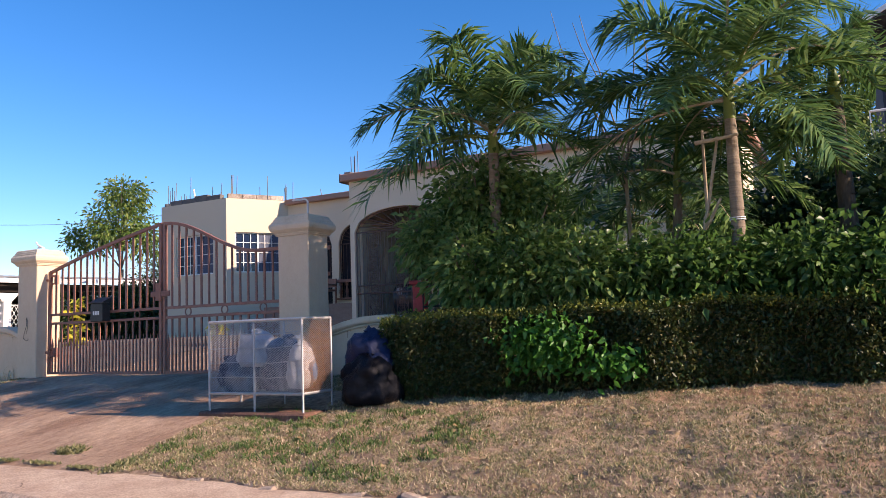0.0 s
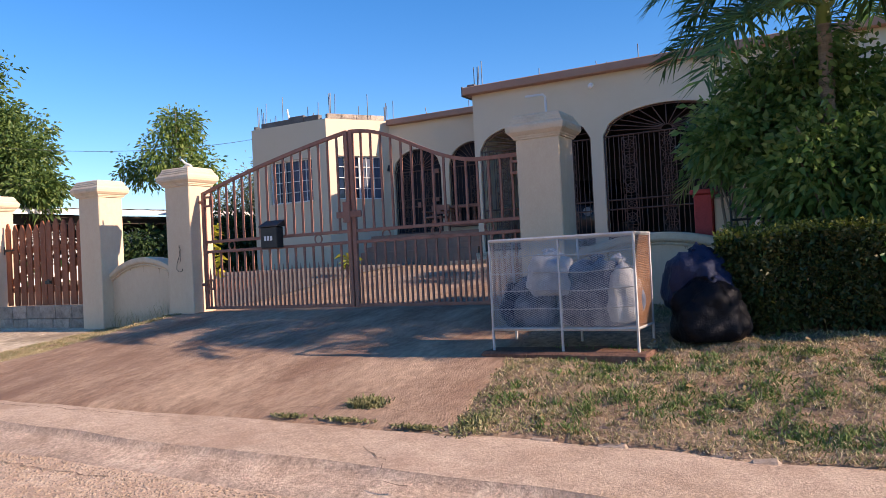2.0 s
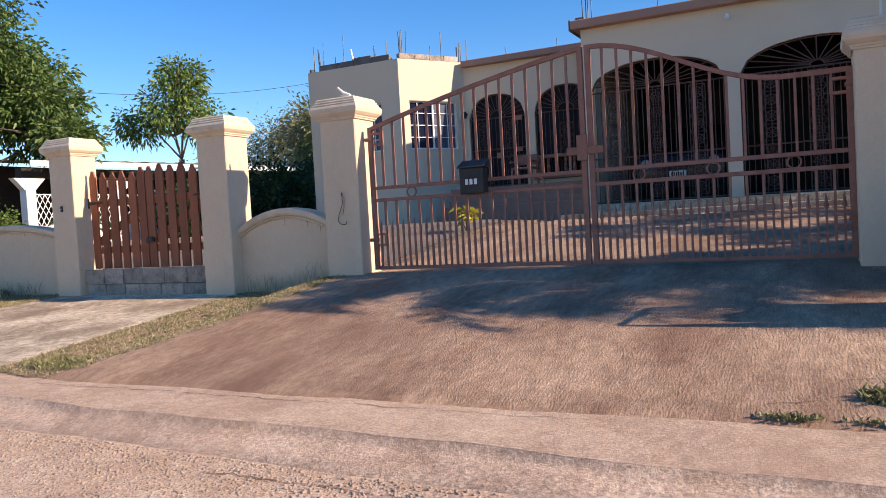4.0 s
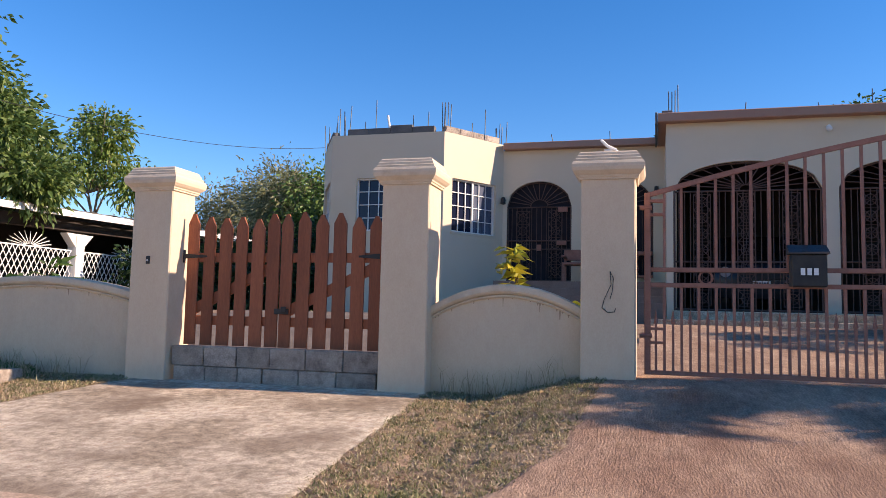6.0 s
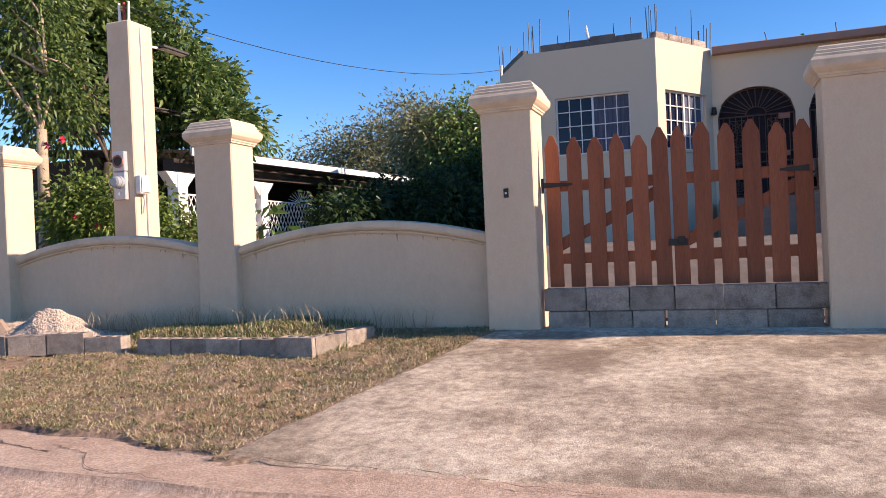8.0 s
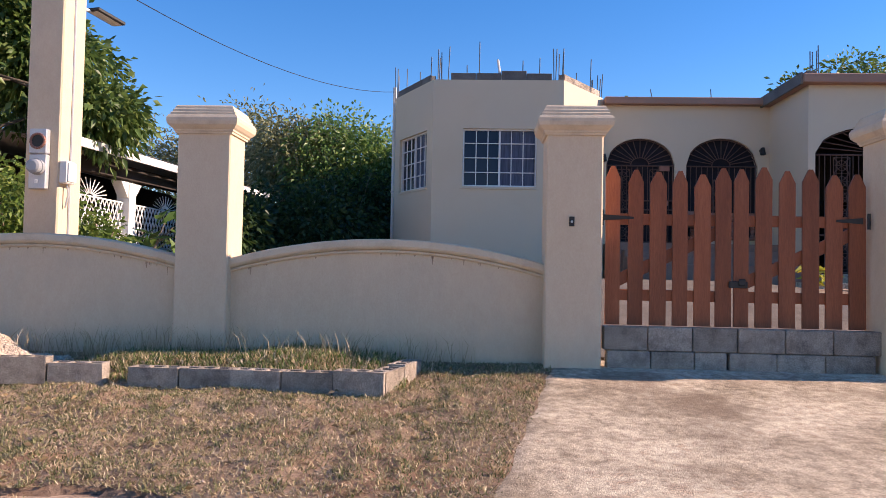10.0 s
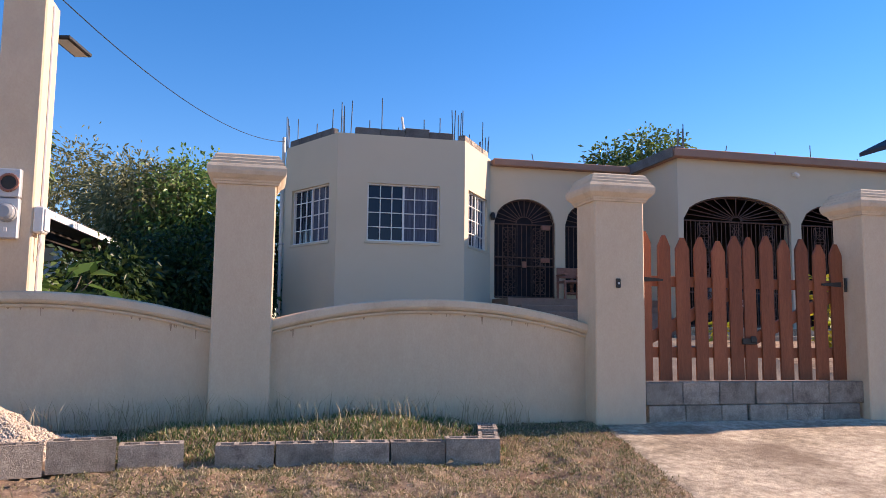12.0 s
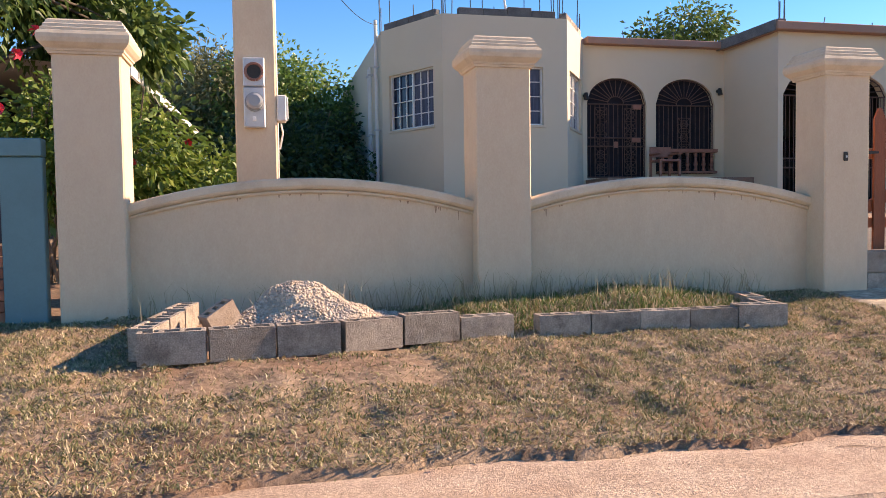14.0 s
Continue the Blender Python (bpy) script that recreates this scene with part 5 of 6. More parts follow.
tip = np.stack([x, yy, ground_z(x, np.minimum(yy, 7.2)) + 0.795 + 0.03 * g.normal(size=len(x)) + 0.02 * np.sin(x * 5)], 1)
leaves("tip_growth", tip, g.normal(size=tip.shape) * 0.6 + np.array([0, -0.2, 1.0]), g.uniform(0.03, 0.055, len(x)), 0.5, "hedgetop", hedge, "yellow-green new tips")
bm = bmesh.new()
for i in range(130):
    x0 = -4.2 + 7.5 * (i / 130.0) + float(g.normal(0, 0.05))
    y0 = float(hedge_front(x0)) + 0.25 + float(g.random()) * 0.3
    z0 = float(ground_z(x0, min(y0, 7.2)))
    p = Vector((x0, y0, z0 - 0.05))
    for k in range(3):
        q = p + Vector((float(g.normal(0, 0.08)), float(g.normal(-0.03, 0.05)), 0.22))
        rod(bm, p, q, 0.011 - 0.003 * k, 0.009 - 0.003 * k, 5, False)
        p = q
part("stem_tangle", bm, "twig", hedge, "tangle of bare brown stems")

vine = thing("vine_patch", (-2.3, 7.0, 0.6), "bright green creeper growing over the hedge face", "vine")
for cx, cz, w, hh, n in ((-2.55, 0.50, 0.34, 0.24, 1100), (-1.95, 0.32, 0.25, 0.16, 260)):
    x = cx + g.normal(0, w * 0.55, n)
    zz = cz + g.normal(0, hh * 0.5, n)
    yy = hedge_front(x) - 0.06 - np.abs(g.normal(0, 0.05, n))
    p = np.stack([x, yy, ground_z(x, yy) + np.clip(zz, 0.08, 0.85)], 1)
    leaves("creeper", p, g.normal(size=p.shape) * 0.7 + np.array([0, -0.7, -0.3]), g.uniform(0.05, 0.09, n), 0.75, "vine", vine)

fence = thing("picket_fence", (-1, 8.1, 0.5), "dark iron spiked fence half hidden behind the hedge", "fence")
for i in range(64):
    x = -4.3 + 0.14 * i
    y = float(hedge_front(x)) + 0.95
    z = float(ground_z(x, 7.6))
    bm = bmesh.new()
    rod(bm, (x, y, z), (x, y, z + 0.98), 0.008, n=5)
    rod(bm, (x, y, z + 0.98), (x, y, z + 1.08), 0.014, 0.002, 5)
    part("spike", bm, "galv" if i % 9 == 4 else "black", fence)
for z in (0.25, 0.85):
    bm = bmesh.new()
    chain(bm, [(x, float(hedge_front(x)) + 0.95, float(ground_z(x, 7.6)) + z) for x in np.linspace(-4.3, 4.6, 12)], 0.012, 5)
    bmesh.ops.remove_doubles(bm, verts=bm.verts[:], dist=0.004)
    part("rail", bm, "black", fence)
red = thing("red_post", (-4.62, 8.25, 0.5), "red painted square post at the garden entrance", "post")
part("shaft", soft_box(-4.72, -4.54, 8.16, 8.34, 0.4, 1.66, 0.01), "redpost", red)
part("cap", soft_box(-4.75, -4.51, 8.13, 8.37, 1.662, 1.71, 0.01), "redpost", red)
board = thing("white_panel", (-4.38, 8.3, 0.5), "small weathered cream wall stub by the red post", "panel")
part("slab", soft_box(-4.53, -4.20, 8.2, 8.32, 0.4, 1.62, 0.015), "wall", board)


def shrub(name, label, parts_, mat, size, width=0.5, category="shrub", stems=None, seed=0):
    c0 = parts_[0][0]
    t = thing(name, (c0[0], c0[1], float(ground_z(c0[0], c0[1]))), label, category)
    P, W = [], []
    for i, (c, r, ncl, per, spread) in enumerate(parts_):
        p, w = clumps(c, r, ncl, per, spread, 0.45, 0.25, seed + i * 7)
        P.append(p)
        W.append(w)
    P, W = np.concatenate(P), np.concatenate(W)
    ok = P[:, 2] > ground_z(P[:, 0], P[:, 1]) + 0.05
    P, W = P[ok], W[ok]
    leaves("foliage", P, W, np.random.default_rng(seed).uniform(size * 0.7, size * 1.3, len(P)), width, mat, t)
    if stems:
        bm = bmesh.new()
        rr = random.Random(seed)
        for (c, r, *_) in parts_:
            for _k in range(stems):
                b = Vector((c[0] + rr.uniform(-0.4, 0.4) * r[0], c[1] + rr.uniform(-0.3, 0.3) * r[1], 0))
                b.z = float(ground_z(b.x, b.y)) - 0.05
                e = Vector((c[0] + rr.uniform(-0.8, 0.8) * r[0], c[1] + rr.uniform(-0.8, 0.8) * r[1], c[2] + rr.uniform(0.1, 0.85) * r[2]))
                mid = b.lerp(e, 0.5) + Vector((rr.uniform(-0.2, 0.2), rr.uniform(-0.2, 0.2), 0.1))
                chain(bm, [b, mid, e], 0.022, 6, 0.35)
        tagged(part("stem_tangle", bm, "bark", t), kind="stuff")
    return t


shrub("garden_shrub", "dense broad-leaved dark green shrub leaning over the hedge",
      [((-3.35, 7.75, 1.65), (0.78, 0.55, 0.55), 230, 26, 0.10), ((-4.3, 8.0, 2.15), (0.40, 0.38, 0.28), 75, 24, 0.09), ((-2.55, 7.8, 1.55), (0.8, 0.55, 0.52), 190, 26, 0.10), ((-4.0, 8.2, 2.3), (0.5, 0.45, 0.45), 85, 24, 0.11), ((-3.3, 8.3, 2.35), (0.7, 0.5, 0.55), 90, 24, 0.12), ((-3.8, 8.25, 2.75), (0.5, 0.4, 0.36), 75, 24, 0.12)], "bushleaf", 0.10, 0.5, stems=5, seed=21)
shrub("garden_shrub", "tangled green shrubs and creepers behind the fence",
      [((-1.7, 7.85, 1.5), (1.1, 0.40, 0.45), 230, 24, 0.11), ((-0.1, 8.05, 1.5), (1.2, 0.40, 0.42), 230, 24, 0.11), ((1.9, 9.0, 1.6), (1.2, 0.6, 0.6), 200, 24, 0.12)], "leaf", 0.10, 0.5, stems=7, seed=31)
# The lobes near x = 3 are out of view, added to cast shade.
shrub("dark_bush", "shade-darkened bushes in the garden, some unseen and there to cast shade",
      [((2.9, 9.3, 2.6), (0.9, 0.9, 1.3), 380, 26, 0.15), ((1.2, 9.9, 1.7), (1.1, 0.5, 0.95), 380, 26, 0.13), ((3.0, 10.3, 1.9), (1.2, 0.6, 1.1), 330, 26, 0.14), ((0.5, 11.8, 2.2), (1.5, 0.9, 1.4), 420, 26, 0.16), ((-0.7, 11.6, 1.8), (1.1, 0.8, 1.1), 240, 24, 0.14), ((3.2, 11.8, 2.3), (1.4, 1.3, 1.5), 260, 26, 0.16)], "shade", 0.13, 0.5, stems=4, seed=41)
shrub("light_shrub", "sunlit light green shrub in the garden",
      [((0.6, 13.5, 3.3), (0.8, 0.7, 0.8), 90, 22, 0.14), ((-1.6, 12.5, 2.2), (0.8, 0.6, 1.0), 90, 22, 0.12)], "lightleaf", 0.10, 0.45, stems=4, seed=51)

bramble = thing("bramble_canes", (-1.8, 8.2, 0.6), "bare brown canes arching over the garden shrubs", "canes")
rr = random.Random(5)
for k in range(26):
    bm = bmesh.new()
    b = Vector((rr.uniform(-3.6, 1.8), rr.uniform(7.75, 8.4), 0.5))
    b.z = float(ground_z(b.x, b.y))
    a = Vector((rr.uniform(-0.6, 0.6), rr.uniform(-0.25, 0.25), rr.uniform(0.6, 1.1)))
    c = a + Vector((rr.uniform(-0.9, 0.9), rr.uniform(-0.3, 0.2), rr.uniform(-0.1, 0.35)))
    chain(bm, [b, b + a * 0.5, b + a, b + (a + c) / 2 + Vector((0, 0, 0.05)), b + c], 0.009, 5, 0.5)
    part("cane", bm, "twig", bramble)


def frond(parent, base, az, rise, length, sag, seed, leaf=0.5, material="frond"):
    """One feathered palm leaf: an arching rib with two rows of drooping blades."""
    gg = np.random.default_rng(seed)
    n = 30
    t = np.linspace(0, 1, n)
    out = np.array([math.cos(az), math.sin(az), 0.0])
    r = length * (np.cos(math.radians(rise)) * t + 0.0)
    z = length * (math.sin(math.radians(rise)) * t - sag * t ** 2.2)
    r = length * (0.25 * t + 0.75 * np.cos(math.radians(rise)) * t) - length * 0.22 * np.clip(t - 0.6, 0, 1) ** 1.4
    P = np.array(base) + out * r[:, None] + np.array([0, 0, 1.0]) * z[:, None]
    tan = unit(np.gradient(P, axis=0))
    side = unit(np.cross(tan, np.array([0, 0, 1.0]) + 0 * tan))
    up = np.cross(side, tan)
    bm = bmesh.new()
    chain(bm, [Vector(p) for p in P[::4]], 0.018, 5, 0.2)
    rib = part("frond", bm, "lightleaf" if seed % 3 else "twig", parent)
    k = 62
    s = np.repeat(np.linspace(0.14, 1.0, k), 2)
    sg = np.tile([1.0, -1.0], k)
    i = np.clip(s * (n - 1), 0, n - 1.001)
    i0 = i.astype(int)
    fr = (i - i0)[:, None]
    B = P[i0] * (1 - fr) + P[np.minimum(i0 + 1, n - 1)] * fr
    L = leaf * (0.45 + 0.75 * np.sin(np.pi * np.clip(s * 0.85 + 0.1, 0, 1))) * gg.uniform(0.8, 1.15, len(s))
    d = unit(side[i0] * sg[:, None] * 0.75 + tan[i0] * (0.35 + 0.5 * s[:, None]) + up[i0] * (0.35 + 0.15 * gg.normal(size=(len(s), 1))) + 0.12 * gg.normal(size=(len(s), 3)))
    w = tan[i0] * 0.019
    m1 = B + d * (L * 0.45)[:, None]
    m1[:, 2] -= 0.08 * L
    tip = B + d * (L * 0.9)[:, None]
    tip[:, 2] -= (0.20 + 0.42 * gg.random(len(s)) ** 1.5) * L
    V = np.stack([B - w * 0.5, B + w * 0.5, m1 + w, m1 - w, tip], 1).reshape(-1, 3)
    j = np.arange(len(s))[:, None] * 5
    F = np.concatenate([j + [0, 1, 2], j + [0, 2, 3], j + [3, 2, 4]], 1).reshape(-1, 3)
    soup("leaflet_fringe", V, F, material, rib)


def palm(x, y, z0, ztop, n, length, seed, label, r=0.09, leaf=0.5, lean=(0, 0), low=-15, bark="palmbark"):
    t = thing("palm_tree", (x, y, z0), label, "palm tree", "garden palms")
    z0 = min(z0, float(ground_z(x, y)))
    rr = random.Random(seed)
    bm = bmesh.new()
    k = 14
    pts = [Vector((x + lean[0] * (i / k) ** 1.5, y + lean[1] * (i / k), z0 + (ztop - z0) * i / k)) for i in range(k + 1)]
    for i in range(k):
        rod(bm, pts[i], pts[i + 1], r * (1.25 - 0.4 * i / k) + 0.004 * (i % 2), r * (1.22 - 0.4 * (i + 1) / k), 12, False)
    part("trunk", bm, bark, t, smooth=True)
    top = pts[-1]
    bm = bmesh.new()
    rod(bm, top, top + Vector((0, 0, 0.28)), r * 0.95, r * 0.75, 12, False)
    rod(bm, top + Vector((0, 0, 0.28)), top + Vector((0, 0, 0.5)), r * 0.75, r * 0.3, 12)
    part("crownshaft", bm, "lightleaf", t, "smooth green crownshaft", True)
    for i in range(n):
        f = i / max(1, n - 1)
        az = i * 2.399 + rr.uniform(-0.25, 0.25)
        rise = 78 - (78 - low) * f ** 0.9 + rr.uniform(-6, 6)
        frond(t, (top.x, top.y, top.z + 0.42 - 0.25 * f), az, rise, length * rr.uniform(0.85, 1.1), rr.uniform(0.36, 0.56) + 0.14 * (rise > 35), seed * 100 + i, leaf)
    return t


palm(-3.45, 7.95, 0.5, 3.1, 21, 1.8, 3, "bushy green palm with arching feathered fronds behind the hedge", 0.07, 0.50, low=0)
# Two palms hidden behind the first, added to throw dappled shade on the yard.
palm(-4.4, 12.6, 0.9, 2.6, 11, 1.8, 12, "hidden palm added to cast dappled shade on the yard", 0.08, 0.5, low=0)
palm(-3.3, 14.0, 1.0, 2.6, 11, 1.8, 13, "hidden palm added to cast dappled shade on the yard", 0.08, 0.5, low=0)
palm(-0.86, 8.0, 0.5, 3.1, 20, 1.95, 4, "tall green palm with a ringed brown trunk behind the hedge", 0.066, 0.55, low=-6)
palm(-1.75, 9.3, 0.7, 2.6, 11, 1.6, 5, "slender palm with drooping fronds in the shade", 0.06, 0.45, (0.1, 0), low=-10, bark="bark")
# This trunk uses the bark darkened for the garden's shade.
palm(0.15, 9.4, 0.7, 3.4, 8, 1.05, 6, "palm in the garden shade, its trunk colour darkened for it", 0.09, 0.5, (-0.05, 0), low=-20, bark="shade_bark")
palm(-2.2, 11.0, 0.8, 2.4, 12, 1.6, 8, "sunlit lower palm farther back in the garden", 0.07, 0.48, (0.1, 0.1), low=-10)
for k, (p, q) in enumerate((((-1.33, 8.0, 1.5), (-1.0, 8.05, 2.95)), ((-1.25, 8.3, 1.3), (-1.18, 8.3, 3.1)), ((-1.2, 7.9, 2.88), (-0.78, 7.84, 2.90)), ((-2.2, 9.0, 0.9), (-2.2, 9.0, 3.2)), ((-1.3, 8.1, 1.9), (-1.0, 7.95, 2.3)))):
    st = thing("garden_stake", p, "pale wooden stake propping the palm" if k != 3 else "thin bare pale trunk", "stake")
    bm = bmesh.new()
    chain(bm, [Vector(p), Vector(p).lerp(Vector(q), 0.5) + Vector((0.03, 0, 0)), Vector(q)], 0.024 if k != 3 else 0.035, 7, 0.6)
    part("pole", bm, "twig", st)
tieb = thing("trunk_tie", (-0.86, 8.0, 1.9), "pale cloth band tied round the palm trunk", "tie")
bm = bmesh.new()
for dz in (0, 0.02):
    rod(bm, (-0.86, 8.0, 2.07 + dz), (-0.86, 8.0, 2.08 + dz), 0.078, 0.077, 14)
part("band", bm, "zinc", tieb)
bare = thing("bare_sapling", (-2.2, 9.0, 2.6), "leafless thin branches rising above the palms", "sapling")
rr = random.Random(12)
for k in range(5):
    bm = bmesh.new()
    p = Vector((-2.2 + 0.07 * (k - 2), 9.0, 3.1 + 0.05 * k))
    pts = [Vector((-2.19, 9.0, 2.6 + 0.1 * k)), p]
    for j in range(4):
        p = p + Vector((rr.uniform(-0.16, 0.08) + 0.05 * (k - 2), rr.uniform(-0.1, 0.1), rr.uniform(0.35, 0.6)))
        pts.append(p)
    chain(bm, pts, 0.014, 5, 0.25)
    part("branch", bm, "bark", bare)

# ---- trees and bushes ----
def tree(name, label, base, forks, crowns, mat, size, seed, width=0.45, trunk_r=0.16, category="tree", bark="bark"):
    t = thing(name, base, label, category)
    rr = random.Random(seed)
    bm = bmesh.new()
    b = Vector((base[0], base[1], float(ground_z(base[0], base[1]))))
    f0 = Vector(forks[0])
    chain(bm, [b - Vector((0, 0, 0.1)), b.lerp(f0, 0.5) + Vector((rr.uniform(-0.1, 0.1), rr.uniform(-0.1, 0.1), 0)), f0], trunk_r, 9, 0.7)
    part("trunk", bm, bark, t, smooth=True)
    for (c, r, *_) in crowns:
        for k in range(3):
            d = Vector((rr.uniform(-1, 1) * r[0], rr.uniform(-1, 1) * r[1], rr.uniform(-0.2, 0.9) * r[2])) * 0.8
            e = Vector(c) + d
            st = Vector(forks[rr.randrange(len(forks))])
            bm = bmesh.new()
            chain(bm, [st, st.lerp(e, 0.35) + Vector((rr.uniform(-0.2, 0.2), rr.uniform(-0.2, 0.2), 0.25)), st.lerp(e, 0.7) + Vector((0, 0, 0.12)), e], trunk_r * 0.26, 7, 0.2)
            part("limb", bm, bark, t, smooth=True)
    P, W = [], []
    for i, (c, r, ncl, per, spread) in enumerate(crowns):
        p, w = clumps(c, r, ncl, per, spread, 0.35, 0.3, seed * 3 + i)
        P.append(p)
        W.append(w)
    P, W = np.concatenate(P), np.concatenate(W)
    leaves("crown", P, W, np.random.default_rng(seed).uniform(size * 0.7, size * 1.3, len(P)), width, mat, t)
    return t


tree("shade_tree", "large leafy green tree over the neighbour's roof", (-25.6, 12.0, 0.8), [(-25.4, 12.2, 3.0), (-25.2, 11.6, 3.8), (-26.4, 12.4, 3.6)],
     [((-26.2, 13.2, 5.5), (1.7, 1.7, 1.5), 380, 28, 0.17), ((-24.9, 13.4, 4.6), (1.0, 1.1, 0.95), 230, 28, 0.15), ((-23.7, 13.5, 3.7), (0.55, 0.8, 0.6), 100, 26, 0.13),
      ((-27.2, 13.0, 5.2), (1.6, 1.5, 1.5), 260, 28, 0.18), ((-27.0, 12.6, 7.0), (1.6, 1.5, 1.3), 240, 28, 0.18)], "tree", 0.155, 61, 0.5, bark="shade_bark", trunk_r=0.13)
tree("street_tree", "pale-barked tree with open foliage beside the road", (-24.9, 10.2, 0.7), [(-24.85, 10.2, 3.3), (-24.8, 10.3, 4.2)],
     [((-24.9, 10.6, 4.0), (0.8, 0.7, 0.9), 90, 24, 0.14), ((-25.4, 10.5, 5.6), (1.0, 0.9, 1.0), 110, 24, 0.16), ((-26.8, 10.4, 5.4), (1.2, 1.0, 1.2), 110, 24, 0.16)], "tree", 0.11, 62, trunk_r=0.11, bark="twig")
tree("far_tree", "small open light green tree beyond the roofs", (-35.8, 29.2, 1.0), [(-35.7, 29.2, 5.0), (-35.9, 29.0, 6.2)],
     [((-35.6, 29.0, 7.6), (2.0, 1.6, 1.4), 90, 24, 0.3), ((-35.3, 29.0, 9.0), (1.1, 1.0, 1.0), 60, 24, 0.26), ((-38.4, 29.2, 7.0), (1.4, 1.2, 0.8), 45, 22, 0.26), ((-33.4, 29.0, 6.4), (1.1, 1.0, 0.8), 40, 22, 0.25)], "lightleaf", 0.24, 63, trunk_r=0.2)
tree("far_tree", "dark green tree rising behind the house", (-0.9, 38.3, 1.0), [(-0.9, 38.3, 7.0)],
     [((-2.2, 38.0, 9.6), (1.5, 1.4, 1.2), 60, 22, 0.3), ((0.3, 38.4, 10.6), (1.7, 1.5, 1.4), 80, 22, 0.32), ((2.0, 38.4, 9.5), (1.3, 1.2, 0.9), 50, 22, 0.3)], "tree", 0.3, 64, trunk_r=0.25)
tree("far_tree", "small tree showing over the middle roof", (-10.9, 34.0, 1.0), [(-10.9, 34.0, 6.0)],
     [((-10.9, 34.0, 7.7), (0.9, 0.9, 0.8), 45, 22, 0.22)], "tree", 0.22, 65, trunk_r=0.16)
shrub("brush_mound", "grey-green scrub covering the slope behind",
      [((-26.2, 29.0, 4.8), (3.2, 2.4, 2.3), 420, 26, 0.32), ((-29.6, 29.5, 4.4), (2.4, 2.0, 1.9), 220, 24, 0.32), ((-23.4, 24.3, 4.6), (1.3, 1.4, 1.4), 240, 26, 0.24), ((-32.5, 30.0, 3.8), (2.2, 2.0, 1.8), 160, 24, 0.32), ((-24.4, 27.0, 3.4), (3.0, 2.0, 2.2), 300, 26, 0.3)], "dull", 0.2, 0.3, "bush", 5, 71)
shrub("green_bush", "sunlit green bush beside the house",
      [((-21.6, 24.6, 4.2), (2.0, 1.8, 1.9), 420, 28, 0.24), ((-20.4, 24.8, 3.4), (1.4, 1.5, 1.6), 200, 28, 0.22)], "bushleaf", 0.17, 0.45, "bush", 4, 72)
# Leaf colour here carries the shade between the houses.
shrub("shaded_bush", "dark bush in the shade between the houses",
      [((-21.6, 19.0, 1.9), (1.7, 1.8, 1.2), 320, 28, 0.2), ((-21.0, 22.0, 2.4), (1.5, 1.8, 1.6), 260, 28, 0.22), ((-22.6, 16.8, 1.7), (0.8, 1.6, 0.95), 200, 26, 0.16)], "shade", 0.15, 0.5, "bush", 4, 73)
shrub("hibiscus", "green hibiscus shrub with red flowers by the wall",
      [((-23.6, 10.2, 1.75), (0.9, 0.7, 0.8), 200, 26, 0.11), ((-24.0, 9.9, 1.9), (0.4, 0.4, 0.6), 80, 24, 0.10), ((-22.6, 10.6, 1.4), (0.7, 0.5, 0.45), 110, 24, 0.10)], "lightleaf", 0.095, 0.5, "shrub", 5, 74)
rr = random.Random(9)
for k in range(11):
    fx, fy, fz = rr.choice([(-23.4, 9.5, 1.7), (-24.1, 9.4, 2.9), (-22.9, 9.9, 1.6), (-24.3, 9.2, 2.3), (-23.9, 9.3, 3.2)])
    fx, fy, fz = fx + rr.uniform(-0.35, 0.35), fy + rr.uniform(-0.1, 0.15), fz + rr.uniform(-0.3, 0.4)
    fl_ = thing("hibiscus_flower", (fx, fy, fz), "red hibiscus flower among the leaves", "flower", "red flowers")
    q = np.array([[fx, fy, fz]] * 6)
    a = np.arange(6) * 1.047
    leaves("petals", q, np.stack([np.cos(a), -0.5 + 0 * a, np.sin(a)], 1), 0.07, 0.9, "petal", fl_)
shrub("banana_plant", "broad-leaved green plant behind the wall",
      [((-22.3, 12.4, 1.55), (0.5, 0.4, 0.35), 10, 3, 0.1)], "leaf", 0.5, 0.26, "plant", 3, 75)


def croton(x, y, z, h, n, seed):
    t = thing("croton_plant", (x, y, z), "yellow variegated croton plant in the yard", "plant", "yellow plants")
    gg = np.random.default_rng(seed)
    bm = bmesh.new()
    for k in range(3):
        chain(bm, [(x, y, z), (x + float(gg.normal(0, 0.04)), y, z + h * 0.5), (x + float(gg.normal(0, 0.1)), y + float(gg.normal(0, 0.06)), z + h * 0.85)], 0.012, 5, 0.5)
    part("stem", bm, "bark", t)
    p = np.stack([x + gg.normal(0, 0.08, n), y + gg.normal(0, 0.07, n), z + h * gg.uniform(0.25, 1.0, n) ** 0.7], 1)
    w = np.stack([gg.normal(0, 1, n), gg.normal(0, 1, n), gg.uniform(-0.1, 0.8, n)], 1)
    leaves("foliage", p, w, gg.uniform(0.14, 0.24, n), 0.36, "croton", t, droop=0.35)


croton(-12.93, 9.55, float(ground_z(-12.93, 9.55)), 1.48, 110, 1)
croton(-12.4, 12.7, float(ground_z(-12.4, 12.7)), 0.42, 50, 2)
# ---- neighbouring buildings ----
nb = thing("neighbour_house", (-26.5, 19, 0.8), "low neighbouring house with a zinc-roofed veranda and diamond grilles", "house")
# Wall and beam take a near-black colour for the veranda's shade.
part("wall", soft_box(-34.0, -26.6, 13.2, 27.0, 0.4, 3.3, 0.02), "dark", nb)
bm = bmesh.new()
n = 80
rows = []
for i in range(n + 1):
    y = 13.0 + 13.2 * i / n
    w = 0.02 * math.sin(i * math.pi / 1.0 * 0.5)
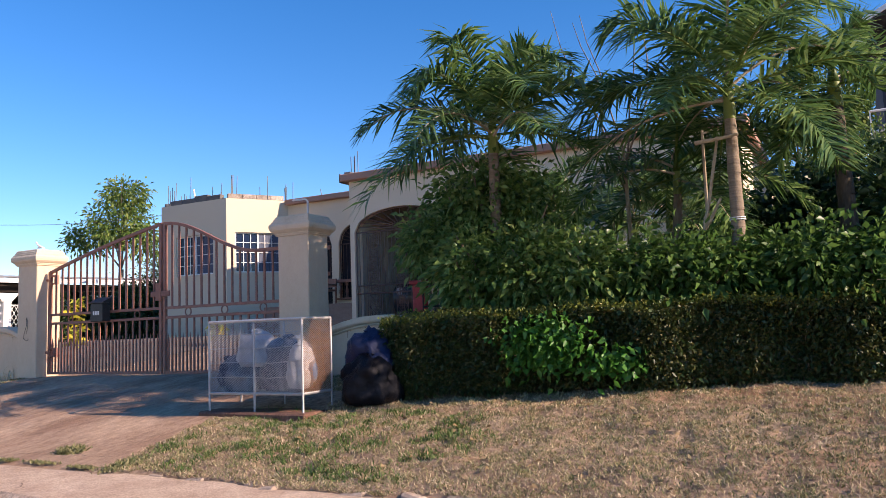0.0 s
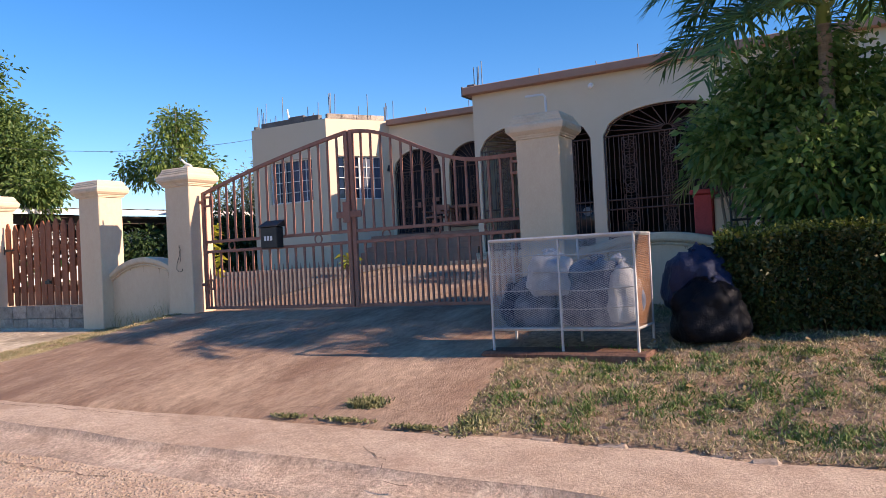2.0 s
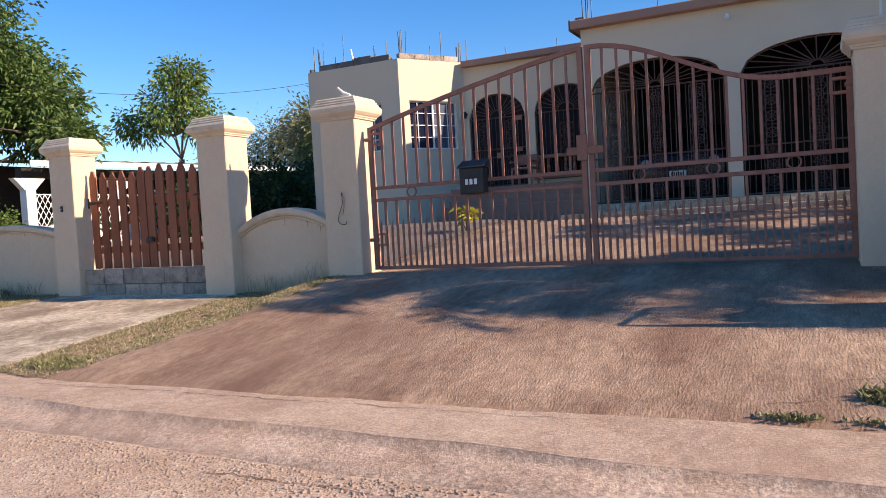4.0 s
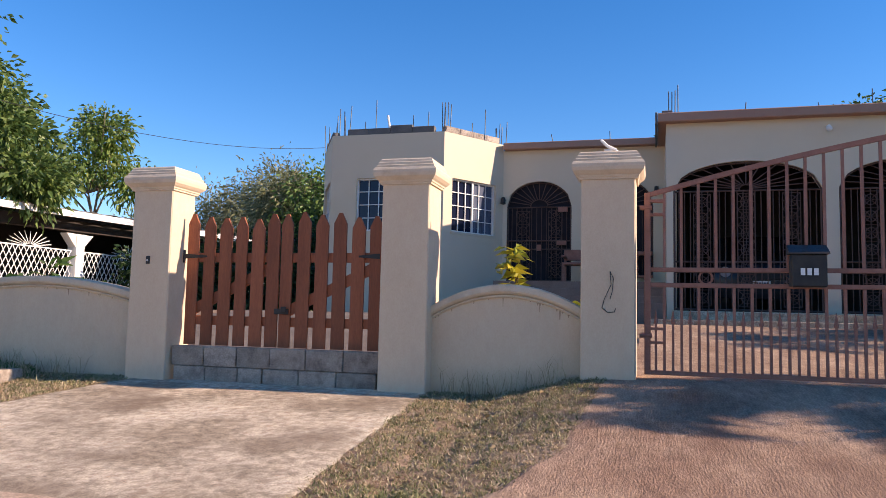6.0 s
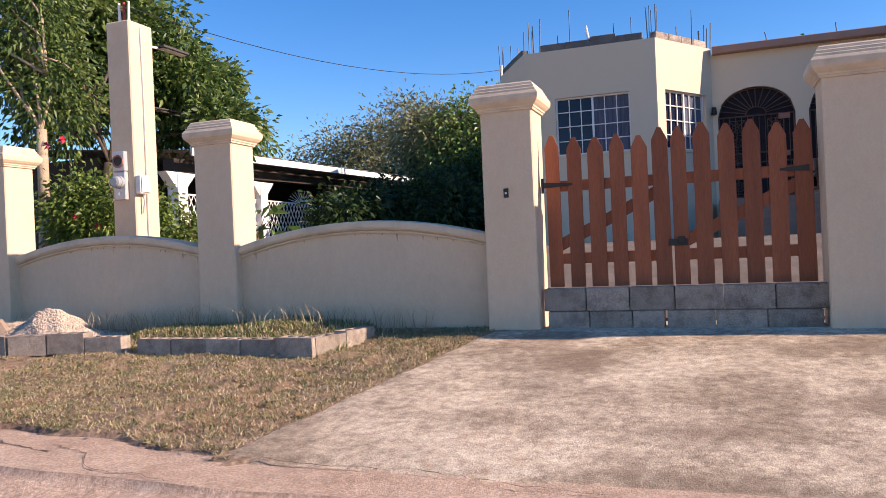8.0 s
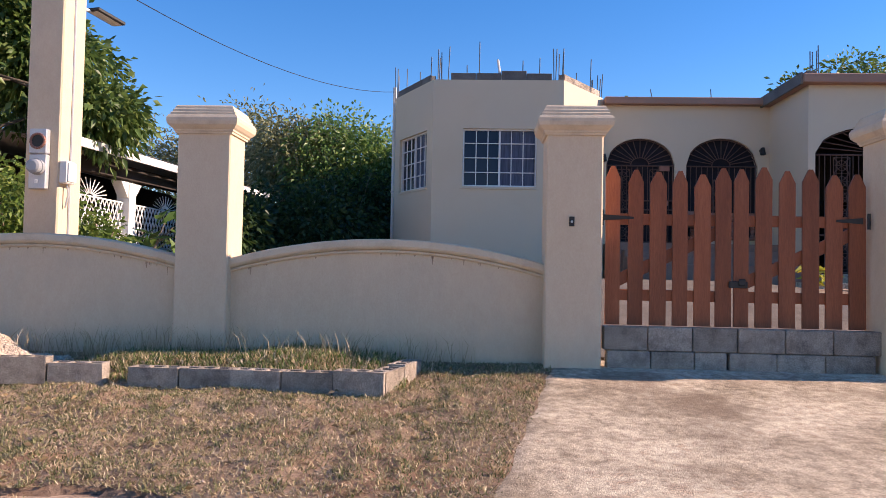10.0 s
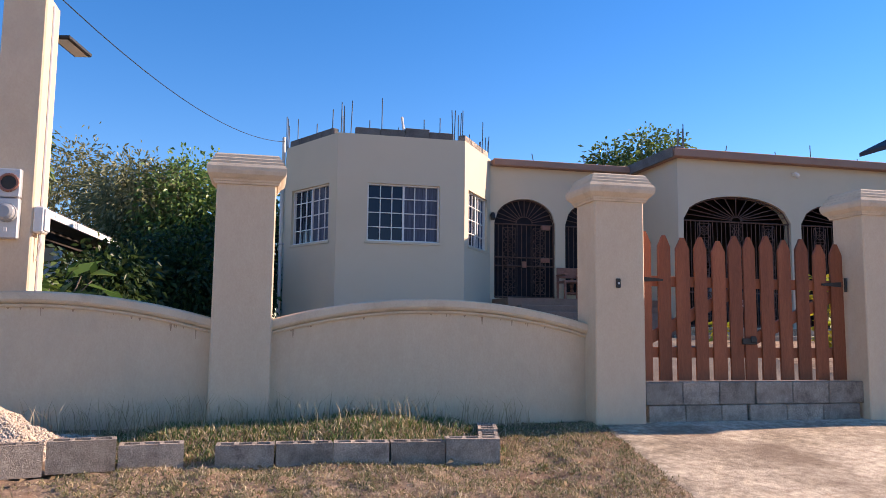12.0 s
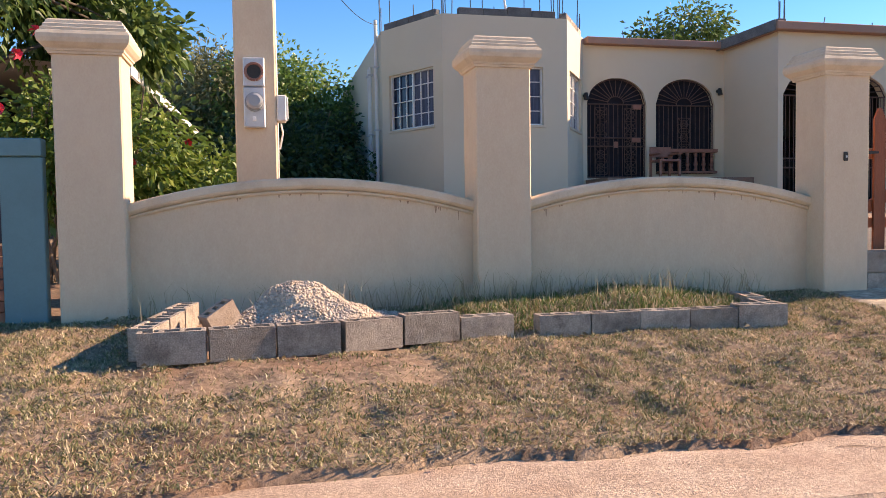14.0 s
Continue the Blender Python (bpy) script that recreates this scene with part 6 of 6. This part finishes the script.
    rows.append([(-23.62, y, 3.16 + w + 0.022 * (y - 12.3)), (-30.0, y, 3.7 + w + 0.022 * (y - 12.3))])
bead_loft(bm, rows)
part("roof", bm, "zinctop", nb, "corrugated zinc roof sheet")
bm = bmesh.new()
hexa(bm, [(-23.64, 12.3, 3.00), (-23.60, 12.3, 3.00), (-23.60, 26.2, 3.30), (-23.64, 26.2, 3.30), (-23.64, 12.3, 3.14), (-23.60, 12.3, 3.14), (-23.60, 26.2, 3.44), (-23.64, 26.2, 3.44)])
part("fascia", bm, "white", nb, "white scalloped roof edge")
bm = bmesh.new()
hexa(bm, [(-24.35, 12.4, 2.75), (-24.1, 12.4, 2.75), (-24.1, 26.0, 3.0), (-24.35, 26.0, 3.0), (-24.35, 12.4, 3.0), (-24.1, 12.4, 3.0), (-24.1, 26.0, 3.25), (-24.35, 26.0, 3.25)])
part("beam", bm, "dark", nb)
part("low_wall", soft_box(-24.3, -24.12, 12.4, 26.0, 0.4, 1.55, 0.01), "white", nb)
for y in (12.6, 15.3, 18.9, 22.5):
    t = part("column", soft_box(-24.33, -24.07, y - 0.13, y + 0.13, 0.5, 2.72, 0.01), "white", nb)
    bm = bmesh.new()
    for s in (-1, 1):
        hexa(bm, [(-24.3, y, 2.45), (-24.1, y, 2.45), (-24.1, y + s * 0.13, 2.45), (-24.3, y + s * 0.13, 2.45), (-24.3, y, 2.75), (-24.1, y, 2.75), (-24.1, y + s * 0.42, 2.75), (-24.3, y + s * 0.42, 2.75)])
    part("bracket", bm, "white", t)
for a, b in ((12.75, 15.15), (15.45, 18.75), (19.05, 22.35)):
    gpart = part("veranda_grille", bmesh.new(), None, nb)
    bm = bmesh.new()
    z0, z1 = 1.56, 2.36
    k = int((b - a) / 0.15)
    for i in range(k):
        y0, y1 = a + (b - a) * i / k, a + (b - a) * (i + 1) / k
        for j in range(3):
            za, zb = z0 + (z1 - z0) * j / 3, z0 + (z1 - z0) * (j + 1) / 3
            rod(bm, (-24.2, y0, za), (-24.2, y1, zb), 0.012, n=4, cap=False)
            rod(bm, (-24.2, y1, za), (-24.2, y0, zb), 0.012, n=4, cap=False)
    part("lattice", bm, "white", gpart)
    bm = bmesh.new()
    rod(bm, (-24.2, a, z1), (-24.2, b, z1), 0.016, n=5)
    rod(bm, (-24.2, a, z0), (-24.2, b, z0), 0.016, n=5)
    c = (a + b) / 2
    for i in range(1, 12):
        t_ = math.pi * i / 12
        rod(bm, (-24.2, c + 0.12 * math.cos(t_), z1 + 0.05 * math.sin(t_)), (-24.2, c + 0.62 * math.cos(t_), z1 + 0.32 * math.sin(t_)), 0.010, n=4, cap=False)
    part("sunburst", bm, "white", gpart)

# teal gate beside the last pillar
tg = thing("teal_gate", (-23.9, 8.0, 0.25), "teal painted sheet-metal gate post and panel", "gate")
part("post", soft_box(-23.86, -23.56, 7.94, 8.04, 0.22, 1.60, 0.008), "teal", tg)
part("header", soft_box(-24.6, -23.56, 7.92, 8.06, 1.602, 1.74, 0.008), "teal", tg)
part("panel", soft_box(-24.6, -23.865, 7.98, 8.01, 0.95, 1.598, 0.004), "navy", tg)
bw = thing("brick_wall", (-24.4, 8.05, 0.2), "low red brick wall under the gate panel", "brick wall")
for r_ in range(8):
    for j in range(4):
        x = -24.62 + 0.22 * j - (0.11 if r_ % 2 else 0)
        x1 = min(x + 0.212, -23.87)
        if x1 > x + 0.03:
            part("brick", soft_box(x, x1, 7.98, 8.07, 0.26 + 0.085 * r_, 0.337 + 0.085 * r_, 0.004), "brick", bw)

# dark two-storey house beyond the palms
dh = thing("dark_house", (4.5, 22, 0.8), "dark two-storey house with a white gable edge beyond the garden", "house")
part("wall", soft_box(1.2, 9.0, 20.0, 23.2, 0.6, 7.0, 0.02), "navy", dh)
bm = bmesh.new()
hexa(bm, [(0.4, 19.4, 7.35), (4.8, 19.4, 9.5), (4.8, 23.6, 9.5), (0.4, 23.6, 7.35), (0.4, 19.4, 7.5), (4.8, 19.4, 9.65), (4.8, 23.6, 9.65), (0.4, 23.6, 7.5)])
hexa(bm, [(4.8, 19.4, 9.5), (9.4, 19.4, 7.35), (9.4, 23.6, 7.35), (4.8, 23.6, 9.5), (4.8, 19.4, 9.65), (9.4, 19.4, 7.5), (9.4, 23.6, 7.5), (4.8, 23.6, 9.65)])
part("roof", bm, "navy", dh)
bm = bmesh.new()
vs = [bm.verts.new(p) for p in ((1.2, 20.01, 7.0), (9.0, 20.01, 7.0), (4.8, 20.01, 9.45))]
f = bm.faces.new(vs)
ex = bmesh.ops.extrude_face_region(bm, geom=[f])
bmesh.ops.translate(bm, verts=[v for v in ex["geom"] if isinstance(v, bmesh.types.BMVert)], vec=(0, 3.1, 0))
part("gable", bm, "navy", dh)
bm = bmesh.new()
hexa(bm, [(0.4, 19.34, 7.40), (4.8, 19.34, 9.55), (4.8, 19.395, 9.55), (0.4, 19.395, 7.40), (0.4, 19.34, 7.52), (4.8, 19.34, 9.67), (4.8, 19.395, 9.67), (0.4, 19.395, 7.52)])
part("bargeboard", bm, "white", dh, "white painted gable edge board")
part("balcony", soft_box(0.8, 8.5, 18.7, 19.99, 4.3, 4.5, 0.01), "navy", dh)
for z in (5.0, 5.45):
    bm = bmesh.new()
    rod(bm, (0.85, 18.75, z), (8.4, 18.75, z), 0.03, n=6)
    part("rail", bm, "white", dh)
for i in range(20):
    bm = bmesh.new()
    rod(bm, (0.85 + 0.39 * i, 18.75, 4.5), (0.85 + 0.39 * i, 18.75, 5.45), 0.016, n=5)
    part("baluster", bm, "white", dh)
rf = thing("red_roof_shed", (0.2, 19.5, 1.0), "small shed with a red sheet roof showing over the bushes", "shed")
part("wall", soft_box(-0.35, 0.5, 17.2, 18.6, 0.8, 3.95, 0.02), "navy", rf)
bm = bmesh.new()
hexa(bm, [(-0.45, 17.0, 3.96), (0.6, 17.0, 4.55), (0.6, 18.8, 4.55), (-0.45, 18.8, 3.96), (-0.45, 17.0, 4.03), (0.6, 17.0, 4.62), (0.6, 18.8, 4.62), (-0.45, 18.8, 4.03)])
part("roof", bm, "redroof", rf, "red painted sheet roof")
# ---- grass, weeds, litter ----
def blades(name, x, y, h, material, parent, wide=0.006, lean=0.6, seed=1, z0=None):
    gg = np.random.default_rng(seed)
    n = len(x)
    z = soil_z(x, y) - 0.004 if z0 is None else z0
    B = np.stack([x, y, z], 1)
    a = gg.uniform(0, 6.283, n)
    side = np.stack([np.cos(a), np.sin(a), 0 * a], 1) * wide
    d = np.stack([gg.normal(0, lean, n), gg.normal(0, lean, n), np.ones(n)], 1)
    d = unit(d)
    mid = B + d * (h * 0.55)[:, None]
    tip = B + d * h[:, None] + np.stack([gg.normal(0, 0.3, n), gg.normal(0, 0.3, n), -0.25 + 0 * a], 1) * h[:, None] * 0.6
    V = np.stack([B - side, B + side, mid + side * 0.8, mid - side * 0.8, tip], 1).reshape(-1, 3)
    j = np.arange(n)[:, None] * 5
    F = np.concatenate([j + [0, 1, 2], j + [0, 2, 3], j + [3, 2, 4]], 1).reshape(-1, 3)
    return soup(name, V, F, material, parent)


def verge_points(n, gg, patch=0.5):
    x = gg.uniform(-27.5, 4.5, n)
    y = gg.uniform(4.3, 7.95, n)
    ok = (y > verge_edge(x) - 0.03 + 0.05 * np.sin(x * 9.0)) & ~(on_right_drive(x - 0.05, y) & on_right_drive(x + 0.05, y)) & ~(on_left_drive(x - 0.05, y) & on_left_drive(x + 0.05, y))
    ok &= (y < hedge_front(x) + 0.1) | (x < -4.8)
    f = np.sin(x * 2.1 + 0.7 * np.sin(y * 3.0)) * np.sin(y * 2.7 + 1.1 * np.sin(x * 1.3)) + 0.6 * np.sin(x * 6.3 + y * 4.1) * np.sin(y * 5.9 - x * 2.2)
    ok &= f + 28.0 * lumps(x, y) > gg.normal(-2.1, patch, n)
    ok &= ~((x > -22.5) & (x < -20.9) & (y > 5.85) & (y < 6.45) & (gg.random(n) < 0.85))
    ok &= ~((x > -6.25) & (x < -4.8) & (y > 6.0) & (y < 7.1))
    ok &= ~((x > -22.75) & (x < -21.0) & (y > 6.5) & (y < 7.9))
    return x[ok], y[ok]


gg = np.random.default_rng(101)
lawn = thing("verge_grass", (-12, 6, 0.2), "patchy dry verge grass, straw and green mixed", "grass", kind="stuff")
x, y = verge_points(470000, gg)
blades("blades", x, y, gg.uniform(0.016, 0.05, len(x)), "grass", lawn, 0.0032, 1.2, 1)
gx_, gy_ = verge_points(60000, gg, 0.35)
sel = (np.sin(gx_ * 0.9 + 2) * np.sin(gy_ * 1.4) + gg.normal(0, 0.4, len(gx_))) > 0.15
blades("green_blades", gx_[sel], gy_[sel], gg.uniform(0.02, 0.055, sel.sum()), "tuft", lawn, 0.0045, 0.8, 2)

tx_, ty_ = verge_points(9500, gg, 0.5)
per = 22
tx_, ty_ = np.repeat(tx_, per) + gg.normal(0, 0.035, len(tx_) * per), np.repeat(ty_, per) + gg.normal(0, 0.035, len(ty_) * per)
blades("green_tufts", tx_, ty_, gg.uniform(0.018, 0.048, len(tx_)), "tuft", lawn, 0.0034, 0.8, 8)
wx_, wy_ = gg.uniform(-5.5, -2.6, 480), gg.uniform(4.5, 6.3, 480)
ok_ = ~on_right_drive(wx_, wy_) & (lumps(wx_ * 0.6, wy_ * 0.6) > -0.002)
wx_, wy_ = np.repeat(wx_[ok_], 26), np.repeat(wy_[ok_], 26)
wx_, wy_ = wx_ + gg.normal(0, 0.04, len(wx_)), wy_ + gg.normal(0, 0.04, len(wy_))
blades("green_weeds", wx_, wy_, gg.uniform(0.025, 0.075, len(wx_)), "lushgrass", lawn, 0.005, 0.8, 9)
sx_, sy_ = verge_points(140000, gg, 0.9)
blades("thatch", sx_, sy_, gg.uniform(0.03, 0.08, len(sx_)), "drystalk", lawn, 0.003, 4.0, 6)

tall = thing("tall_grass", (-20, 7.4, 0.3), "tall thin dry grass stalks along the wall foot", "grass", kind="stuff")
n = 420
x = np.concatenate([gg.normal(-20.3, 0.8, n), gg.normal(-18.7, 0.4, n // 3), gg.uniform(-13.3, -12.1, 160), gg.uniform(-23.0, -17.4, 400)])
y = np.concatenate([gg.uniform(7.55, 7.93, n), gg.uniform(7.4, 7.9, n // 3), gg.uniform(7.75, 7.94, 160), gg.uniform(7.8, 7.94, 400)])
blades("stalks", x, y, gg.uniform(0.10, 0.38, len(x)), "drystalk", tall, 0.0032, 0.22, 3, np.where((x > -20.9) & (x < -17.95), 0.36, ground_z(x, y)))
n = 16000
x, y = gg.uniform(-20.9, -17.95, n), gg.uniform(6.85, 7.94, n)
mz = 0.24 + 0.14 * np.clip((y - 6.85) / 0.5, 0, 1) * np.clip((x + 21.0) / 0.6, 0, 1) * np.clip((-17.85 - x) / 0.3, 0, 1) + 0.06 * np.exp(-((x + 18.9) / 0.4) ** 2)
pk_ = gg.random(n) < 0.35
blades("planter_blades", x[pk_], y[pk_], gg.uniform(0.03, 0.10, pk_.sum()), "lushgrass", tall, 0.005, 0.7, 4, mz[pk_])
blades("planter_straw", x[:9000] + 0.01, y[:9000], gg.uniform(0.03, 0.09, 9000), "grass", tall, 0.004, 0.6, 5, mz[:9000])
bed = thing("planter_soil", (-19.5, 7.4, 0.2), "earth bed raised inside the block planter", "soil", kind="structure")
sheet("bed", np.linspace(-20.95, -17.9, 40), np.linspace(6.80, 7.96, 20),
      lambda X, Y: 0.235 + 0.14 * np.clip((Y - 6.85) / 0.5, 0, 1) * np.clip((X + 21.0) / 0.6, 0, 1) * np.clip((-17.85 - X) / 0.3, 0, 1) + 0.06 * np.exp(-((X + 18.9) / 0.4) ** 2), "earth", bed)

weeds = thing("drive_weeds", (-6.5, 4.6, 0.05), "green weeds growing in cracks of the drive", "weeds", kind="stuff")
for cx, cy, sx, sy, n, h in ((-6.42, 4.72, 0.12, 0.08, 900, 0.08), (-6.9, 4.40, 0.12, 0.03, 220, 0.04), (-6.4, 4.40, 0.2, 0.03, 260, 0.04), (-5.8, 4.36, 0.15, 0.03, 260, 0.04), (-12.6, 4.62, 0.3, 0.12, 900, 0.06), (-5.45, 4.5, 0.1, 0.2, 400, 0.06)):
    x, y = cx + sx * np.clip(gg.normal(0, 0.6, n), -1.3, 1.3), cy + sy * np.clip(gg.normal(0, 0.6, n), -1.3, 1.3)
    blades("tuft", x, y, gg.uniform(0.3, 1.0, n) * h, "tuft", weeds, 0.006, 0.9, int(-cx * 10), 0.04 + 0.145 * np.clip(y - 4.25, 0, 3))

grit = thing("road_grit", (-10, 3, 0), "loose stones scattered on road and verge", "gravel", kind="stuff")
n = 42000
x = gg.uniform(-24, 2, n)
o = np.abs(gg.normal(0, 1.0, n))
y = kerb_y(x) - 0.02 - o
stones("road_stones", x, y, -0.083 + 0 * x + bumps(x, y, 1.2, 0.006), gg.uniform(0.003, 0.013, n), "stone", grit)
n = 2500
x, y = verge_points(1800, gg, 1.2)
stones("verge_stones", x, y, ground_z(x, y) + 0.006, gg.uniform(0.004, 0.014, len(x)), "stone", grit)
litter = thing("fallen_leaves", (-12, 6, 0.2), "scattered dry fallen leaves on the verge", "leaves", kind="stuff")
x, y = verge_points(2600, gg, 1.5)
p = np.stack([x, y, ground_z(x, y) + 0.03], 1)
leaves("dry_leaves", p, np.stack([gg.normal(size=len(x)), gg.normal(size=len(x)), 0.15 * gg.normal(size=len(x))], 1), gg.uniform(0.02, 0.06, len(x)), 0.5, "dryleaf", litter)

# half-buried edging stones along the verge
edge = thing("edging_stones", (-3, 4.4, 0.05), "row of broken half-buried bricks and stones at the verge edge", "edging")
rr = random.Random(77)
for i in range(26):
    if i % 5 in (1, 3):
        continue
    x = -5.0 + 0.27 * i + rr.uniform(-0.09, 0.09)
    y = float(verge_edge(np.array(x))) + 0.03 + rr.uniform(-0.03, 0.03)
    w, d, h = rr.uniform(0.06, 0.13), rr.uniform(0.03, 0.06), rr.uniform(0.008, 0.028)
    bm = soft_box(-w, w, -d, d, -0.05, h, 0.018, 1, pose(x, y, 0.03, rr.uniform(-8, 8), rr.uniform(-8, 8), rr.uniform(-15, 15)))
    part("stone", bm, "stone", edge)


# cracks filled with dark earth in road, pavement and drives
def crack(name, pts, zf, w=0.010, seed=0, parent=None):
    gg = np.random.default_rng(seed)
    P = []
    for (x0, y0), (x1, y1) in zip(pts, pts[1:]):
        k = max(2, int(math.hypot(x1 - x0, y1 - y0) / 0.06))
        t = np.linspace(0, 1, k, endpoint=False)
        P.append(np.stack([x0 + (x1 - x0) * t, y0 + (y1 - y0) * t], 1))
    P = np.concatenate(P) + gg.normal(0, 0.011, (sum(map(len, P)), 2))
    W = 0.5 * w * gg.uniform(0.15, 1.0, len(P))
    a = np.stack([P[:, 0], P[:, 1] - W, zf(P[:, 0], P[:, 1] - W) + 0.004], 1)
    b = np.stack([P[:, 0], P[:, 1] + W, zf(P[:, 0], P[:, 1] + W) + 0.004], 1)
    v = np.stack([a, b], 1).reshape(-1, 3)
    i = np.arange(len(P) - 1) * 2
    return soup(name, v, np.stack([i, i + 2, i + 3, i + 1], 1), "crackfill", parent)


M["crackfill"] = surf("dark_crack_earth", (0.12, 0.08, 0.055), (0.17, 0.115, 0.08), 8.0, 1.0, 0.4, 60)
cracks = thing("pavement_cracks", (-10, 4, 0.04), "dark earth-filled cracks in the pavement", "cracks", kind="stuff")
zp = lambda x, y: 0.034 + bumps(x, y, 2, 0.004)
zr = lambda x, y: -0.083 + bumps(x, y, 1.2, 0.006)
zd = lambda x, y: 0.043 + 0.1455 * np.clip(y - 4.25, 0, 3.6) + bumps(x, y, 1, 0.004)
zd2 = lambda x, y: ground_z(x, y) + 0.014 + bumps(x, y, 1, 0.004)
crack("crack", [(-12.3, 4.20), (-10.5, 4.215), (-9.0, 4.20), (-7.8, 4.22)], zp, 0.012, 1, cracks)
crack("crack", [(-17.2, 4.37), (-16.6, 4.33), (-16.2, 4.34), (-15.7, 4.24), (-15.2, 4.20)], zd2, 0.012, 2, cracks)
crack("crack", [(-14.6, 4.22), (-14.1, 4.215), (-13.3, 4.2)], zp, 0.008, 3, cracks)
crack("crack", [(-18.6, 4.45), (-18.2, 4.3), (-18.0, 4.1), (-17.6, 4.05), (-17.3, 3.95)], zp, 0.010, 4, cracks)
crack("crack", [(-19.4, 4.6), (-19.0, 4.45), (-18.7, 4.36), (-18.4, 4.3)], zp, 0.016, 5, cracks)
crack("crack", [(-5.75, 3.05), (-5.6, 2.9), (-5.3, 2.95), (-5.0, 2.85), (-4.6, 2.9)], zr, 0.012, 6, cracks)
crack("crack", [(-9.6, 3.2), (-8.8, 3.22), (-7.9, 3.16), (-7.2, 3.2)], zr, 0.014, 7, cracks)
crack("crack", [(-7.2, 2.6), (-7.0, 2.4), (-6.8, 2.45)], zr, 0.008, 8, cracks)
crack("crack", [(-7.0, 4.55), (-6.5, 4.75), (-6.0, 4.6), (-5.7, 4.62)], zd, 0.010, 9, cracks)
crack("crack", [(-6.9, 4.9), (-6.4, 5.0), (-5.9, 5.05)], zd, 0.006, 10, cracks)
crack("crack", [(-5.9, 3.9), (-5.6, 3.7), (-5.5, 3.45), (-5.2, 3.4)], lambda x, y: zp(x, y) - 0.05 * np.clip((3.6 - y) / 0.3, 0, 1), 0.014, 11, cracks)
crack("crack", [(-12.9, 5.0), (-12.6, 4.6), (-12.5, 4.4)], lambda x, y: ground_z(x, y) + 0.02, 0.008, 12, cracks)
